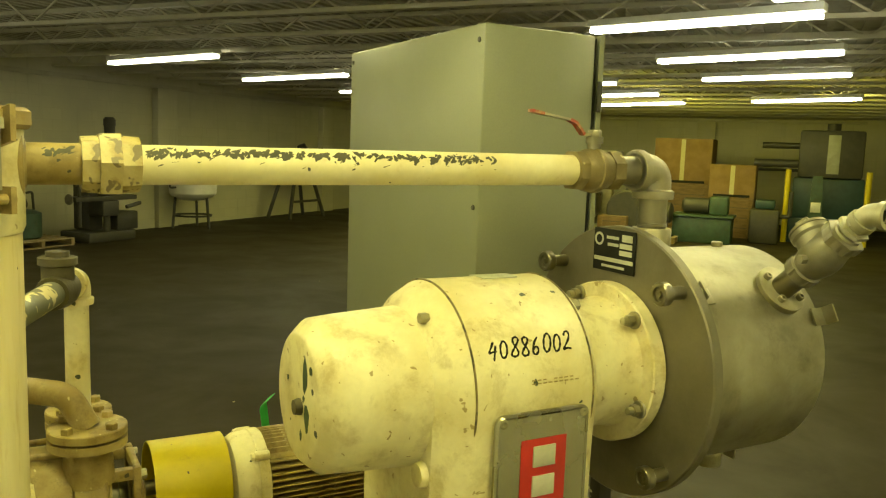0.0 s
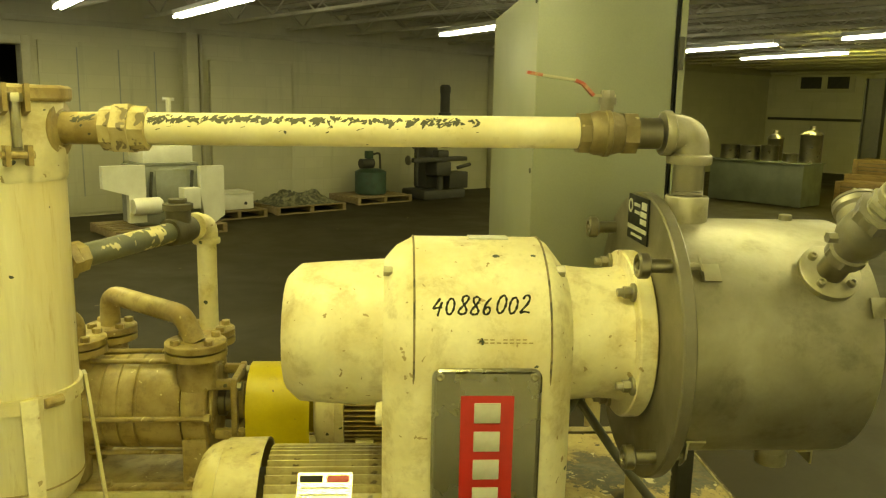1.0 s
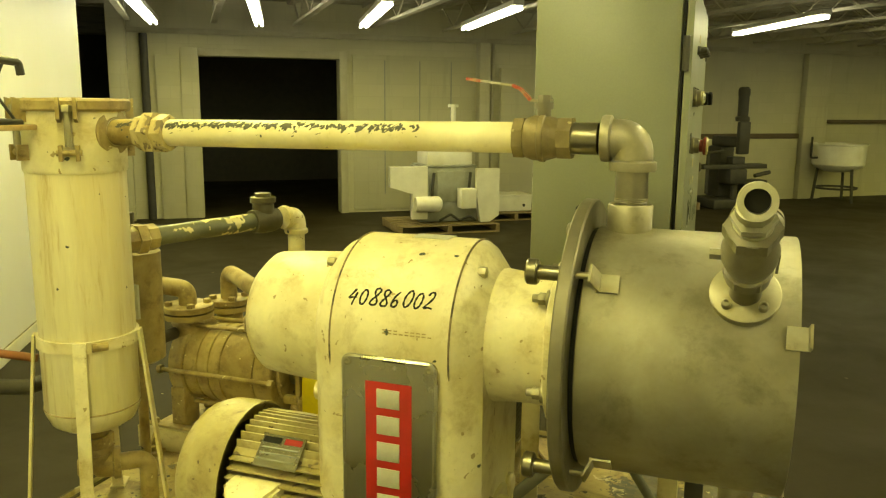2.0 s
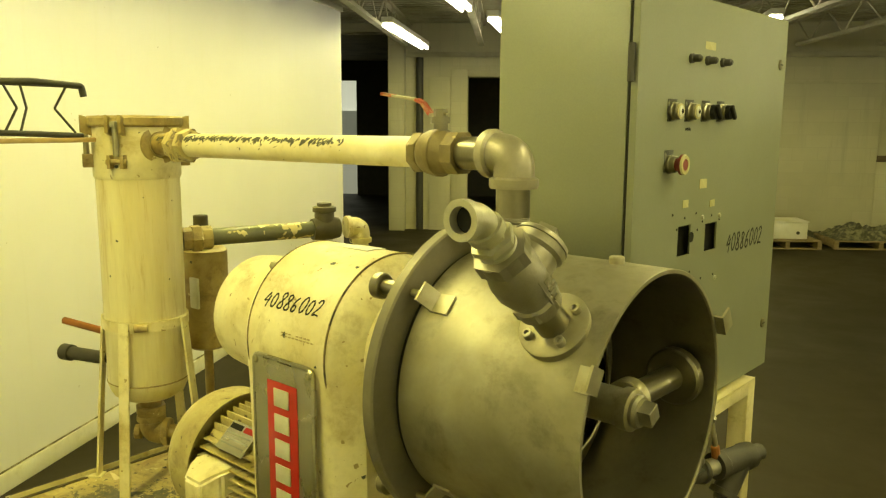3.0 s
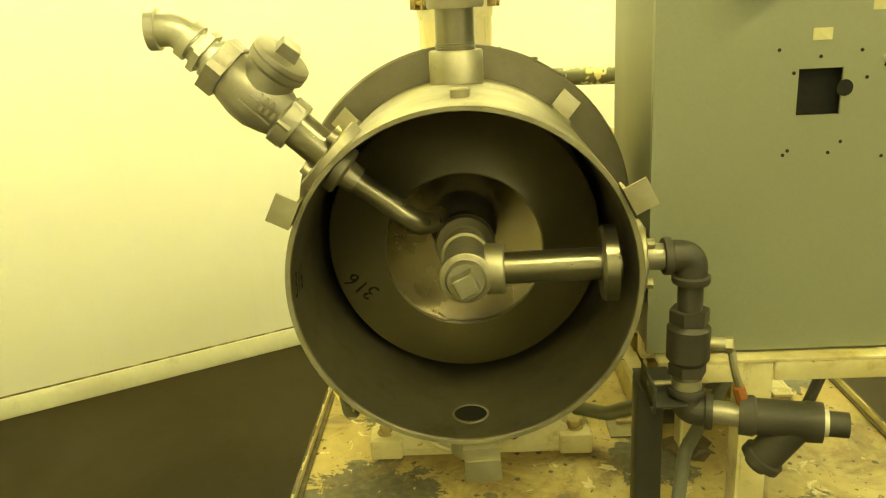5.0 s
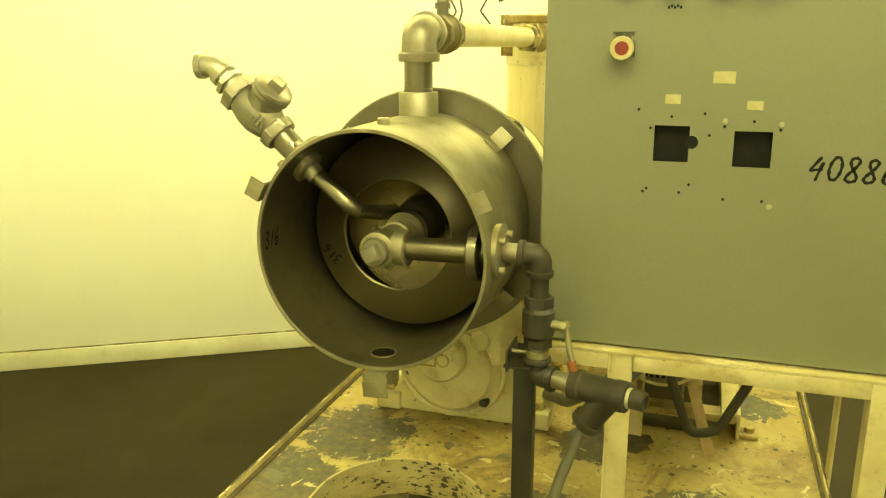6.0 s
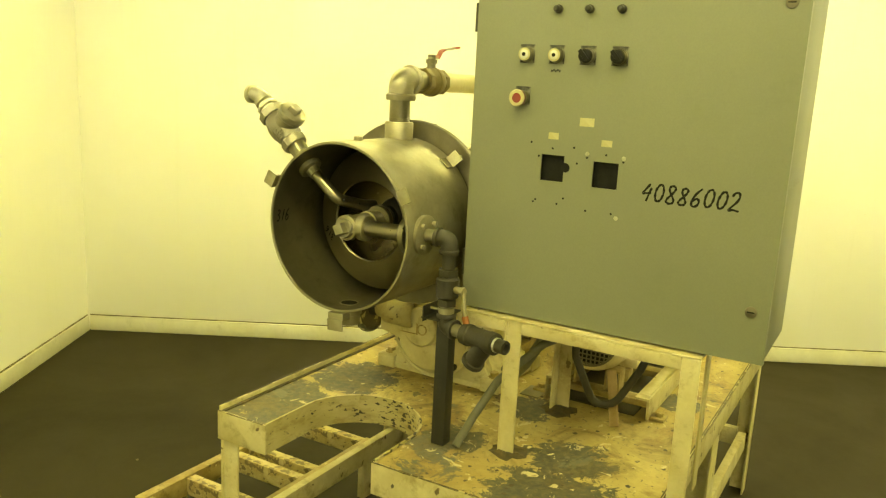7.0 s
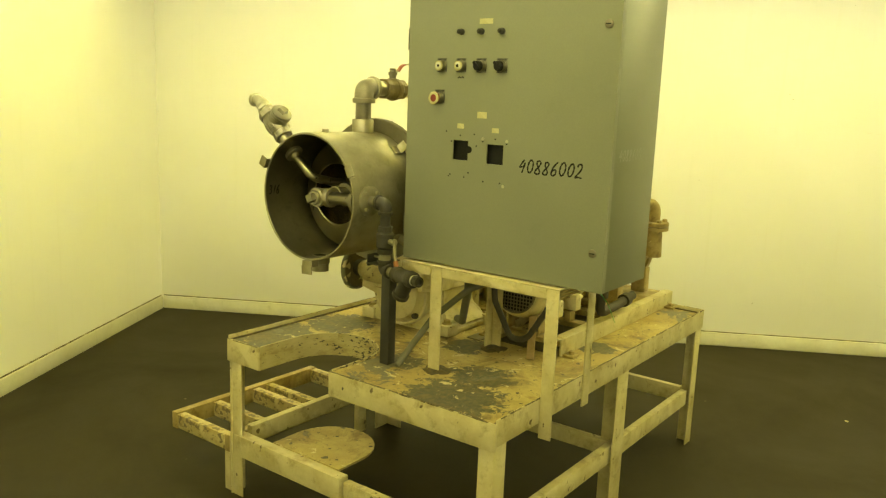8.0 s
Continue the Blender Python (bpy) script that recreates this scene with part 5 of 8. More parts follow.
def check_valve():
    """Swing check valve on the drum's upper port."""
    n = Vector((0, -math.sin(radians(46.4)), math.cos(radians(46.4))))
    out = n
    base = Vector((1.5225, YA - 0.001, ZA - 0.001)) + out * 0.2238
    top = thing("check_valve", base, "cast stainless check valve with an elbow on the drum's port", "valve")
    flat = lathe(B(), [(-0.006, 0.0), (-0.006, 0.052), (0.008, 0.053), (0.010, 0.050), (0.010, 0)], base, out, 40)
    part("port_flange", flat, STEEL, top)
    d, a, b = axes_of(n)
    for k in range(4):
        t = radians(45 + 90 * k)
        p = base + (a * math.cos(t) + b * math.sin(t)) * 0.0378 + n * 0.0095
        bm = B()
        lathe(bm, [(0, 0), (0, 0.0075), (0.010, 0.0075), (0.011, 0.0065), (0.011, 0.004), (0.006, 0.0035), (0.006, 0)], p, n, 12)
        part("socket_screw", bm, STEEL, top)
    part("nipple", lathe(B(), [(0, 0.0245), (0.052, 0.0245)], base + n * 0.0095, n, 32), POLISHED, top)
    # cast body, leaning slightly as the port does
    v0 = base + n * 0.057
    body = lathe(B(), [(0, 0.024), (0, 0.033), (0.020, 0.034), (0.024, 0.030), (0.034, 0.034), (0.055, 0.040), (0.075, 0.040), (0.098, 0.035), (0.106, 0.032), (0.108, 0.036), (0.126, 0.036), (0.128, 0.024)], v0, n, 32)
    body = part("body", body, CAST_SS, top)
    hexes = B()
    lathe(hexes, [(0.004, 0.024), (0.004, 0.0355), (0.022, 0.0355), (0.022, 0.024)], v0, n, 6)
    lathe(hexes, [(0.106, 0.024), (0.106, 0.040), (0.128, 0.040), (0.130, 0.024)], v0, n, 6)
    part("hex_collar", hexes, CAST_SS, top)
    side = Vector((0.12, 0.80, 0.62)).normalized()
    side = (side - n * side.dot(n)).normalized()
    c = v0 + n * 0.066
    lid = B()
    lathe(lid, [(0.010, 0.0), (0.010, 0.036), (0.040, 0.0335), (0.045, 0.038), (0.054, 0.0385), (0.0545, 0.0365), (0.0565, 0.0365), (0.057, 0.0385), (0.063, 0.037), (0.065, 0.034), (0.066, 0.0)], c, side, 32)
    part("cap", lid, CAST_SS, top)
    part("cap_lug", lathe(B(), [(0.065, 0), (0.065, 0.020), (0.080, 0.018), (0.081, 0.016), (0.081, 0)], c, side, 4, radians(20)), CAST_SS, top)
    part("pin", lathe(B(), [(0.03, 0.0), (0.03, 0.009), (0.055, 0.009), (0.055, 0)], c - n * 0.012, (-1, 0, 0) , 6), CAST_SS, top)
    across = n.cross(Vector((1, 0, 0))).normalized()
    # cast marks: two rows of short raised bars and a long one below
    for row, count, up in ((0, 3, 0.013), (1, 5, 0.002)):
        for k in range(count):
            q = c - n * (0.020 + 0.0085 * (k - (count - 1) / 2)) + across * up + Vector((0.0375 - 30 * (up - 0.002) ** 2, 0, 0))
            part("cast_mark", slab(B(), [q - n * 0.0026 - across * 0.0042, q + n * 0.0026 - across * 0.0042, q + n * 0.0018 + across * 0.0042, q - n * 0.0018 + across * 0.0042], (1, 0, 0), 0.0035), CAST_SS, top)
    q = c - n * 0.016 - across * 0.0085 + Vector((0.0365, 0, 0))
    part("cast_mark", slab(B(), [q - n * 0.024 - across * 0.001, q + n * 0.024 - across * 0.001, q + n * 0.024 + across * 0.001, q - n * 0.024 + across * 0.001], (1, 0, 0), 0.0035), CAST_SS, top)
    # hex bushing, close nipple and street elbow turned to -y
    e0 = v0 + n * 0.130
    bm = B()
    lathe(bm, [(0, 0.0), (0, 0.027), (0.005, 0.027), (0.006, 0.021), (0.011, 0.021)], e0, n, 28)
    lathe(bm, [(0.011, 0.021), (0.011, 0.031), (0.020, 0.031), (0.021, 0.022), (0.034, 0.020)], e0, n, 6)
    part("bushing", bm, ZINC, top)
    e0 = e0 + n * 0.008
    d2 = Vector((0.03, -0.995, 0.02)).normalized()
    e1 = e0 + n * 0.050
    part("elbow", sweep(B(), [e0 + n * 0.02, e1, e1 + d2 * 0.032], 0.0215, 24, 0.03, 0.018), ZINC, top, "bright galvanised street elbow")
    bm = B()
    lathe(bm, [(0, 0.0190), (0, 0.0255), (0.012, 0.0255), (0.013, 0.022)], e1 + d2 * 0.0325, -d2, 28)
    lathe(bm, [(0, 0.022), (0, 0.0255), (0.012, 0.0255), (0.013, 0.022)], e0 + n * 0.022, n, 28)
    part("elbow_band", bm, ZINC, top)
    part("elbow_bore", lathe(B(), [(0.0, 0.0), (0.0, 0.0165), (0.001, 0.0165), (0.001, 0)], e1 + d2 * 0.0185, -d2, 24), DARK, top)


def elbow90(bm, corner, d1, d2, r, arm):
    """A screwed elbow: its two ends lie arm away from the corner along d1 and d2."""
    c, d1, d2 = Vector(corner), Vector(d1).normalized(), Vector(d2).normalized()
    sweep(bm, [c + d1 * arm, c, c + d2 * arm], r, 24, arm * 0.85, 0.0, 8)
    for d in (d1, d2):
        lathe(bm, [(0, r * 0.9), (0, r * 1.15), (r * 0.12, r * 1.2), (r * 0.45, r * 1.2), (r * 0.55, r * 1.02)], c + d * arm, -d, 28)
    return bm


def suction_pipe():
    """The 2-inch line from the strainer head to the drum's collar."""
    py, pz = 1.139, 1.590
    vx, vy = 1.3235, 1.1405
    top = thing("suction_pipe", (0.7, py, pz), "cream two-inch pipe with brass ball valve, scuffed along its top", "pipe")
    def along(name, bm, material, parent, label=""):
        """Parts of the run, which falls slightly towards the tank."""
        for v in bm.verts:
            v.co.z -= (vx - v.co.x) * 0.009
        return part(name, bm, material, parent, label)
    along("pipe_end", lathe(B(), [(0.1732, 0.0288), (0.2575, 0.0288)], (0, py, pz), (1, 0, 0), 40), CREAM_DIRTY, top, "short pipe end stained brown")
    along("pipe", lathe(B(), [(0.3340, 0.0288), (1.1150, 0.0288)], (0, py, pz), (1, 0, 0), 40), PIPE_CREAM, top)
    un = along("union", lathe(B(), [(0.2562, 0.0286), (0.2562, 0.0392), (0.2825, 0.0411), (0.2835, 0.0286)], (0, py, pz), (1, 0, 0), 8, radians(10)), CHIPPED, top, "cream union, paint chipped")
    along("union_nut", lathe(B(), [(0.2786, 0.0286), (0.2786, 0.0478), (0.3069, 0.0487), (0.3079, 0.0286)], (0, py, pz), (1, 0, 0), 6, radians(4)), CHIPPED, un)
    along("union_tail", lathe(B(), [(0.3059, 0.0286), (0.3059, 0.0411), (0.3333, 0.0392), (0.3352, 0.0286)], (0, py, pz), (1, 0, 0), 8), CHIPPED, un)
    # chips worn along the top of the pipe
    rng, bm = random.Random(5), B()
    for k in range(300):
        x = 0.342 + 0.585 * rng.random() ** 1.25 if k > 14 else rng.uniform(0.198, 0.245)
        a = radians(rng.gauss(142, 7.5) if k % 9 else rng.uniform(120, 185))
        w, h, lean = rng.uniform(0.0018, 0.0062), rng.uniform(0.07, 0.25), rng.uniform(-0.006, 0.002)
        if not k % 9:
            w, h = w * 0.5, h * 0.4
        put = lambda dx, da: bm.verts.new((x + dx, py + 0.0292 * math.cos(a + da), pz + 0.0292 * math.sin(a + da)))
        hub, ring = put(0, 0), []
        for i in range(8):
            t = 2 * math.pi * i / 8
            q = rng.uniform(0.55, 1.2)
            ring.append(put(w * math.cos(t) * q + lean * math.sin(t), h * math.sin(t) * q))
        for i in range(8):
            bm.faces.new((hub, ring[i], ring[(i + 1) % 8]))
    chips = along("paint_loss", bm, BARE_IRON, top, "dark bare patches flaked along the pipe")
    tagged(chips, "dark bare patches flaked along the pipe", kind="stuff")
    # ball valve
    bm = B()
    lathe(bm, [(1.1082, 0.0286), (1.1082, 0.0382), (1.1277, 0.0387), (1.1297, 0.0344)], (0, py, pz), (1, 0, 0), 8, radians(22))
    lathe(bm, [(1.1258, 0.0325), (1.1297, 0.0363), (1.1414, 0.0406), (1.1551, 0.0415), (1.1570, 0.0439), (1.1648, 0.0439), (1.1668, 0.0411), (1.1824, 0.0372), (1.1912, 0.0344)], (0, py, pz), (1, 0, 0), 32)
    lathe(bm, [(1.1902, 0.0325), (1.1902, 0.0392), (1.2156, 0.0392), (1.2156, 0.0286)], (0, py, pz), (1, 0, 0), 8, radians(22))
    valve = along("ball_valve", bm, BRASS, top, "tarnished brass ball valve")
    bm = B()
    lathe(bm, [(0, 0.014), (0.052, 0.013), (0.052, 0.017), (0.064, 0.017), (0.064, 0)], (1.161, py, pz), (0, 0, 1), 16)
    hexnut(bm, (1.161, py, pz + 0.0635), (0, 0, 1), 0.013, 0.014)
    along("stem", bm, STEEL_DARK, valve)
    hz = pz + 0.068
    bm = B()
    path = [(1.176, 0.0), (1.135, 0.0), (1.115, 0.021), (1.100, 0.027), (1.015, 0.039)]
    bar = [(x, py + 0.003, hz + z) for x, z in path]
    for k, (a, b) in enumerate(zip(bar, bar[1:])):
        pa, pb = Vector(a), Vector(b)
        dd = (pb - pa).normalized()
        nn = Vector((0, 1, 0)).cross(dd) * 0.0022
        sd = Vector((0, 0.0064, 0))
        slab(bm, [pa - sd - nn, pa + sd - nn, pa + sd + nn, pa - sd + nn], dd, (pb - pa).length + 0.001)
    lever = along("lever", bm, STEEL, valve, "steel lever with red ends")
    for k, (a, b) in enumerate(((Vector(bar[1]), Vector(bar[3])), (Vector(bar[4]) + Vector((0.024, 0, -0.0033)), Vector(bar[4]) - Vector((0.004, 0, -0.001))))):
        mid = [a, Vector(bar[2]), b] if k == 0 else [a, b]
        bm = B()
        for p, q in zip(mid, mid[1:]):
            dd = (q - p).normalized()
            nn = Vector((0, 1, 0)).cross(dd) * 0.0028
            sd = Vector((0, 0.0072, 0))
            slab(bm, [p - sd - nn, p + sd - nn, p + sd + nn, p - sd + nn], dd, (q - p).length)
        along("red_sleeve", bm, WORN_RED, lever, "worn red vinyl sleeve")
    # nipple, elbow, drop and collar
    along("nipple", lathe(B(), [(1.2136, 0.0288), (1.2614, 0.0288)], (0, py, pz), (1, 0, 0), 32), POLISHED, top)
    bm = B()
    elbow90(bm, (vx, vy + 0.002, pz), (-1, 0, 0), (0, 0, -1), 0.0350, 0.056)
    part("elbow", bm, GALV, top, "cast stainless elbow")
    part("drop", lathe(B(), [(pz - 0.052, 0.0288), (ZA + 0.24, 0.0288)], (vx, vy, 0), (0, 0, 1), 32), POLISHED, top)
    bm = B()
    for k in range(3):
        lathe(bm, [(ZA + 0.270 + 0.003 * k, 0.0287), (ZA + 0.2715 + 0.003 * k, 0.0297), (ZA + 0.273 + 0.003 * k, 0.0287)], (vx, vy, 0), (0, 0, 1), 28)
    part("thread", bm, STEEL_DARK, top)
    part("collar", lathe(B(), [(ZA + 0.212, 0.0), (ZA + 0.212, 0.040), (ZA + 0.265, 0.040), (ZA + 0.268, 0.038), (ZA + 0.268, 0.030)], (vx, vy, 0), (0, 0, 1), 36), STEEL, top, "welded steel half coupling")


def strainer_tank():
    """The upright cylinder at the pipe's end, on strap legs, with swing-bolt head."""
    cx, cy, r = 0.075, 1.129, 0.1075
    top = thing("strainer_tank", (cx, cy, DECKZ), "tall cream strainer tank on strap legs, swing-bolted lid", "tank")
    o, up = (cx, cy, 0), (0, 0, 1)
    part("shell", lathe(B(), [(0.874, 0.030), (0.874, 0.05), (0.879, 0.072), (0.894, 0.094), (0.918, 0.105), (0.926, r), (1.51, r)], o, up, 64), TANK_CREAM, top)
    part("seam", lathe(B(), [(0.930, r - 0.001), (0.933, r + 0.002), (0.936, r - 0.001)], o, up, 64), CREAM_DIRTY, top)
    part("head", lathe(B(), [(1.490, 0.09), (1.490, 0.109), (1.498, 0.112), (1.625, 0.112), (1.625, 0.0)], o, up, 48), CREAM, top)
    part("lid", lathe(B(), [(1.6255, 0.0), (1.6255, 0.121), (1.631, 0.125), (1.648, 0.125), (1.653, 0.119), (1.656, 0.0)], o, up, 12, radians(15)), CREAM_DIRTY, top)
    for k in range(5):
        a = radians(-51 - 60 * k)
        dv = Vector((math.cos(a), math.sin(a), 0))
        s = Vector((-dv.y, dv.x, 0))
        p = Vector((cx, cy, 0)) + dv * 0.124
        bm = B()
        rod(bm, p + Vector((0, 0, 1.550)), p + Vector((0, 0, 1.640)), 0.0075, 10)
        hexnut(bm, p + Vector((0, 0, 1.625)), (0, 0, 1), 0.013, 0.014)
        sb = part("swing_bolt", bm, STEEL, top, "steel swing bolt")
        for sg in (-1, 1):
            q = p + s * 0.017 * sg
            flat = lambda n0, n1, z0, z1: [q - s * 0.004 + dv * n0 + Vector((0, 0, z0)), q + s * 0.004 + dv * n0 + Vector((0, 0, z0)), q + s * 0.004 + dv * n1 + Vector((0, 0, z1)), q - s * 0.004 + dv * n1 + Vector((0, 0, z1))]
            part("lid_lug", slab(B(), flat(-0.035, 0.012, 1.595, 1.610), (0, 0, 1), 0.045), CREAM_DIRTY, top)
            part("hinge_lug", slab(B(), flat(-0.022, 0.010, 1.520, 1.520), (0, 0, 1), 0.034), CREAM_DIRTY, top)
        part("hinge_pin", rod(B(), p - s * 0.026 + Vector((0, 0, 1.538)), p + s * 0.026 + Vector((0, 0, 1.538)), 0.007, 10), CREAM_DIRTY, top)
    part("outlet_boss", lathe(B(), [(0.05, 0.052), (0.107, 0.052), (0.110, 0.049), (0.111, 0.035), (0.114, 0.031)], (0.075, 1.137, 1.579), (1, 0, 0.009), 40), CREAM_DIRTY, top, "round boss welded to the head")
    # band and strap legs
    part("band", lathe(B(), [(1.085, r), (1.085, r + 0.006), (1.112, r + 0.006), (1.112, r)], o, up, 64), CREAM, top)
    for deg in (-56, 28, 118, -141):
        a = radians(deg)
        dv = Vector((math.cos(a), math.sin(a), 0))
        s = Vector((-dv.y, dv.x, 0)) * 0.014
        p = Vector((cx, cy, 0)) + dv * (r + 0.0065)
        f = Vector((cx, cy, 0)) + dv * (r + 0.052)
        bm = B()
        th = dv * 0.006
        slab(bm, [p - s + Vector((0, 0, 1.112)), p + s + Vector((0, 0, 1.112)), p + s + th + Vector((0, 0, 1.112)), p - s + th + Vector((0, 0, 1.112))], (f - p) + Vector((0, 0, DECKZ + 0.001 - 1.112)), ((f - p) + Vector((0, 0, DECKZ - 1.112))).length)
        q = f + Vector((0, 0, DECKZ))
        slab(bm, [q - s * 1.3 - dv * 0.01, q + s * 1.3 - dv * 0.01, q + s * 1.3 + dv * 0.05, q - s * 1.3 + dv * 0.05], (0, 0, 1), 0.006)
        part("strap_leg", bm, CREAM, top)
    a = radians(5)
    part("band_bolt", rod(B(), (cx + 0.104, cy - 0.050, 1.098), (cx + 0.082, cy - 0.078, 1.098), 0.010, 10), CREAM_DIRTY, top)
    # bottom outlet: nipple, union and elbow turned to the pump
    part("outlet_pipe", lathe(B(), [(0.880, 0.030), (0.80, 0.030)], o, up, 28), CREAM_DIRTY, top)
    bm = B()
    lathe(bm, [(0.848, 0.030), (0.848, 0.041), (0.824, 0.041), (0.824, 0.030)], o, up, 8)
    lathe(bm, [(0.826, 0.03), (0.822, 0.037), (0.806, 0.037), (0.802, 0.03)], o, up, 24)
    part("outlet_union", bm, CREAM_DIRTY, top)
    way = Vector((0.75, 0.66, 0)).normalized()
    part("outlet_elbow", elbow90(B(), (cx, cy, 0.768), (0, 0, 1), way, 0.033, 0.052), CREAM_DIRTY, top)
    part("outlet_plug", rod(B(), Vector((cx, cy, 0.768)) - way * 0.028, Vector((cx, cy, 0.768)) - way * 0.046, 0.022, 8), CREAM_DIRTY, top)
    turn = Vector((cx, cy, 0.768)) + way * 0.115
    part("outlet_run", sweep(B(), [Vector((cx, cy, 0.768)) + way * 0.045, turn, turn - Vector((0, 0, 0.768 - DECKZ - 0.001))], 0.022, 18, 0.03), CREAM_DIRTY, top, "brown-stained pipe run down to the deck")


def rack_on_tank():
    """A wire book-stand folded on a wooden stick, lying out from the tank's head."""
    top = thing("wire_stand", (0.08, 0.87, 1.58), "folded black wire stand lying on a pale wooden stick", "stand")
    x = 0.077
    bm = B()
    sweep(bm, [(x, 0.760, 1.730), (x, 0.870, 1.734), (x, 0.990, 1.726), (x, 0.994, 1.700)], 0.0085, 10, 0.01)
    sweep(bm, [(x - 0.03, 0.755, 1.713), (x - 0.03, 0.770, 1.730), (x - 0.03, 0.970, 1.728)], 0.006, 8, 0.01)
    part("top_rail", bm, BLACK_PAINT, top)
    part("bottom_rail", sweep(B(), [(x, 0.760, 1.630), (x, 0.770, 1.612), (x, 0.870, 1.608), (x, 0.985, 1.602)], 0.0075, 10, 0.01), BLACK_PAINT, top)
    for y0, ym, y1 in ((0.802, 0.832, 0.800), (0.842, 0.854, 0.836), (0.955, 0.920, 0.968)):
        part("wire", sweep(B(), [(x, y0, 1.730), (x, ym, 1.670), (x, y1, 1.610)], 0.0032, 8, 0.006), BLACK_PAINT, top)
    bm = B()
    box(bm, x - 0.014, x + 0.014, 0.712, 1.014, 1.586, 1.598, 0.003)
    part("stick", bm, WOOD, top, "pale wooden stick")


def standing_pot():
    """The small amber reservoir behind the tank."""
    cx, cy = 0.035, 1.345
    top = thing("seal_tank", (cx, cy, DECKZ), "small cream seal tank beside the pump, stained", "tank")
    part("shell", lathe(B(), [(0.965, 0.0), (0.965, 0.05), (0.975, 0.066), (1.262, 0.066), (1.270, 0.055), (1.272, 0)], (cx, cy, 0), (0, 0, 1), 40), CREAM_DIRTY, top)
    part("label", box(B(), cx + 0.020, cx + 0.060, cy - 0.066, cy - 0.058, 1.10, 1.19, 0.001), LABEL_W, top)
    part("stub", rod(B(), (cx - 0.03, cy + 0.01, 1.27), (cx - 0.03, cy + 0.01, 1.362), 0.022, 16), OLD_IRON, top)
    part("support", rod(B(), (cx, cy, DECKZ), (cx, cy, 0.970), 0.0135, 16), CREAM_DIRTY, top)


def return_pipe():
    """Line from the tank to the check valve over the pump, and down to the pump's flange."""
    top = thing("return_pipe", (0.16, 1.55, 1.25), "worn grey and cream pipe with a brass check valve", "pipe")
    a, b = Vector((0.095, 1.200, 1.312)), Vector((0.246, 1.620, 1.318))
    d = (b - a).normalized()
    part("pipe", rod(B(), a, b, 0.0245, 24), GREY_PIPE, top, "pipe with grey and cream paint flaking")
    bm = B()
    hexnut(bm, a + d * 0.06, d, 0.040, 0.028)
    lathe(bm, [(0.088, 0.025), (0.088, 0.034), (0.115, 0.034), (0.116, 0.025)], a, d, 8)
    lathe(bm, [(0.035, 0.025), (0.035, 0.033), (0.06, 0.033), (0.06, 0.025)], a, d, 8)
    part("union", bm, CREAM_DIRTY, top)
    bm = B()
    lathe(bm, [(-0.03, 0.02), (-0.03, 0.032), (0.0, 0.036), (0.03, 0.036), (0.055, 0.031), (0.055, 0.02)], b, d, 20)
    lathe(bm, [(0.0, 0.03), (0.05, 0.030), (0.052, 0.036), (0.066, 0.036), (0.068, 0.03), (0.068, 0.022), (0.078, 0.022), (0.079, 0)], b + d * 0.01, (0, 0, 1), 24)
    part("check_body", bm, OLD_IRON, top, "dark tarnished check valve")
    c = Vector((0.289, 1.741, 1.318))
    part("elbow", elbow90(B(), c, (b + d * 0.05 - c), (0, 0, -1), 0.029, 0.05), CREAM, top)
    part("riser", rod(B(), c - Vector((0, 0, 0.045)), (c.x, c.y, 1.03), 0.0245, 24), CREAM, top)


def flange_pair(bm, o, r, h=0.016):
    o = Vector(o)
    lathe(bm, [(0, 0.02), (0, r - 0.002), (0.002, r), (h, r), (h + 0.002, r - 0.002), (h + 0.002, 0.02)], o, (0, 0, 1), 32)
    lathe(bm, [(0, 0.02), (0, r), (h, r), (h, 0.02)], o - Vector((0, 0, h + 0.004)), (0, 0, 1), 32)
    for k in range(4):
        a = radians(45 + 90 * k)
        hexnut(bm, o + Vector((math.cos(a), math.sin(a), 0)) * r * 0.76 + Vector((0, 0, h + 0.002)), (0, 0, 1), 0.012, 0.012)
        rod(bm, o + Vector((math.cos(a), math.sin(a), 0)) * r * 0.76 - Vector((0, 0, h + 0.012)), o + Vector((math.cos(a), math.sin(a), 0)) * r * 0.76 + Vector((0, 0, 0.022)), 0.006, 8)
    return bm


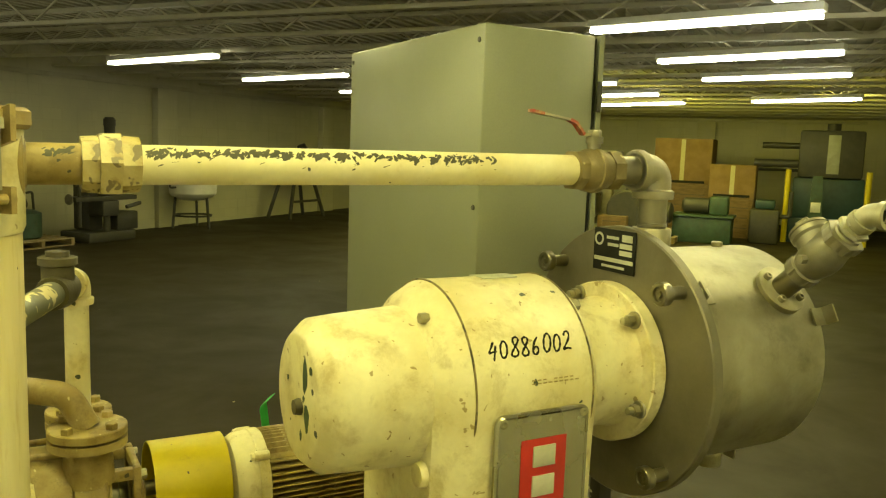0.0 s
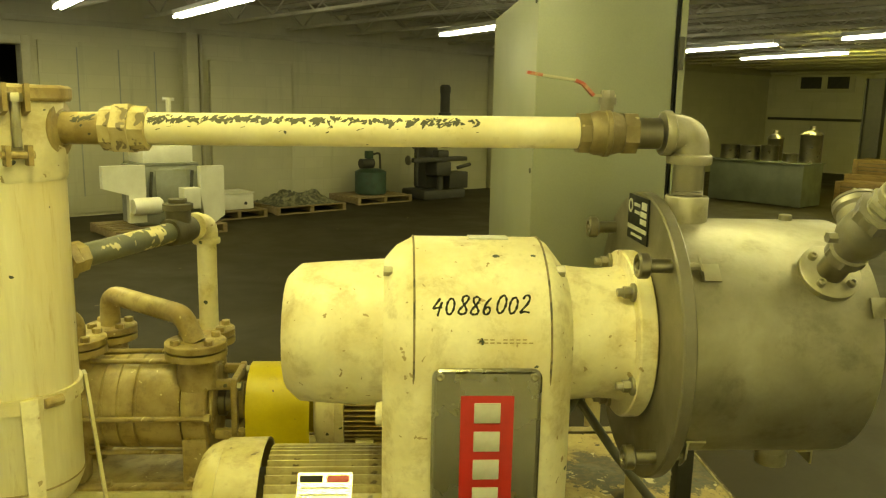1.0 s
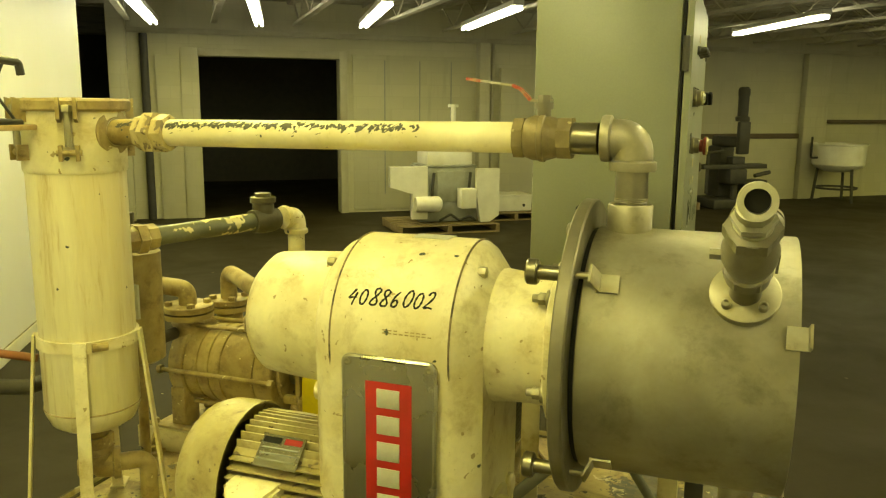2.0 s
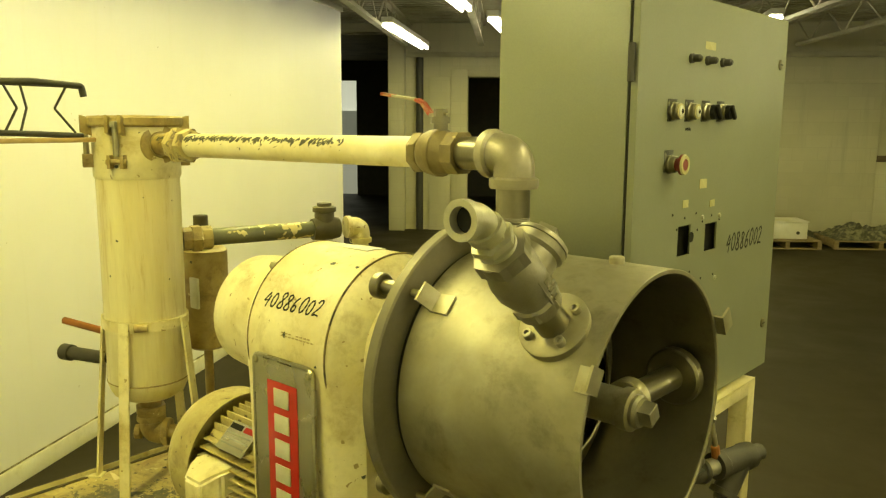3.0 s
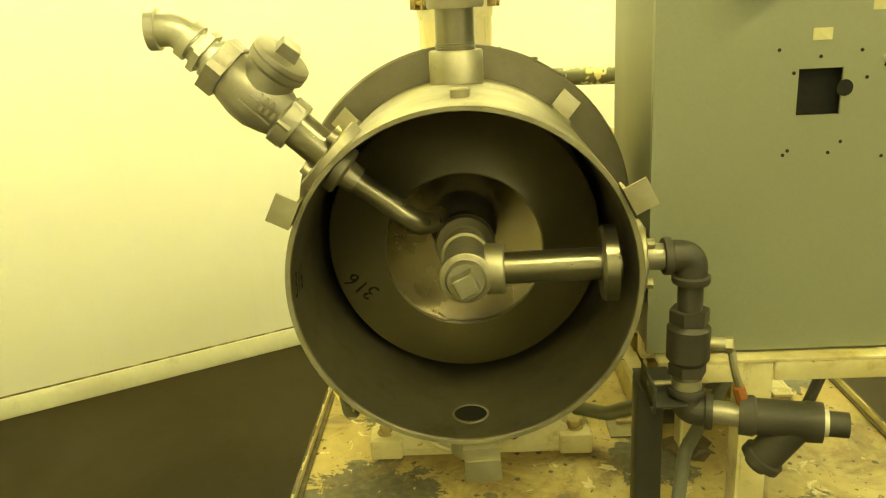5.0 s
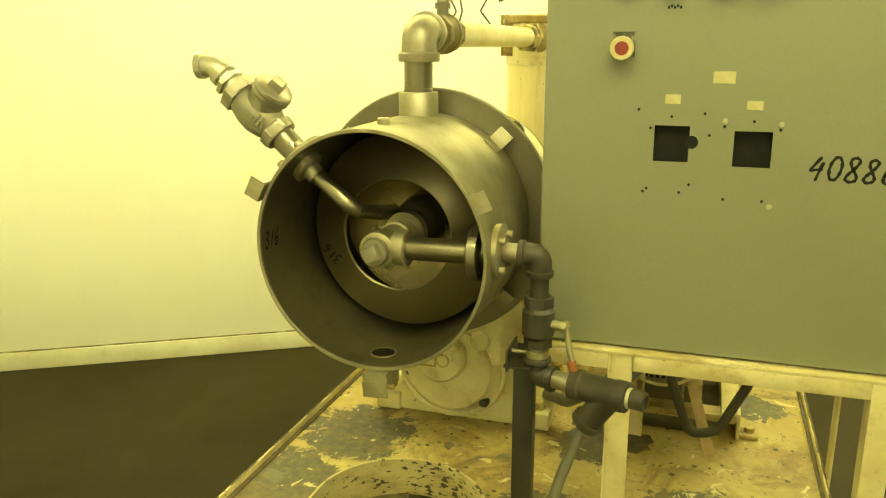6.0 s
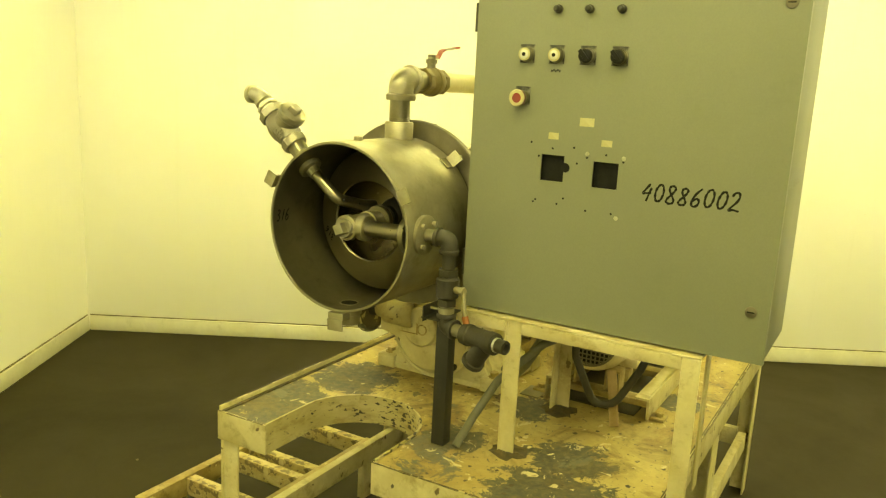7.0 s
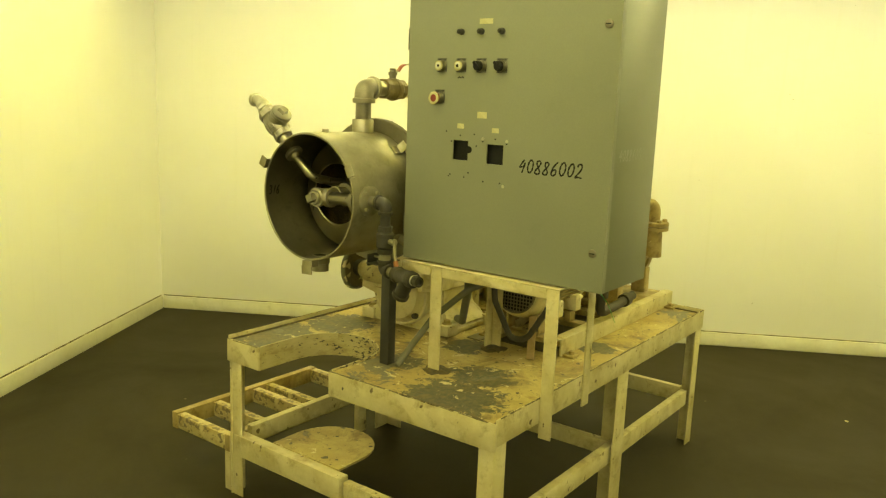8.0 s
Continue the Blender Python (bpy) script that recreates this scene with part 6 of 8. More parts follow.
def vacuum_pump():
    yc, zc = 1.64, 0.864
    top = thing("vacuum_pump", (0.14, yc, DECKZ), "cream ring-section vacuum pump, oil-stained, with flanged ports", "pump")
    ax = (1, 0, 0)
    o = (0, yc, zc)
    part("ring_casing", lathe(B(), [(0.0, 0.10), (0.0, 0.112), (0.045, 0.115), (0.047, 0.111), (0.051, 0.111), (0.053, 0.115), (0.085, 0.116), (0.087, 0.112), (0.091, 0.112), (0.093, 0.117), (0.125, 0.117), (0.127, 0.113), (0.131, 0.113), (0.133, 0.117), (0.235, 0.117), (0.238, 0.10)], o, ax, 56), CREAM_DIRTY, top)
    for x0, x1 in ((-0.055, 0.002), (0.232, 0.300)):
        bm = B()
        lathe(bm, [(x0, 0.0), (x0, 0.10), (x0 + 0.008, 0.118), (x1 - 0.004, 0.122), (x1, 0.118), (x1, 0.0)], o, ax, 40)
        for sy in (-1, 1):
            box(bm, x0 + 0.005, x1 - 0.003, yc + sy * 0.075 - 0.035, yc + sy * 0.075 + 0.035, zc - 0.1795, zc - 0.06, 0.006)
        part("end_casting", bm, CREAM_DIRTY, top)
    for a in (58, 112, 180, 0, 242, 298):
        c, s = math.cos(radians(a)) * 0.128, math.sin(radians(a)) * 0.128
        bm = B()
        rod(bm, (-0.06, yc + c, zc + s), (0.30, yc + c, zc + s), 0.0065, 10)
        hexnut(bm, (0.298, yc + c, zc + s), ax, 0.013, 0.014)
        hexnut(bm, (-0.06, yc + c, zc + s), (-1, 0, 0), 0.013, 0.014)
        part("tie_rod", bm, CREAM_DIRTY, top)
    # bearing bracket and shaft
    bm = B()
    lathe(bm, [(0.300, 0.0), (0.300, 0.092), (0.304, 0.095), (0.309, 0.092), (0.310, 0.0)], o, ax, 32)
    for sy in (-1, 1):
        for sz in (-1, 1):
            box(bm, 0.309, 0.356, yc + sy * 0.062 - 0.010, yc + sy * 0.062 + 0.010, zc + sz * 0.064 - 0.012, zc + sz * 0.064 + 0.012, 0.003)
    for sy in (-1, 1):
        box(bm, 0.350, 0.366, yc + sy * 0.064 - 0.012, yc + sy * 0.064 + 0.012, zc - 0.080, zc + 0.080, 0.004)
    for sz in (-1, 1):
        box(bm, 0.350, 0.366, yc - 0.053, yc + 0.053, zc + sz * 0.066 - 0.013, zc + sz * 0.066 + 0.013, 0.004)
    lathe(bm, [(0.346, 0.020), (0.346, 0.050), (0.374, 0.048), (0.378, 0.042), (0.378, 0.018)], o, ax, 28)
    part("bearing_bracket", bm, CREAM_DIRTY, top, "open cast bearing bracket, oily brown")
    bm = B()
    lathe(bm, [(0.310, 0.0), (0.310, 0.040), (0.326, 0.040), (0.328, 0.032), (0.345, 0.030), (0.346, 0.0165), (0.42, 0.0165), (0.42, 0)], o, ax, 24)
    part("shaft", bm, POLISHED, top, "bright steel shaft with its packing gland")
    for sy, sz in ((-1, 1), (1, 1), (-1, -1)):
        bm = B()
        hexnut(bm, (0.366, yc + sy * 0.064, zc + sz * 0.060), ax, 0.011, 0.011)
        part("bracket_nut", bm, STEEL, top, "bright steel nut")
    bm = B()
    sweep(bm, [(0.338, yc - 0.066, zc - 0.085), (0.372, yc - 0.085, zc - 0.088), (0.380, yc - 0.088, zc - 0.045)], 0.011, 10, 0.012)
    part("drain_elbow", bm, CREAM_DIRTY, top)
    # ports
    for x, y in ((-0.03, yc - 0.035), (0.268, yc - 0.06)):
        bm = B()
        lathe(bm, [(zc + 0.06, 0.05), (1.005, 0.044), (1.012, 0.05)], (x, y, 0), (0, 0, 1), 24)
        part("port", bm, CREAM_DIRTY, top)
        part("port_flange", flange_pair(B(), (x, y, 1.022), 0.074), CREAM_DIRTY, top)
    for x, y in ((0.0, yc + 0.13), (0.264, 1.741)):
        bm = B()
        lathe(bm, [(zc, 0.045), (0.985, 0.040), (0.99, 0.045)], (x, y, 0), (0, 0, 1), 24)
        part("port", bm, CREAM_DIRTY, top)
        part("port_flange", flange_pair(B(), (x, y, 1.008), 0.066), CREAM_DIRTY, top)
    part("crossover_pipe", sweep(B(), [(0.0, yc + 0.13, 1.02), (0.0, yc + 0.13, 1.11), (0.235, yc - 0.045, 1.10), (0.268, yc - 0.06, 1.035)], 0.0255, 18, 0.045), CREAM_DIRTY, top)
    part("inlet_elbow", sweep(B(), [(-0.03, yc - 0.035, 1.035), (-0.03, yc - 0.035, 1.085), (-0.115, yc - 0.055, 1.095)], 0.0265, 18, 0.04), CREAM_DIRTY, top)
    top.location.x += 0.025
    top.location.z += 0.015


def coupling_guard():
    bm = B()
    yc, zc, r = 1.64, 0.872, 0.105
    x0, x1 = 0.415, 0.570
    rows = []
    prof = [(yc - r, 0.745)] + [(yc - r * math.cos(a), zc + r * math.sin(a)) for a in (math.pi * k / 24 for k in range(25))] + [(yc + r, 0.745)]
    for x in (x0, x1):
        for s in (1.0, 0.97):
            rows.append([bm.verts.new((x, yc + (y - yc) * s, zc + (z - zc) * s)) for y, z in prof])
    a, b, c, d = rows
    for p, q in ((a, c), (b, d), (a, b), (c, d)):
        for k in range(len(p) - 1):
            bm.faces.new((p[k], p[k + 1], q[k + 1], q[k]))
    for k in (0, len(prof) - 1):
        bm.faces.new((a[k], b[k], d[k], c[k]))
    top = thing("coupling_guard", (0.47, yc, 0.69), "yellow sheet-steel coupling guard over the pump shaft", "guard")
    part("hood", bm, YELLOW, top)
    for y in (yc - r - 0.0045, yc + r + 0.0005):
        part("foot_strip", box(B(), 0.446, 0.486, y, y + 0.004, 0.6903, 0.775, 0.001), YELLOW, top)


def pump_base():
    top = thing("pump_skid", (0.45, 1.70, DECKZ), "long cream channel skid under pump and motor", "skid")
    for y in (1.498, 1.788):
        bm = B()
        box(bm, -0.15, 0.945, y, y + 0.008, DECKZ + 0.001, 0.698, 0.002) if y < 1.6 else box(bm, -0.15, 0.945, y + 0.036, y + 0.044, DECKZ + 0.001, 0.698, 0.002)
        box(bm, -0.15, 0.945, y + (0.0082 if y < 1.6 else 0.0), y + (0.044 if y < 1.6 else 0.0358), 0.691, 0.698, 0.001)
        part("channel", bm, CREAM_FRAME, top)
    part("top_plate", box(B(), -0.11, 0.36, 1.5425, 1.7875, 0.680, 0.6985, 0.003), CREAM_DIRTY, top)
    part("bracket_plate", box(B(), -0.125, 0.30, 1.5065, 1.536, 0.6985, 0.7065, 0.002), CREAM_DIRTY, top)
    for x in (-0.10, 0.06, 0.262):
        bm = B()
        rod(bm, (x, 1.520, 0.7066), (x, 1.520, 0.7095), 0.014, 16)
        hexnut(bm, (x, 1.520, 0.7092), (0, 0, 1), 0.011, 0.011)
        part("bracket_bolt", bm, CREAM_DIRTY, top)
    for x in (-0.09, 0.24):
        part("gusset", slab(B(), [(x, 1.4975, DECKZ + 0.012), (x, 1.4975, 0.690), (x, 1.465, DECKZ + 0.012)], (1, 0, 0), 0.008), CREAM_DIRTY, top)
    # added black sheet on the deck: the shadowed hollow under the motor
    part("skid_shade_sheet", box(B(), 0.3605, 0.936, 1.5425, 1.7875, DECKZ + 0.0012, DECKZ + 0.005, 0.001), GAP_SHADE, top, "black sheet added for the shade inside the skid")
    part("end_channel", box(B(), 0.938, 0.945, 1.5425, 1.8235, 0.674, 0.690, 0.002), CREAM_DIRTY, top)
    for y0, y1 in ((1.552, 1.600), (1.690, 1.738)):
        bm = B()
        box(bm, 0.900, 0.952, y0, y0 + 0.007, 0.6987, 0.758, 0.002)
        box(bm, 0.900, 0.952, y1 - 0.007, y1, 0.6987, 0.758, 0.002)
        box(bm, 0.900, 0.952, y0, y1, 0.7582, 0.766, 0.002)
        part("motor_stool", bm, CREAM_DIRTY, top)
    for x in (0.684, 0.830):
        for y in (1.550, 1.722):
            part("motor_pad", box(B(), x - 0.022, x + 0.022, y - 0.014, y + 0.014, 0.6985, 0.7405, 0.003), CREAM_DIRTY, top)
    for x in (0.42, 0.62, 0.89):
        part("cross_tie", box(B(), x, x + 0.05, 1.5065, 1.822, 0.668, 0.690, 0.003), CREAM_DIRTY, top)
    for x in (-0.10, 0.885):
        bm = B()
        box(bm, x, x + 0.05, 1.453, 1.497, DECKZ + 0.001, 0.641, 0.002)
        hexnut(bm, (x + 0.025, 1.473, 0.641), (0, 0, 1), 0.012, 0.012)
        part("hold_down", bm, CREAM_DIRTY, top)
        bm = B()
        box(bm, x, x + 0.05, 1.833, 1.877, DECKZ + 0.001, 0.641, 0.002)
        hexnut(bm, (x + 0.025, 1.857, 0.641), (0, 0, 1), 0.012, 0.012)
        part("hold_down", bm, CREAM_DIRTY, top)
    top.location.x += 0.025


# ---- control cabinet ----
CX0, CX1, CY0, CY1, CZ0, CZ1 = 1.075, 1.378, 1.418, 2.174, 1.006, 1.893
DOOR_X = 1.400
LEGEND = surface("worn_legend_plate", (0.03, 0.03, 0.026), (0.22, 0.22, 0.17), 0.5, 0.3, big=60.0, fine=200, spread=(0.45, 0.62), bumps=0.05)


def cabinet():
    top = thing("control_cabinet", ((CX0 + CX1) / 2, (CY0 + CY1) / 2, CZ0), "grey-green steel control cabinet with its door shut", "cabinet")
    part("body", box(B(), CX0, CX1, CY0, CY1, CZ0, CZ1, 0.006), CABINET, top)
    # door with two cut openings, built of strips round them
    holes = [(1.612, 1.672, 1.366, 1.430), (1.746, 1.808, 1.362, 1.424)]
    bm = B()
    ys = sorted({CY0 - 0.004, CY1 + 0.004, *[h[0] for h in holes], *[h[1] for h in holes]})
    zs = sorted({CZ0 + 0.004, CZ1 + 0.002, *[h[2] for h in holes], *[h[3] for h in holes]})
    keep = lambda y, z: not any(h[0] < y < h[1] and h[2] < z < h[3] for h in holes)
    f = [[bm.verts.new((DOOR_X, y, z)) for z in zs] for y in ys]
    b = [[bm.verts.new((DOOR_X - 0.004, y, z)) for z in zs] for y in ys]
    n, m = len(ys) - 1, len(zs) - 1
    here = lambda i, j: 0 <= i < n and 0 <= j < m and keep((ys[i] + ys[i + 1]) / 2, (zs[j] + zs[j + 1]) / 2)
    for i in range(n):
        for j in range(m):
            if not here(i, j):
                continue
            bm.faces.new((f[i][j], f[i + 1][j], f[i + 1][j + 1], f[i][j + 1]))
            bm.faces.new((b[i][j], b[i][j + 1], b[i + 1][j + 1], b[i + 1][j]))
            for di, dj, p, q in ((-1, 0, (i, j), (i, j + 1)), (1, 0, (i + 1, j), (i + 1, j + 1)), (0, -1, (i, j), (i + 1, j)), (0, 1, (i, j + 1), (i + 1, j + 1))):
                if not here(i + di, j + dj):
                    bm.faces.new((f[p[0]][p[1]], f[q[0]][q[1]], b[q[0]][q[1]], b[p[0]][p[1]]))
    box(bm, CX1 + 0.008, DOOR_X - 0.004, CY0 - 0.004, CY0 - 0.001, CZ0 + 0.004, CZ1 + 0.002, 0)
    box(bm, CX1 + 0.003, DOOR_X - 0.004, CY1 + 0.001, CY1 + 0.004, CZ0 + 0.004, CZ1 + 0.002, 0)
    door = part("door", bm, CABINET, top, "flat grey-green door with two cut-outs")
    # black sheet in place of the shade behind door gap and cut-outs
    part("interior_shade", box(B(), CX1 + 0.0005, CX1 + 0.0045, CY0 + 0.004, CY1 - 0.004, CZ0 + 0.010, CZ1 - 0.006, 0), INK, top, "black sheet for the shaded interior behind the gap and cut-outs")
    part("round_cutout", lathe(B(), [(0, 0), (0, 0.0115), (0.0008, 0.0115), (0.0008, 0)], (DOOR_X + 0.0002, 1.676, 1.402), (1, 0, 0), 24), INK, door, "dark round cut-out")
    for z in (CZ0 + 0.12, CZ1 - 0.14):
        bm = B()
        rod(bm, (CX1 + 0.010, CY0 - 0.009, z - 0.035), (CX1 + 0.010, CY0 - 0.009, z + 0.035), 0.007, 12)
        part("hinge", bm, IRON_OR_SHADE, top, "dark hinge barrel")
    # buttons
    def legend(y, z):
        part("legend_plate", box(B(), DOOR_X + 0.0004, DOOR_X + 0.0022, y - 0.0195, y + 0.0195, z - 0.020, z + 0.024, 0.001), LEGEND, door)
    def ring(y, z, r=0.0185, h=0.014):
        lathe(bm, [(0, 0), (0, r), (h * 0.3, r), (h * 0.45, r * 0.9), (h, r * 0.9), (h + 0.002, r * 0.82), (h, r * 0.6), (h, 0)], (DOOR_X + 0.0022, y, z), (1, 0, 0), 28)
    for k, y in enumerate((1.556, 1.633, 1.711, 1.788)):
        legend(y, 1.666)
        bm = B()
        ring(y, 1.666)
        b1 = part("push_button" if k < 2 else "selector_switch", bm, POLISHED, door, "chrome-ringed push button" if k < 2 else "black selector switch")
        bm = B()
        if k < 2:
            lathe(bm, [(0.012, 0), (0.012, 0.011), (0.020, 0.011), (0.021, 0.009), (0.021, 0)], (DOOR_X + 0.0022, y, 1.666), (1, 0, 0), 20)
            part("cap", bm, LABEL_W, b1, "white cap")
            part("cap_dot", lathe(B(), [(0.0212, 0), (0.0212, 0.0048), (0.022, 0.0042), (0.022, 0)], (DOOR_X + 0.0022, y, 1.666), (1, 0, 0), 16), INK, b1)
            part("cap_ring", lathe(B(), [(0.0150, 0.0112), (0.0150, 0.0150), (0.0185, 0.0150), (0.0190, 0.0112)], (DOOR_X + 0.0022, y, 1.666), (1, 0, 0), 20), PAPER, b1, "ivory ring")
        else:
            lathe(bm, [(0.010, 0), (0.010, 0.0165), (0.024, 0.0150), (0.025, 0.013), (0.025, 0)], (DOOR_X + 0.0022, y, 1.666), (1, 0, 0), 24)
            lever = box(B(), -0.004, 0.004, -0.005, 0.005, -0.017, 0.017, 0.002)
            part("cap", bm, INK, b1, "black cap")
            bmesh.ops.transform(lever, matrix=Matrix.Translation((DOOR_X + 0.031, y, 1.666)) @ Matrix.Rotation(radians(40), 4, "X"), verts=lever.verts[:])
            part("lever", lever, INK, b1)
    bm = B()
    for k in range(5):
        box(bm, DOOR_X + 0.0003, DOOR_X + 0.0009, 1.621 + 0.005 * k, 1.6245 + 0.005 * k, 1.627 + 0.002 * (k % 2), 1.632 + 0.002 * (k % 2), 0)
    part("pencil_mark", bm, INK, door, "unreadable black scribble")
    # emergency stop
    legend(1.551, 1.566)
    bm = B()
    ring(1.551, 1.562, 0.0185, 0.016)
    st = part("stop_button", bm, POLISHED, door, "red mushroom stop button in a pale ring")
    part("mushroom", lathe(B(), [(0.014, 0), (0.014, 0.013), (0.024, 0.014), (0.027, 0.0205), (0.032, 0.0205), (0.0345, 0.017), (0.0345, 0.0)], (DOOR_X + 0.0022, 1.551, 1.562), (1, 0, 0), 28), MAROON, st, "dark red mushroom head")
    part("pale_ring", lathe(B(), [(0.0340, 0.0118), (0.0354, 0.012), (0.0354, 0.0188), (0.0322, 0.0207), (0.0320, 0.0200)], (DOOR_X + 0.0022, 1.551, 1.562), (1, 0, 0), 28), PAPER, st, "pale worn ring")
    # pilot lamps above, two lock screws, tape and holes
    for y in (1.630, 1.707, 1.784):
        bm = B()
        lathe(bm, [(0, 0), (0, 0.010), (0.006, 0.010), (0.008, 0.008), (0.020, 0.0075), (0.024, 0.004), (0.024, 0)], (DOOR_X, y, 1.772), (1, 0, 0), 20)
        part("pilot_lamp", bm, IRON_OR_SHADE, door, "small dark pilot lamp")
    for z in (1.127, 1.786):
        bm = B()
        lathe(bm, [(0, 0), (0, 0.013), (0.003, 0.0125), (0.004, 0.010), (0.004, 0)], (DOOR_X, 2.139, z), (1, 0, 0), 24)
        sc = part("lock_screw", bm, STEEL_DARK, door, "slotted quarter-turn lock screw")
        part("slot", box(B(), DOOR_X + 0.0038, DOOR_X + 0.0046, 2.131, 2.147, z - 0.0015, z + 0.0015, 0), INK, sc)
    for y, z, w, h in ((1.722, 1.514, 0.036, 0.020), (1.640, 1.476, 0.026, 0.016), (1.775, 1.468, 0.026, 0.015), (1.722, 1.803, 0.05, 0.016)):
        part("tape_label", box(B(), DOOR_X + 0.0003, DOOR_X + 0.0010, y - w / 2, y + w / 2, z - h / 2, z + h / 2, 0), PAPER, door, "small yellowed tape label")
    for y, z in ((1.583, 1.457), (1.605, 1.425), (1.640, 1.446), (1.695, 1.452), (1.705, 1.415), (1.776, 1.441), (1.598, 1.311), (1.604, 1.317), (1.661, 1.312), (1.677, 1.327), (1.736, 1.304), (1.800, 1.304), (1.729, 1.431), (1.819, 1.428)):
        part("drilled_hole", lathe(B(), [(0, 0), (0, 0.0026), (0.0006, 0.0026), (0.0006, 0)], (DOOR_X + 0.0002, y, z), (1, 0, 0), 10), INK, door)
    for y, z in ((1.729, 1.440), (1.819, 1.437), (1.813, 1.295)):
        part("screw", lathe(B(), [(0, 0), (0, 0.0055), (0.003, 0.004), (0.003, 0)], (DOOR_X, y, z), (1, 0, 0), 12), ZINC, door)
    def flat_text(word, size, origin, u, v, seed):
        bm = written(word, size, seed)
        o, u, v = Vector(origin), Vector(u), Vector(v)
        for w in bm.verts:
            w.co = o + u * w.co.x + v * w.co.y
        return bm
    part("stock_number", flat_text("40886002", 0.064, (DOOR_X + 0.0005, 1.868, 1.347), (0, 1, -0.01), (0, 0, 1), 7), INK, door, "handwritten black stock number")
    part("stock_number", flat_text("40886002", 0.052, (1.345, CY1 + 0.0005, 1.40), (-1, 0, 0), (0, 0, 1), 9), MACHINE_GREY, top, "faded handwritten stock number")
    for y, z in ((CY0 + 0.02, CZ1 - 0.035), (CY0 + 0.02, CZ1 - 0.31), (CY0 + 0.02, CZ1 - 0.40)):
        part("rivet", rod(B(), (CX0 + 0.0005, y, z), (CX0 - 0.003, y, z), 0.006, 12), IRON_OR_SHADE, top)
    part("rivet", rod(B(), (CX0 + 0.0005, CY1 - 0.02, CZ1 - 0.03), (CX0 - 0.003, CY1 - 0.02, CZ1 - 0.03), 0.006, 12), IRON_OR_SHADE, top)


def cabinet_stand():
    top = thing("cabinet_stand", (1.23, 1.80, DECKZ), "cream angle-iron stand under the control cabinet", "stand")
    z1 = CZ0 - 0.001
    def leg(x, y, z0, sx, sy):
        bm, w = B(), 0.046
        box(bm, *sorted((x, x + sx * w)), *sorted((y, y + sy * 0.006)), z0, z1 - 0.006, 0.001)
        box(bm, *sorted((x, x + sx * 0.006)), *sorted((y + sy * 0.0062, y + sy * w)), z0, z1 - 0.006, 0.001)
        part("leg", bm, CREAM_FRAME, top)
    leg(1.420, 1.555, DECKZ, -1, 1)
    bm = B()
    box(bm, 1.376, 1.4178, TY1 + 0.001, TY1 + 0.007, 0.515, z1 - 0.006, 0.001)
    box(bm, 1.418, 1.424, TY1 + 0.001, TY1 + 0.044, 0.515, z1 - 0.006, 0.001)
    part("leg", bm, CREAM_FRAME, top)
    bm = B()
    box(bm, 1.092, 1.138, TY1 + 0.001, TY1 + 0.007, 0.535, z1 - 0.006, 0.001)
    part("leg", bm, CREAM_FRAME, top)
    leg(1.032, 1.560, DECKZ, 1, 1)
    for x, y in ((1.398, 1.580), (1.055, 1.583)):
        bm = lathe(B(), [(DECKZ + 0.0005, 0.050), (DECKZ + 0.004, 0.040), (DECKZ + 0.010, 0.026), (DECKZ + 0.011, 0.0)], (x, y, 0), (0, 0, 1), 14)
        for v in bm.verts:
            v.co.x += 0.010 * math.sin(v.co.y * 190)
            v.co.y += 0.010 * math.sin(v.co.x * 170)
        part("foot_dirt", bm, EDGE_DIRT, top, "dark dirt caked round the foot")
    part("top_bar", box(B(), 1.382, 1.424, CY0 + 0.01, TY1 + 0.044, z1 - 0.0055, z1, 0.001), CREAM_FRAME, top)
    part("top_bar", box(B(), 1.418, 1.424, CY0 + 0.01, 1.5545, z1 - 0.036, z1 - 0.006, 0.001), CREAM_FRAME, top)
    part("top_bar", box(B(), 1.4185, 1.4245, 1.602, TY1 + 0.0008, z1 - 0.036, z1 - 0.006, 0.001), CREAM_FRAME, top)
    part("top_bar", box(B(), 1.032, 1.07, CY0 + 0.01, TY1 + 0.044, z1 - 0.0055, z1, 0.001), CREAM_FRAME, top)
    part("top_bar", box(B(), 1.0705, 1.3815, TY1 + 0.002, TY1 + 0.044, z1 - 0.0055, z1, 0.001), CREAM_FRAME, top)


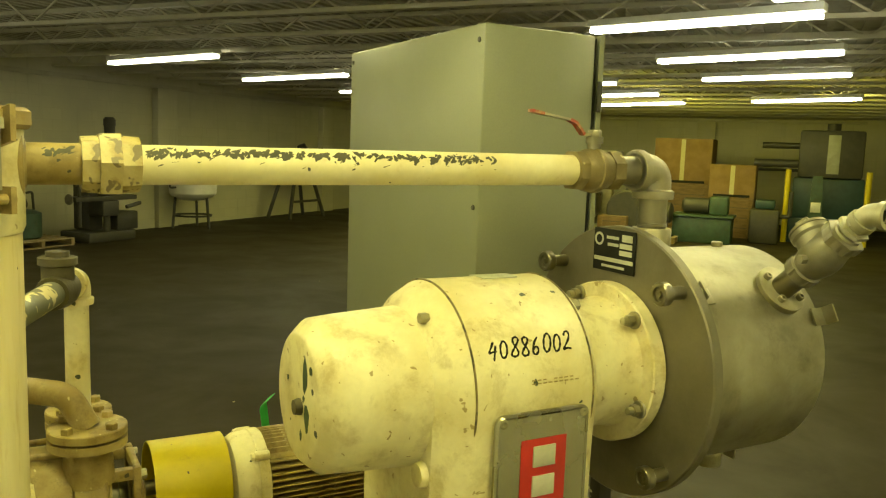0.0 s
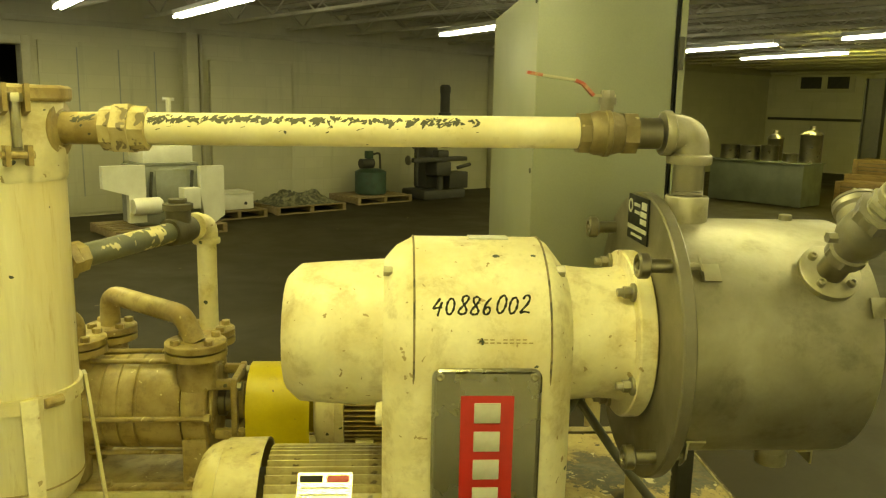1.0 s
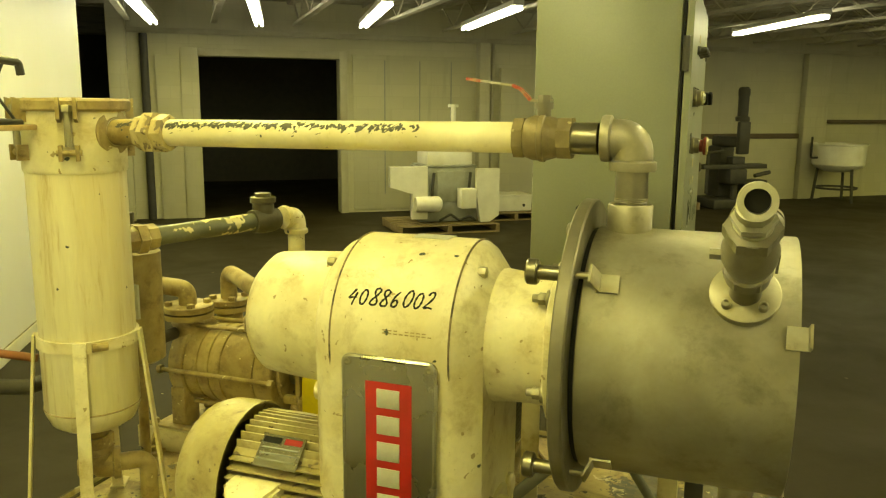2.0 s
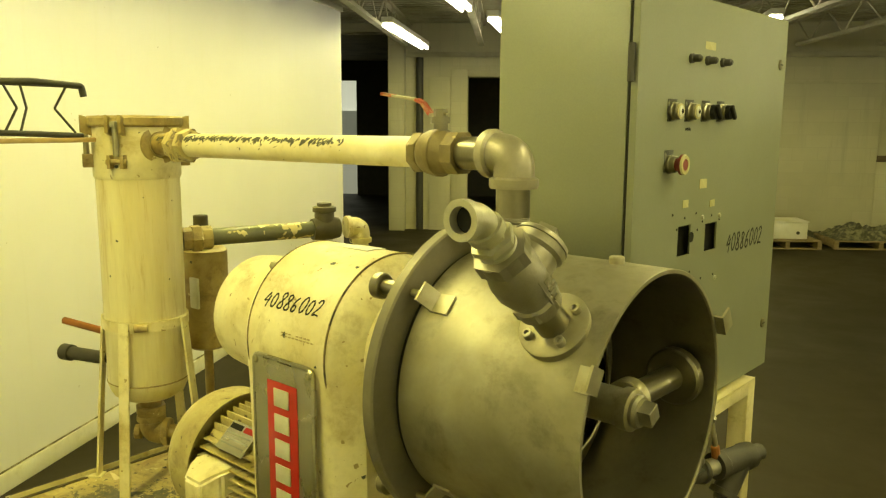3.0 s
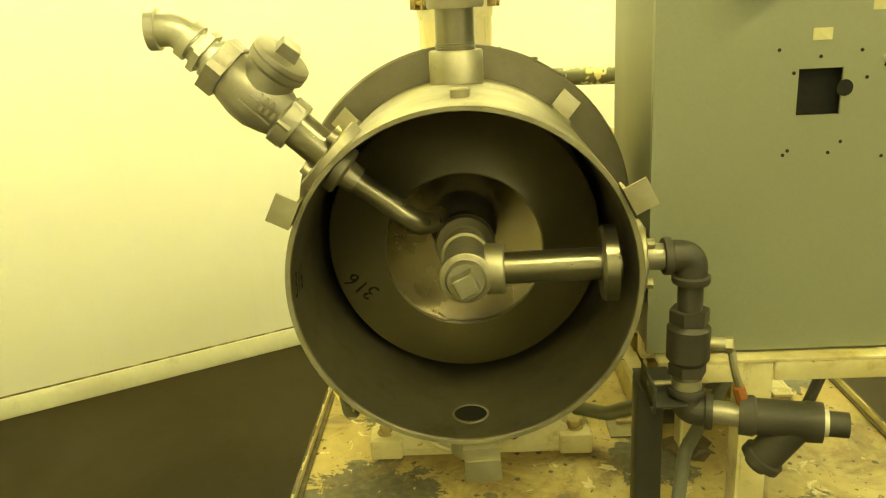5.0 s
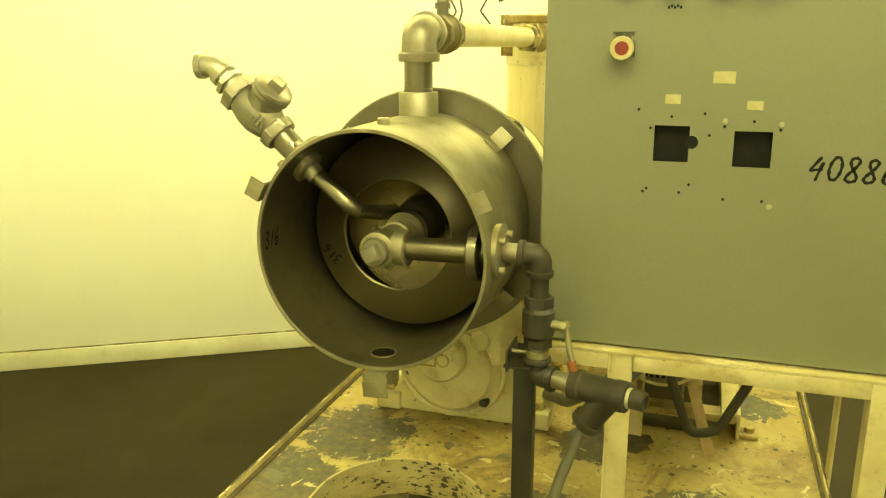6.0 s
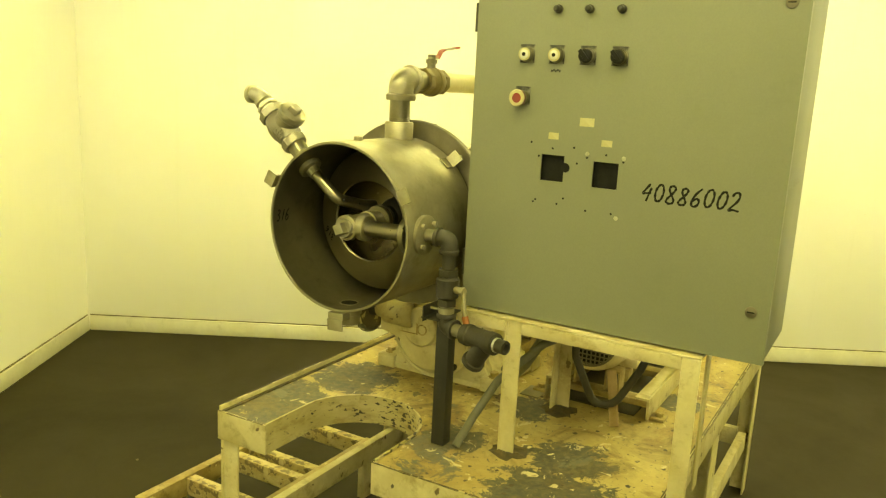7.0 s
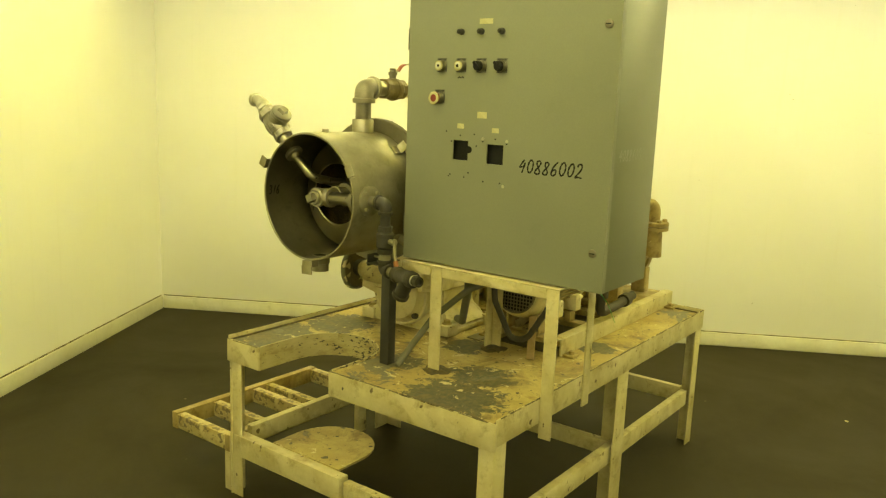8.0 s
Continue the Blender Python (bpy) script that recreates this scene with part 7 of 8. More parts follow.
def water_line():
    """Black iron line on the drum's far side: elbow, ball valve, elbow and strainer, on a black post."""
    top = thing("black_pipe_line", (1.53, 1.47, 1.0), "black iron pipe with ball valve and Y strainer beside the drum", "pipe")
    x, y = 1.530, 1.440
    f = Vector((x, YA + 0.2240, ZA + 0.004))
    bm = B()
    lathe(bm, [(-0.006, 0), (-0.006, 0.050), (0.006, 0.051), (0.008, 0.048), (0.008, 0.0)], f, (0, 1, 0), 32)
    part("port_flange", bm, STEEL, top)
    for k in range(4):
        a = radians(45 + 90 * k)
        part("socket_screw", rod(B(), f + Vector((math.cos(a) * 0.038, 0.0075, math.sin(a) * 0.038)), f + Vector((math.cos(a) * 0.038, 0.019, math.sin(a) * 0.038)), 0.007, 10), STEEL, top)
    part("nipple", rod(B(), f + Vector((0, 0.007, 0)), (x, y - 0.03, f.z), 0.0175, 20), CAST_SS, top)
    part("elbow", elbow90(B(), (x, y, f.z), (0, -1, 0), (0, 0, -1), 0.021, 0.038), BLACK_IRON, top)
    part("nipple", rod(B(), (x, y, f.z - 0.034), (x, y, 1.129), 0.0168, 20), BLACK_IRON, top)
    bm = B()
    lathe(bm, [(1.041, 0.016), (1.041, 0.026), (1.057, 0.026), (1.059, 0.022)], (x, y, 0), (0, 0, 1), 6)
    lathe(bm, [(1.057, 0.022), (1.065, 0.029), (1.109, 0.029), (1.117, 0.022)], (x, y, 0), (0, 0, 1), 24)
    lathe(bm, [(1.115, 0.022), (1.117, 0.027), (1.135, 0.027), (1.135, 0.016)], (x, y, 0), (0, 0, 1), 6)
    valve = part("ball_valve", bm, BLACK_IRON, top, "dark ball valve")
    bm = B()
    rod(bm, (x, y, 1.087), (x + 0.012, y + 0.048, 1.087), 0.009, 12)
    hexnut(bm, (x + 0.0115, y + 0.046, 1.087), (0.25, 1, 0), 0.012, 0.010)
    part("stem", bm, STEEL, valve)
    bm = B()
    sweep(bm, [(x + 0.012, y + 0.052, 1.089), (x + 0.018, y + 0.060, 1.045), (x + 0.02, y + 0.075, 1.001)], 0.0055, 8, 0.01)
    lever = part("lever", bm, STEEL, valve)
    part("sleeve", rod(B(), (x + 0.019, y + 0.064, 1.028), (x + 0.021, y + 0.083, 0.966), 0.0085, 10), RUST_RED, lever, "orange lever sleeve")
    part("nipple", rod(B(), (x, y, 1.043), (x, y, 1.014), 0.0168, 20), CAST_SS, top)
    z2 = 0.985
    part("elbow", elbow90(B(), (x, y, z2), (0, 0, 1), (0.28, 0.96, 0), 0.021, 0.036), BLACK_IRON, top)
    d = Vector((0.28, 0.96, 0.0)).normalized()
    s0 = Vector((x, y, z2)) + d * 0.034
    part("nipple", rod(B(), s0, s0 + d * 0.045, 0.0168, 20), CAST_SS, top)
    bm = B()
    lathe(bm, [(0.036, 0.016), (0.036, 0.027), (0.054, 0.028), (0.058, 0.025), (0.116, 0.026), (0.120, 0.028), (0.140, 0.027), (0.140, 0.0)], s0, d, 28)
    st = part("y_strainer", bm, BLACK_IRON, top, "black cast Y strainer")
    leg = (d * -0.55 + Vector((0, 0, -0.82))).normalized()
    lathe(bm := B(), [(0.0, 0.024), (0.070, 0.024), (0.071, 0.029), (0.082, 0.029), (0.083, 0.018), (0.092, 0.016), (0.092, 0.0)], s0 + d * 0.112, leg, 24)
    part("strainer_leg", bm, BLACK_IRON, st)
    bm = B()
    lathe(bm, [(0.138, 0.0), (0.138, 0.017), (0.172, 0.017), (0.173, 0.012), (0.160, 0.011), (0.160, 0.0)], s0, d, 24)
    part("open_nipple", bm, BLACK_IRON, top, "short dark open nipple")
    part("tape_ring", lathe(B(), [(0.141, 0.0168), (0.141, 0.0180), (0.147, 0.0180), (0.147, 0.0168)], s0, d, 24), LABEL_W, top, "white thread tape")


def black_post():
    top = thing("black_post", (1.460, 1.404, DECKZ), "black square steel post on the deck carrying the pipe bracket", "post")
    part("post", box(B(), 1.441, 1.480, 1.384, 1.423, DECKZ + 0.0005, 1.003, 0.003), BLACK_PAINT, top)
    bm = B()
    box(bm, 1.481, 1.561, 1.388, 1.392, 0.996, 1.036, 0.001)
    box(bm, 1.441, 1.561, 1.384, 1.435, 1.0035, 1.0075, 0.001)
    part("bracket", bm, BLACK_PAINT, top)
    bm = B()
    lathe(bm, [(1.017, 0.0172), (1.017, 0.0205), (1.035, 0.0205), (1.035, 0.0172)], (1.530, 1.440, 0), (0, 0, 1), 24)
    rod(bm, (1.526, 1.387, 1.025), (1.526, 1.423, 1.025), 0.004, 8)
    part("clamp", bm, STEEL, top)


def conduits():
    bm = B()
    sweep(bm, [(1.462, 1.452, DECKZ + 0.004), (1.40, 1.468, 0.70), (1.326, 1.500, 0.79), (1.25, 1.595, 0.896), (1.20, 1.66, 0.93), (1.15, 1.70, 1.00)], 0.0115, 12, 0.06)
    solo("flexible_conduit", bm, RUBBER, "grey flexible conduit rising from the deck to the cabinet", "conduit")
    bm = B()
    sweep(bm, [(1.26, 1.60, 1.0), (1.235, 1.585, 0.90), (1.12, 1.490, 0.775), (1.03, 1.42, 0.70), (0.98, 1.36, 0.69)], 0.015, 12, 0.06)
    solo("flexible_conduit", bm, RUBBER, "dark grey flexible conduit running down behind the drive", "conduit")
    bm = B()
    sweep(bm, [(1.20, 1.665, CZ0 - 0.003), (1.19, 1.670, 0.86), (1.14, 1.715, 0.715), (1.13, 1.775, 0.725), (1.10, 1.830, 0.83), (1.08, 1.865, 0.93), (1.08, 1.87, CZ0 - 0.003)], 0.011, 12, 0.05)
    solo("flexible_conduit", bm, BLACK_IRON, "black cable hanging in a loop under the cabinet", "conduit")
    bm = B()
    head, foot = Vector((0.985, 1.715, 0.7665)), Vector((1.075, 1.765, DECKZ + 0.003))
    down = (foot - head).normalized()
    wide = down.cross(Vector((1, 0.4, 0))).normalized() * 0.013
    slab(bm, [head - wide, head + wide, head + wide + Vector((0.006, 0, 0.004)), head - wide + Vector((0.006, 0, 0.004))], down, (foot - head).length)
    solo("wood_strip", bm, WOOD, "short pale wooden strip leaning on the pump motor", "strip")
    bm = B()
    line = rounded([(0.722, 1.770, 1.005), (0.705, 1.790, 0.985), (0.725, 1.815, 0.880), (0.640, 1.852, 0.780), (0.560, 1.850, 0.690)], 0.03)
    side, thick = Vector((0.009, 0.001, 0.008)), Vector((0, 0.002, 0))
    rows = [[bm.verts.new(p + q) for q in (-side, side, side + thick, thick - side)] for p in line]
    for p, q in zip(rows, rows[1:]):
        for k in range(4):
            bm.faces.new((p[k], p[(k + 1) % 4], q[(k + 1) % 4], q[k]))
    bm.faces.new(rows[0])
    bm.faces.new(rows[-1])
    solo("green_strap", bm, GREEN_WIRE, "bright green strap hanging by the pump motor", "strap")
    bm = B()
    sweep(bm, [(0.64, 1.822, 0.83), (0.64, 1.822, 0.735), (0.50, 1.822, 0.738), (0.33, 1.822, 0.755)], 0.019, 14, 0.03)
    lathe(bm, [(0, 0.018), (0, 0.028), (0.03, 0.028), (0.03, 0.018)], (0.64, 1.822, 0.83), (0, 0, -1), 16)
    lathe(bm, [(0, 0.018), (0, 0.028), (0.035, 0.028), (0.035, 0.018)], (0.42, 1.822, 0.746), (-1, 0, 0.1), 16)
    solo("drain_pipe", bm, BLACK_IRON, "dark drain pipe along the pump skid", "pipe")
    bm = B()
    sweep(bm, [(-0.175, 1.005, 0.980), (-0.04, 1.05, 0.980), (-0.03, 1.25, 0.980), (-0.015, 1.55, 0.980)], 0.0185, 16, 0.03, 0.012)
    lathe(bm, [(0, 0.018), (0, 0.0235), (0.032, 0.0235), (0.033, 0.018)], (-0.177, 1.004, 0.980), (0.95, 0.31, 0), 20)
    solo("black_nipple_pipe", bm, BLACK_IRON, "short black pipe stub behind the strainer tank", "pipe")
    bm = B()
    rod(bm, (-0.225, 1.03, 1.060), (-0.07, 1.11, 1.030), 0.0105, 12)
    solo("lever_handle", bm, RUST_RED, "orange coated lever on the pipe stub", "lever")
    # paper tag wired to the handwheel
    bm = B()
    face = Vector((0.40, -0.917, 0.0))
    run = Vector((0.917, 0.40, 0.0))
    hole = Vector((1.088, 0.866, 0.912))
    slab(bm, [hole + run * a + Vector((0, 0, b)) for a, b in ((-0.008, 0.0), (0.008, 0.0), (0.021, -0.016), (0.021, -0.118), (-0.021, -0.118), (-0.021, -0.016))], face, 0.0010)
    tag = thing("hang_tag", (1.090, 0.880, 0.859), "yellow card tag wired to the handwheel", "tag")
    part("card", bm, surface("yellow_card", (0.78, 0.64, 0.03), (0.72, 0.58, 0.03), 0.6, big=20, fine=100, bumps=0.02), tag)
    part("wire", sweep(B(), [(1.088, 0.865, 0.906), (1.094, 0.872, 0.924), (1.090, 0.876, 0.939), (1.078, 0.877, 0.939)], 0.0012, 6, 0.005), STEEL, tag)


skid_table()
outrigger()
drive_unit()
drive_motor()
drum()
fittings()
check_valve()
suction_pipe()
strainer_tank()
rack_on_tank()
standing_pot()
return_pipe()
vacuum_pump()
coupling_guard()
pump_motor = fan_motor("pump_motor", 1.003, 0.577, 1.64, 0.864, 0.109, "cream finned pump motor behind the yellow guard", fin_mat=CREAM_DIRTY)
bm = B()
lathe(bm, [(1.0085, 0.086), (1.0085, 0.093), (1.0115, 0.091), (1.0115, 0.086), (1.0085, 0.086)], (0, 1.64, 0.864), (1, 0, 0), 40)
for k in range(-6, 7):
    h = math.sqrt(0.0865 ** 2 - (0.0135 * k) ** 2)
    box(bm, 1.0086, 1.0102, 1.64 + 0.0135 * k - 0.002, 1.64 + 0.0135 * k + 0.002, 0.864 - h, 0.864 + h, 0)
    box(bm, 1.0103, 1.0116, 1.64 - h, 1.64 + h, 0.864 + 0.0135 * k - 0.002, 0.864 + 0.0135 * k + 0.002, 0)
part("grille", bm, STEEL_DARK, pump_motor, "fine wire fan grille")
part("fan_opening", lathe(B(), [(1.0038, 0), (1.0038, 0.086), (1.0070, 0.086), (1.0070, 0)], (0, 1.64, 0.864), (1, 0, 0), 40), DARK, pump_motor, "dark fan opening")
pump_base()
cabinet()
cabinet_stand()
water_line()
black_post()
conduits()


def shims():
    for x0, x1, y0, y1 in ((0.712, 0.818, 0.820, 0.866), (0.925, 1.012, 1.432, 1.495)):
        solo("steel_shim", box(B(), x0, x1, y0, y1, DECKZ + 0.0005, DECKZ + 0.0045, 0.001), STEEL_DARK, "thin grey steel plate lying loose on the deck", "plate", "loose plates")


shims()


# ---- things about the hall, in the hall's axes ----
def pallet(u, v, w=1.1, d=0.9, label="worn wooden pallet on the floor"):
    top = thing("pallet", (u, v, 0), label, "pallet", "pallets")
    n = 6
    for k in range(n):
        y = v - d / 2 + (d - 0.09) * k / (n - 1)
        part("board", box(B(), u - w / 2, u + w / 2, y, y + 0.09, 0.11, 0.128, 0.002), PALLET, top)
    for k in range(3):
        x = u - w / 2 + (w - 0.06) * k / 2
        part("runner", box(B(), x, x + 0.06, v - d / 2, v + d / 2, 0.018, 0.109, 0.002), PALLET, top)
    for y in (v - d / 2, v + d / 2 - 0.09):
        part("bottom_board", box(B(), u - w / 2, u + w / 2, y, y + 0.09, 0.0, 0.0175, 0.002), PALLET, top)
    return in_hall(top)


def white_machine():
    z, v = 0.13, 11.55
    top = thing("packing_machine", (4.85, v, z), "white and grey machine with side panels on a pallet", "machine")
    part("left_panel", slab(B(), [(4.02, v - 0.35, 0.94), (4.56, v - 0.35, 0.94), (4.56, v - 0.35, 0.2), (4.34, v - 0.35, 0.2), (4.34, v - 0.35, 0.56), (4.02, v - 0.35, 0.66)], (0, 1, 0), 0.10), MACHINE_WHITE, top)
    part("right_panel", slab(B(), [(5.30, v - 0.35, 0.90), (5.64, v - 0.35, 0.90), (5.64, v - 0.35, 0.22), (5.50, v - 0.35, z), (5.36, v - 0.35, z), (5.30, v - 0.35, 0.5)], (0, 1, 0), 0.10), MACHINE_WHITE, top)
    part("body", box(B(), 4.5, 5.36, v - 0.20, v + 0.40, z, 0.92, 0.02), MACHINE_GREY, top)
    part("hood", box(B(), 4.60, 5.28, v - 0.18, v + 0.36, 0.9455, 1.17, 0.02), MACHINE_WHITE, top)
    part("door", box(B(), 4.74, 5.16, v - 0.222, v - 0.2005, 0.42, 0.86, 0.006), MACHINE_GREY, top)
    part("post", rod(B(), (5.04, v, 1.171), (5.04, v, 1.76), 0.035, 14), MACHINE_WHITE, top)
    part("post_cap", rod(B(), (5.04, v, 1.761), (5.04, v, 1.80), 0.075, 16), MACHINE_WHITE, top)
    part("motor", lathe(B(), [(0, 0), (0, 0.10), (0.06, 0.11), (0.34, 0.11), (0.38, 0.07), (0.38, 0)], (4.36, v - 0.42, 0.42), (1, 0, 0), 24), MACHINE_WHITE, top)
    for x in (4.66, 5.21):
        part("door_pipe", sweep(B(), [(x, v - 0.23, 0.40), (x, v - 0.25, 0.62), (x + 0.03, v - 0.23, 0.84)], 0.022, 8, 0.06), IRON_OR_SHADE, top)
    part("cable", sweep(B(), [(4.75, v - 0.30, 0.16), (4.9, v - 0.36, 0.26), (5.05, v - 0.3, 0.16), (5.2, v - 0.34, 0.22), (5.3, v - 0.3, 0.15)], 0.018, 8, 0.05), IRON_OR_SHADE, top)
    part("hood_rim", box(B(), 4.54, 5.34, v - 0.21, v + 0.40, 0.9205, 0.945, 0.004), MACHINE_GREY, top)
    part("control_box", box(B(), 5.04, 5.27, v - 0.42, v - 0.2225, 0.34, 0.62, 0.01), MACHINE_WHITE, top)
    in_hall(top)
    pallet(4.85, v, 1.5, 1.0)


def box_on_pallet():
    top = thing("flat_case", (6.28, 12.45, 0.13), "low white metal case lying on a pallet", "case")
    part("shell", box(B(), 5.96, 6.60, 12.2, 12.7, 0.13, 0.37, 0.015), MACHINE_WHITE, top)
    part("lid_edge", box(B(), 5.95, 6.61, 12.19, 12.71, 0.371, 0.39, 0.005), MACHINE_WHITE, top)
    part("knob", rod(B(), (6.46, 12.188, 0.22), (6.46, 12.199, 0.22), 0.025, 12), IRON_OR_SHADE, top)
    in_hall(top)
    pallet(6.28, 12.45, 0.95, 0.8)


def heap(u, v, w, d, z, h, seed, name, label, mat):
    """A crumpled sheet lying over things on a pallet."""
    rng, bm, n, m = random.Random(seed), B(), 26, 14
    rows = []
    for i in range(n + 1):
        row = []
        for j in range(m + 1):
            a, b = i / n, j / m
            e = min(1, 5 * min(a, 1 - a)) * min(1, 4 * min(b, 1 - b))
            q = noise.noise(Vector((a * 5 + seed, b * 4, 0.3))) * 0.5 + noise.noise(Vector((a * 16, b * 13 + seed, 1.3))) * 0.6
            row.append(bm.verts.new((u + (a - 0.5) * w, v + (b - 0.5) * d, z + max(0.004, e * h * (0.62 + q)))))
        rows.append(row)
    for i in range(n):
        for j in range(m):
            bm.faces.new((rows[i][j], rows[i + 1][j], rows[i + 1][j + 1], rows[i][j + 1]))
    low = [bm.verts.new((u + sx * w / 2, v + sy * d / 2, z)) for sx, sy in ((-1, -1), (1, -1), (1, 1), (-1, 1))]
    bm.faces.new(low)
    in_hall(solo(name, bm, mat, label, "tarpaulin"))


def compressor():
    u, v = 9.36, 12.95
    top = thing("compressor_tank", (u, v, 0.13), "dark green tank with a small compressor on a pallet", "compressor")
    part("tank", lathe(B(), [(0.13, 0), (0.13, 0.26), (0.16, 0.29), (0.54, 0.29), (0.585, 0.20), (0.59, 0)], (u, v, 0), (0, 0, 1), 28), MACHINE_GREEN, top)
    part("motor", lathe(B(), [(0, 0), (0, 0.09), (0.26, 0.09), (0.26, 0)], (u - 0.22, v, 0.69), (1, 0, 0), 18), IRON_OR_SHADE, top)
    part("cylinder_head", box(B(), u - 0.10, u + 0.02, v - 0.06, v + 0.06, 0.78, 0.92, 0.01), MACHINE_GREEN, top)
    part("pipe", sweep(B(), [(u + 0.04, v, 0.85), (u + 0.20, v, 0.88), (u + 0.22, v, 0.58)], 0.02, 8, 0.05), IRON_OR_SHADE, top)
    in_hall(top)
    pallet(u, v, 1.2, 0.95)


def milling_machine():
    u, v = 10.62, 12.75
    top = thing("milling_machine", (u, v, 0), "dark iron milling machine against the block wall", "machine")
    part("base", box(B(), u - 0.42, u + 0.62, v - 0.35, v + 0.35, 0.0, 0.18, 0.03), IRON_OR_SHADE, top)
    part("column", box(B(), u - 0.14, u + 0.16, v - 0.05, v + 0.35, 0.181, 1.10, 0.04), IRON_OR_SHADE, top)
    part("knee", box(B(), u - 0.18, u + 0.18, v - 0.42, v - 0.051, 0.45, 0.72, 0.03), IRON_OR_SHADE, top)
    part("work_table", box(B(), u - 0.72, u + 0.60, v - 0.40, v - 0.16, 0.722, 0.80, 0.01), IRON_OR_SHADE, top)
    part("vice", box(B(), u - 0.12, u + 0.14, v - 0.38, v - 0.20, 0.801, 0.93, 0.015), IRON_OR_SHADE, top)
    part("feed_post", rod(B(), (u - 0.62, v - 0.36, 0.30), (u - 0.62, v - 0.36, 1.02), 0.03, 10), IRON_OR_SHADE, top)
    part("feed_arm", rod(B(), (u - 0.72, v - 0.36, 1.0), (u - 0.30, v - 0.36, 1.04), 0.025, 10), IRON_OR_SHADE, top)
    part("knee_screw", rod(B(), (u, v - 0.30, 0.181), (u, v - 0.30, 0.449), 0.06, 12), IRON_OR_SHADE, top)
    part("hand_crank", rod(B(), (u + 0.30, v - 0.45, 0.60), (u + 0.62, v - 0.45, 0.66), 0.035, 10), IRON_OR_SHADE, top)
    part("ram", box(B(), u - 0.10, u + 0.12, v - 0.40, v + 0.30, 1.101, 1.28, 0.03), IRON_OR_SHADE, top)
    part("head", box(B(), u - 0.11, u + 0.12, v - 0.50, v - 0.401, 0.98, 1.55, 0.03), IRON_OR_SHADE, top)
    part("motor", lathe(B(), [(1.551, 0), (1.551, 0.12), (1.62, 0.12), (1.64, 0.09), (1.98, 0.09), (2.0, 0.10), (2.10, 0.10), (2.14, 0.07), (2.14, 0)], (u, v - 0.40, 0), (0, 0, 1), 20), IRON_OR_SHADE, top)
    part("side_box", box(B(), u + 0.24, u + 0.72, v - 0.30, v + 0.05, 0.181, 0.50, 0.02), IRON_OR_SHADE, top)
    part("crank", lathe(B(), [(0, 0.02), (0.02, 0.09), (0.04, 0.09), (0.04, 0.02)], (u - 0.73, v - 0.28, 0.76), (-1, 0, 0), 18), STEEL_DARK, top)
    in_hall(top)


def kettle(u, v):
    top = thing("mixing_kettle", (u, v, 0), "white round kettle on dark legs by the wall", "kettle")
    part("bowl", lathe(B(), [(0.56, 0.0), (0.58, 0.22), (0.66, 0.42), (0.72, 0.47), (1.08, 0.49), (1.10, 0.51), (1.12, 0.51), (1.12, 0.46), (0.80, 0.44), (0.70, 0)], (u, v, 0), (0, 0, 1), 32), MACHINE_WHITE, top)
    for k in range(3):
        a = radians(30 + 120 * k)
        x, y = u + 0.36 * math.cos(a), v + 0.36 * math.sin(a)
        part("leg", rod(B(), (x * 1.0, y, 0.66), (u + 0.42 * math.cos(a), v + 0.42 * math.sin(a), 0.0), 0.028, 10), IRON_OR_SHADE, top)
    part("ring", lathe(B(), [(0.24, 0.38), (0.28, 0.39), (0.28, 0.36), (0.24, 0.36), (0.24, 0.38)], (u, v, 0), (0, 0, 1), 24), IRON_OR_SHADE, top)
    part("crank_arm", sweep(B(), [(u - 0.50, v, 0.85), (u - 0.66, v, 0.85), (u - 0.66, v, 1.25)], 0.02, 8, 0.04), IRON_OR_SHADE, top)
    in_hall(top)


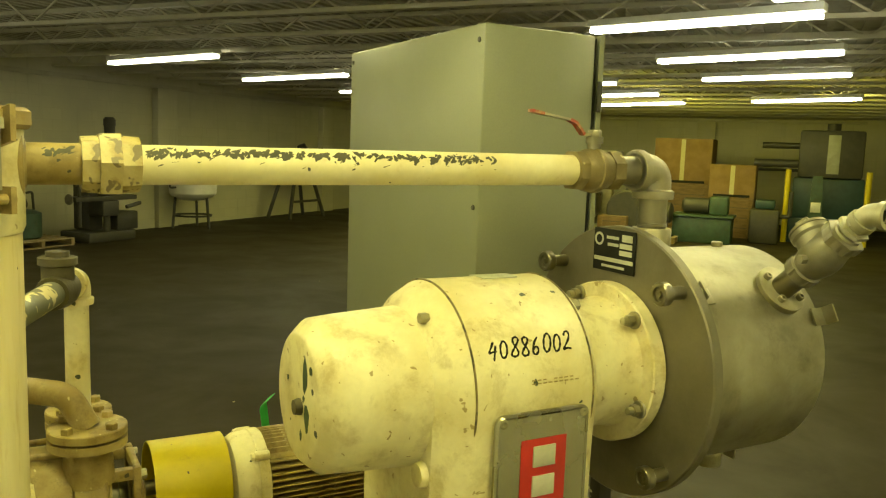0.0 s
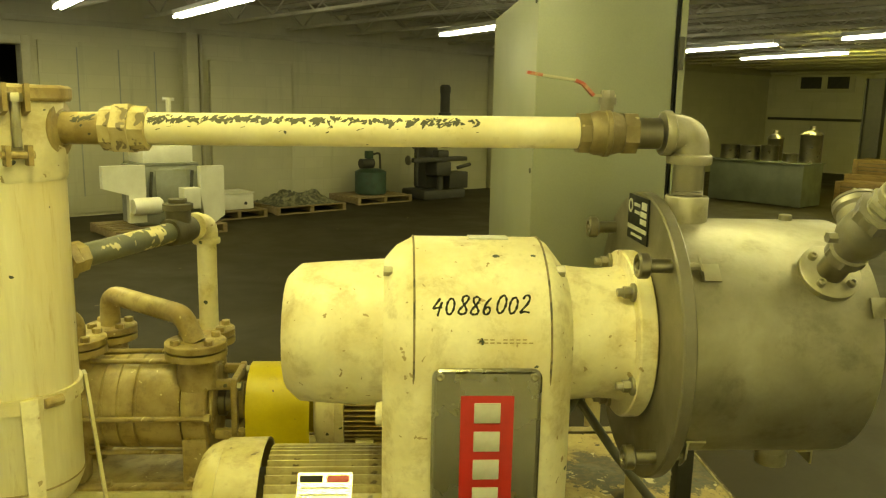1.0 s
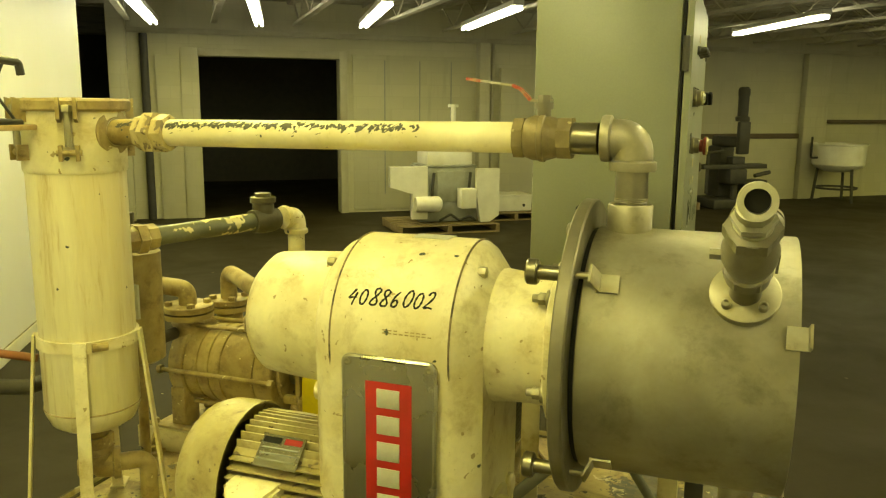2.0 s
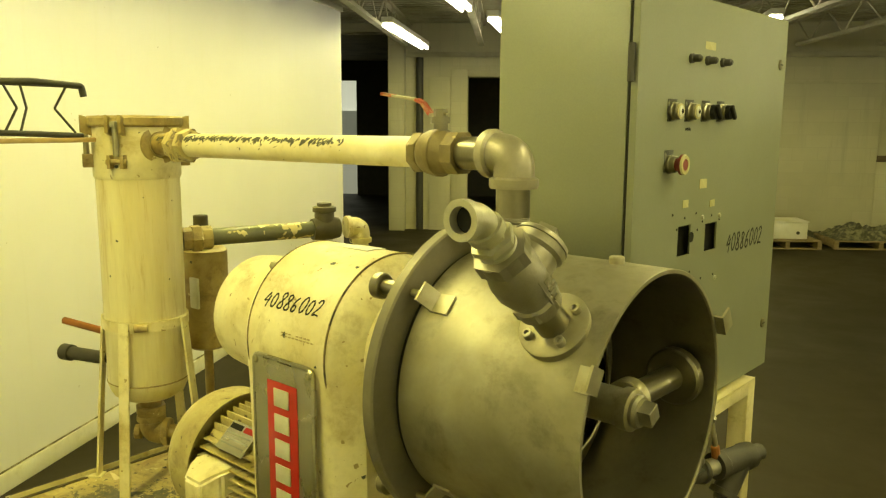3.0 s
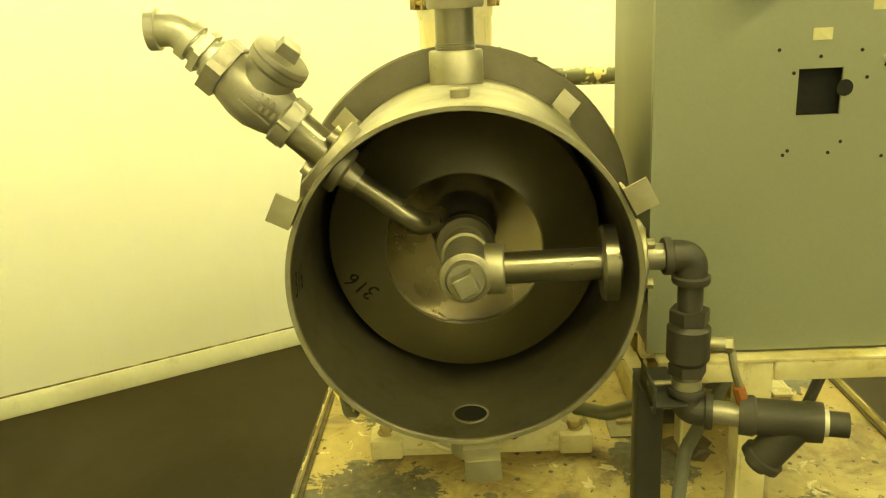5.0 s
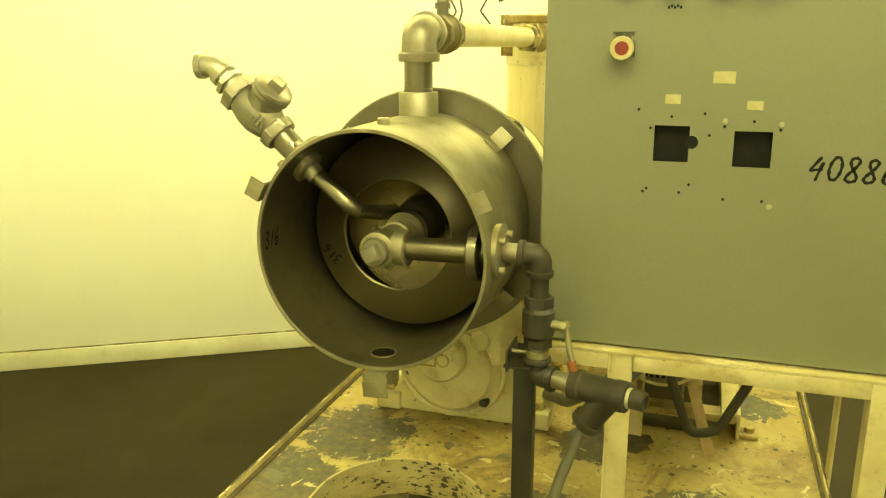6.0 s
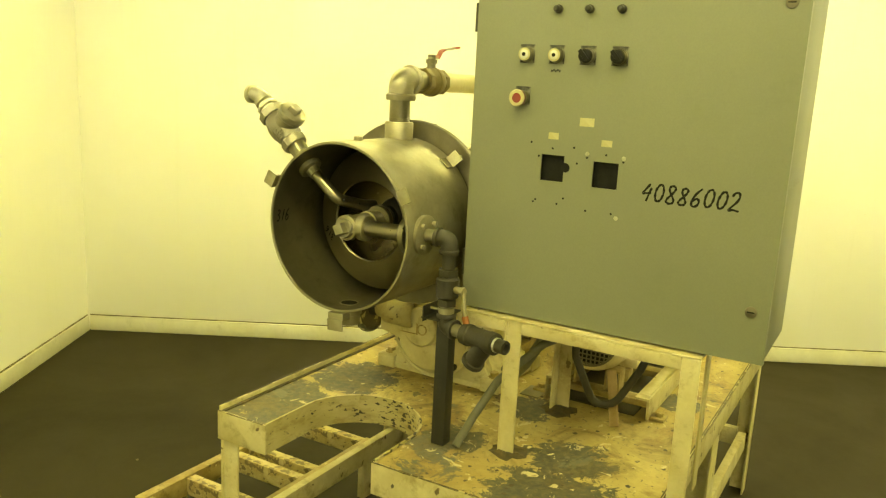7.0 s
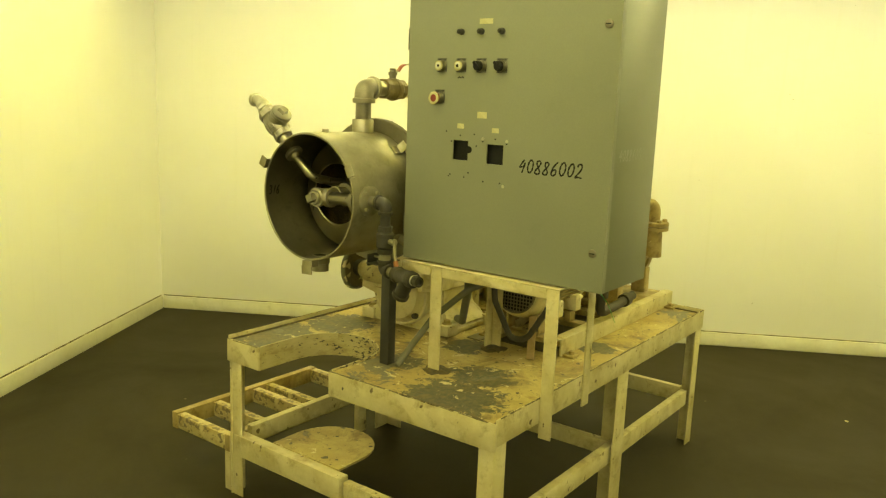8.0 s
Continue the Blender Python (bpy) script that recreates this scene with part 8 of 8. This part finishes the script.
def motor_on_stand():
    u, v = 17.1, 12.9
    top = thing("motor_stand", (u, v, 0), "dark motor set bolted on a splayed steel stand", "motor")
    part("motor", lathe(B(), [(0, 0), (0, 0.20), (0.08, 0.30), (0.50, 0.30), (0.56, 0.18), (0.56, 0)], (u - 0.72, v, 1.28), (1, 0, 0), 28), IRON_OR_SHADE, top)
    part("gearbox", box(B(), u - 0.15, u + 0.30, v - 0.22, v + 0.22, 1.02, 1.50, 0.05), IRON_OR_SHADE, top)
    part("pulley", lathe(B(), [(0, 0), (0, 0.20), (0.10, 0.20), (0.10, 0)], (u + 0.31, v, 1.28), (1, 0, 0), 24), MACHINE_GREY, top)
    part("hose", sweep(B(), [(u + 0.40, v, 1.38), (u + 0.80, v, 1.42), (u + 0.90, v, 0.95), (u + 0.62, v, 0.90)], 0.025, 8, 0.2), IRON_OR_SHADE, top)
    part("plate", box(B(), u - 0.70, u + 0.45, v - 0.25, v + 0.25, 0.95, 1.0, 0.006), IRON_OR_SHADE, top)
    part("brace", rod(B(), (u - 0.72, v - 0.28, 0.42), (u + 0.52, v - 0.28, 0.42), 0.03, 8), IRON_OR_SHADE, top)
    part("fan_head", lathe(B(), [(0, 0), (0, 0.13), (0.03, 0.16), (0.2, 0.15), (0.24, 0.0)], (u - 0.25, v - 0.15, 1.62), (0.3, -0.4, 0.2), 20), IRON_OR_SHADE, top)
    part("junction_box", box(B(), u + 0.02, u + 0.26, v - 0.34, v - 0.225, 1.10, 1.34, 0.02), MACHINE_GREY, top)
    for x, sx in ((u - 0.5, -0.35), (u + 0.3, 0.35)):
        for sy in (-0.2, 0.2):
            part("leg", rod(B(), (x, v + sy, 0.95), (x + sx, v + sy * 1.6, 0.0), 0.045, 8), IRON_OR_SHADE, top)
    in_hall(top)


def steel_pot(u, v, z, r, h, lid=False):
    top = thing("steel_pot", (u, v, z), "polished steel pot with a lid and clamps" if lid else "polished straight-sided steel pot", "pot", "steel pots")
    part("wall", lathe(B(), [(z, 0), (z, r), (z + h - 0.02, r), (z + h, r + 0.012), (z + h, r - 0.012), (z + 0.02, r - 0.012), (z + 0.02, 0)], (u, v, 0), (0, 0, 1), 28), POLISHED, top)
    if lid:
        part("lid", lathe(B(), [(z + h + 0.001, 0), (z + h + 0.001, r + 0.02), (z + h + 0.05, r * 0.9), (z + h + 0.09, 0.07), (z + h + 0.17, 0.06), (z + h + 0.17, 0)], (u, v, 0), (0, 0, 1), 28), POLISHED, top)
    in_hall(top)


TROUGH = surface("dull_green_sheet_steel", (0.10, 0.11, 0.07), (0.07, 0.075, 0.05), 0.5, 0.2, big=3.0, fine=60, bumps=0.1)


def trough_bench():
    top = thing("steel_trough", (15.9, 8.75, 0), "long dull green steel trough holding pots", "trough")
    part("tank", box(B(), 15.5, 16.3, 7.8, 9.72, 0.02, 0.80, 0.01), TROUGH, top)
    part("rim", box(B(), 15.47, 16.33, 7.77, 9.75, 0.801, 0.83, 0.006), TROUGH, top)
    for k in range(4):
        x, y = (15.5, 16.2)[k % 2], (7.85, 9.55)[k // 2]
        part("foot", box(B(), x, x + 0.1, y, y + 0.1, 0.0, 0.0195, 0), IRON_OR_SHADE, top)
    in_hall(top)
    steel_pot(15.85, 9.50, 0.831, 0.19, 0.28)
    steel_pot(15.85, 9.08, 0.831, 0.19, 0.28)
    steel_pot(15.85, 8.66, 0.831, 0.17, 0.30)
    steel_pot(16.15, 8.72, 0.831, 0.15, 0.42, True)
    steel_pot(15.75, 8.20, 0.831, 0.14, 0.17)
    steel_pot(16.10, 7.98, 0.831, 0.20, 0.52, True)


def carton(u, v, z, w, d, h, label, slots=True, group="cartons", name="carton", mat=None):
    top = thing(name, (u, v, z), label, "box", group)
    m = mat or CARTON
    part("side", box(B(), u - d / 2, u + d / 2, v - w / 2, v + w / 2, z, z + h, 0.008), m, top)
    if m is CRATE:
        for y in (v - w / 2 + 0.02, v + w / 2 - 0.11):
            part("batten", box(B(), u - d / 2 - 0.022, u - d / 2 - 0.0005, y, y + 0.09, z + 0.01, z + h - 0.01, 0.003), m, top)
        for j in range(1, 4):
            part("board_gap", box(B(), u - d / 2 - 0.002, u - d / 2 - 0.0004, v - w / 2 + 0.112, v + w / 2 - 0.112, z + h * j / 4, z + h * j / 4 + 0.012, 0), IRON_OR_SHADE, top)
    else:
        part("tape", box(B(), u - d / 2 - 0.002, u - d / 2 - 0.0005, v - 0.05, v + 0.05, z + 0.02, z + h - 0.02, 0), PAPER, top)
    if slots:
        part("hand_slot", box(B(), u - d / 2 - 0.004, u - d / 2 - 0.0022, v - w * 0.4, v + w * 0.4, z + 0.015, z + 0.075, 0), INK, top)
    in_hall(top)


def crate_stacks():
    pallet(21.0, 4.2, 1.5, 1.4)
    carton(21.0, 4.18, 0.13, 1.34, 1.1, 1.05, "large brown timber crate standing on a pallet", mat=CRATE, name="crate", group="crates", slots=False)
    carton(21.0, 4.18, 1.181, 1.34, 1.1, 1.08, "brown cardboard carton with a dark slot, stacked on another")
    carton(20.4, 2.98, 0.0, 1.0, 0.9, 0.92, "tall brown timber crate standing on the floor", False, "crates", "crate", CRATE)
    carton(20.4, 2.98, 0.921, 1.0, 0.9, 0.76, "brown carton with a dark slot, set on another")
    carton(18.2, 7.42, 0.0, 1.2, 0.8, 0.55, "low brown timber crate on the floor", False, "crates", "crate", CRATE)
    carton(18.2, 7.40, 0.551, 1.0, 0.7, 0.30, "shallow brown timber crate on another crate", False, "crates", "crate", CRATE)
    carton(17.2, 6.2, 0.0, 1.1, 0.8, 0.62, "brown timber crate on the floor", False, "crates", "crate", CRATE)
    carton(17.25, 6.25, 0.621, 0.62, 0.6, 0.24, "small brown timber crate on another crate", False, "crates", "crate", CRATE)
    carton(17.9, 5.2, 0.0, 0.62, 0.6, 0.50, "narrow brown timber crate on the floor", False, "crates", "crate", CRATE)
    carton(17.3, 7.4, 0.0, 0.9, 0.6, 0.45, "small brown timber crate on the floor", False, "crates", "crate", CRATE)


def green_machine():
    u, v = 18.5, 3.4
    top = thing("green_machine", (u, v, 0), "green cast machine base with a motor on top", "machine")
    part("base", box(B(), u - 0.4, u + 0.4, v - 0.6, v + 0.6, 0.0, 0.55, 0.03), MACHINE_GREEN, top)
    part("deck", box(B(), u - 0.45, u + 0.45, v - 0.64, v + 0.64, 0.551, 0.60, 0.01), MACHINE_GREEN, top)
    part("motor", lathe(B(), [(0, 0), (0, 0.17), (0.5, 0.17), (0.56, 0.1), (0.56, 0)], (u, v - 0.1, 0.78), (0, 1, 0), 22), IRON_OR_SHADE, top)
    part("gear_head", box(B(), u - 0.2, u + 0.2, v - 0.5, v - 0.12, 0.601, 1.0, 0.04), MACHINE_GREEN, top)
    in_hall(top)
    top = thing("small_engine", (19.2, 2.2, 0), "dark engine block with pipes on the floor", "engine")
    part("block", box(B(), 18.95, 19.45, 1.9, 2.5, 0.0, 0.75, 0.05), IRON_OR_SHADE, top)
    part("cover", box(B(), 19.0, 19.4, 2.0, 2.4, 0.751, 0.95, 0.04), MACHINE_TEAL, top)
    part("pipe", sweep(B(), [(19.2, 1.9, 0.6), (19.2, 1.7, 0.6), (19.2, 1.7, 1.15)], 0.05, 10, 0.08), IRON_OR_SHADE, top)
    in_hall(top)


def press():
    u = 20.4
    top = thing("platen_press", (u, 0.95, 0), "large dark press with teal frame and yellow posts", "press")
    part("bed", box(B(), u - 0.5, u + 0.6, 0.15, 1.85, 0.0, 0.55, 0.03), MACHINE_TEAL, top)
    part("frame", box(B(), u - 0.3, u + 0.4, 0.25, 1.70, 0.551, 1.45, 0.04), MACHINE_TEAL, top)
    part("head", box(B(), u - 0.4, u + 0.5, 0.32, 1.62, 1.451, 2.50, 0.05), IRON_OR_SHADE, top)
    part("head_panel", box(B(), u - 0.412, u - 0.401, 0.80, 1.05, 1.55, 2.40, 0.005), MACHINE_GREY, top)
    part("cap", rod(B(), (u, 0.95, 2.501), (u, 0.95, 2.66), 0.14, 16), IRON_OR_SHADE, top)
    part("guide_arm", rod(B(), (u - 0.2, 1.62, 2.15), (u - 0.2, 2.40, 2.15), 0.07, 12), IRON_OR_SHADE, top)
    part("guide_arm", rod(B(), (u - 0.2, 1.62, 1.75), (u - 0.2, 2.55, 1.75), 0.09, 12), IRON_OR_SHADE, top)
    for y in (0.20, 1.80):
        part("post", rod(B(), (u - 0.56, y, 0.0), (u - 0.56, y, 1.62), 0.06, 14), YELLOW, top)
    part("guard", slab(B(), [(u - 0.62, 1.05, 0.55), (u - 0.62, 1.35, 0.55), (u - 0.62, 1.30, 1.50), (u - 0.62, 1.10, 1.50)], (1, 0, 0), 0.05), MACHINE_GREEN, top)
    part("notice", box(B(), u - 0.626, u - 0.6205, 1.10, 1.30, 0.70, 0.92, 0.001), LABEL_W, top)
    in_hall(top)


def planetary_mixer():
    u, v = 19.0, 6.0
    top = thing("planetary_mixer", (u, v, 0), "dull steel upright mixer with a raised head", "mixer")
    part("base", box(B(), u - 0.4, u + 0.45, v - 0.45, v + 0.45, 0.0, 0.16, 0.03), MACHINE_GREY, top)
    part("column", box(B(), u + 0.1, u + 0.40, v - 0.45, v - 0.15, 0.161, 1.499, 0.03), STEEL_DARK, top)
    part("head", box(B(), u - 0.35, u + 0.42, v - 0.62, v + 0.62, 1.80, 1.90, 0.03), STEEL_DARK, top)
    part("gear_case", box(B(), u - 0.30, u + 0.40, v - 0.46, v + 0.40, 1.50, 1.779, 0.05), IRON_OR_SHADE, top)
    part("bowl", lathe(B(), [(0.30, 0.0), (0.34, 0.22), (0.50, 0.34), (0.90, 0.36), (0.92, 0.38), (0.92, 0.34), (0.5, 0.30), (0.4, 0)], (u - 0.1, v + 0.1, 0), (0, 0, 1), 28), POLISHED, top)
    part("shaft", rod(B(), (u - 0.1, v + 0.1, 0.8), (u - 0.1, v + 0.1, 1.499), 0.07, 14), POLISHED, top)
    part("bowl_stand", rod(B(), (u - 0.1, v + 0.1, 0.161), (u - 0.1, v + 0.1, 0.32), 0.2, 18), IRON_OR_SHADE, top)
    in_hall(top)
    u, v = 18.0, 4.6
    top = thing("blower", (u, v, 0.13), "dark round blower and motor on a pallet", "blower")
    part("scroll", lathe(B(), [(0, 0), (0, 0.40), (0.04, 0.44), (0.26, 0.44), (0.30, 0.40), (0.30, 0)], (u - 0.15, v + 0.35, 0.62), (1, 0, 0), 30), IRON_OR_SHADE, top)
    part("motor", lathe(B(), [(0, 0), (0, 0.22), (0.55, 0.22), (0.6, 0.14), (0.6, 0)], (u, v - 0.02, 0.62), (0, -1, 0), 22), IRON_OR_SHADE, top)
    part("foot", box(B(), u - 0.25, u + 0.25, v - 0.6, v + 0.7, 0.13, 0.20, 0.01), MACHINE_GREY, top)
    part("motor_saddle", box(B(), u - 0.15, u + 0.15, v - 0.5, v - 0.05, 0.201, 0.42, 0.01), MACHINE_GREY, top)
    part("outlet", box(B(), u - 0.1, u + 0.1, v + 0.2, v + 0.4, 1.05, 1.28, 0.02), IRON_OR_SHADE, top)
    in_hall(top)
    pallet(u, v, 1.0, 1.5)


def pressure_kettle(u, v):
    top = thing("pressure_kettle", (u, v, 0), "tarnished steel pressure kettle with clamps round its lid", "kettle")
    part("vessel", lathe(B(), [(0.35, 0), (0.38, 0.25), (0.50, 0.40), (0.60, 0.44), (0.90, 0.44), (0.91, 0.47), (0.97, 0.47), (0.98, 0.44), (1.20, 0.44), (1.21, 0.48), (1.27, 0.48), (1.27, 0)], (u, v, 0), (0, 0, 1), 32), IRON_OR_SHADE, top, "blackened vessel wall")
    part("lid", lathe(B(), [(1.271, 0.47), (1.31, 0.47), (1.36, 0.36), (1.45, 0.18), (1.48, 0.0)], (u, v, 0), (0, 0, 1), 32), POLISHED, top)
    for k in range(10):
        a = 2 * math.pi * k / 10
        x, y = u + 0.49 * math.cos(a), v + 0.49 * math.sin(a)
        part("clamp", box(B(), x - 0.03, x + 0.03, y - 0.03, y + 0.03, 1.17, 1.38, 0.01), IRON_OR_SHADE, top)
    for k in range(3):
        a = radians(20 + 120 * k)
        part("leg", rod(B(), (u + 0.34 * math.cos(a), v + 0.34 * math.sin(a), 0.5), (u + 0.4 * math.cos(a), v + 0.4 * math.sin(a), 0.0), 0.035, 10), IRON_OR_SHADE, top)
    part("nozzle", sweep(B(), [(u, v, 1.47), (u, v, 1.66), (u, v - 0.25, 1.66)], 0.04, 10, 0.06), STEEL_DARK, top)
    in_hall(top)


def steel_column():
    u, v = 20.0, 8.45
    bm = B()
    box(bm, u - 0.10, u + 0.10, v - 0.21, v - 0.18, 0.02, 2.55, 0.003)
    box(bm, u - 0.10, u + 0.10, v + 0.18, v + 0.21, 0.02, 2.55, 0.003)
    box(bm, u - 0.012, u + 0.012, v - 0.179, v + 0.179, 0.02, 2.55, 0)
    box(bm, u - 0.25, u + 0.25, v - 0.3, v + 0.3, 0.0, 0.0195, 0)
    in_hall(solo("steel_upright", bm, IRON_OR_SHADE, "dark steel upright standing on a foot plate", "upright"))


def floor_litter():
    rng = random.Random(8)
    for k in range(14):
        u, v = rng.uniform(2.0, 14), rng.uniform(3.5, 11)
        if k < 4:
            u, v = rng.uniform(0.6, 5.0), rng.uniform(0.5, 1.6) if k % 2 else rng.uniform(4.4, 6)
        s = rng.uniform(0.006, 0.018)
        a = rng.uniform(0, 3)
        bm = B()
        slab(bm, [(u + s * math.cos(a + t) * rng.uniform(0.6, 1.3), v + s * 0.5 * math.sin(a + t) * rng.uniform(0.6, 1.3), 0.0) for t in (0, 1.3, 2.5, 3.6, 5.0)], (0, 0, 1), 0.003)
        in_hall(solo("paint_flake", bm, PAPER, "small pale flake lying on the dark floor", "flake", "floor litter"))


white_machine()
box_on_pallet()
pallet(7.6, 12.6, 1.3, 1.0)
heap(7.6, 12.6, 1.2, 0.9, 0.129, 0.19, 3, "tarpaulin", "crumpled drab tarpaulin heaped on a pallet", TARP)
heap(6.95, 12.9, 0.5, 0.5, 0.0, 0.15, 9, "tarpaulin", "drab sack slumped on the floor between pallets", TARP)
compressor()
milling_machine()
kettle(13.4, 13.0)
motor_on_stand()
trough_bench()
crate_stacks()
green_machine()
press()
planetary_mixer()
pressure_kettle(18.1, 6.28)
steel_column()
floor_litter()
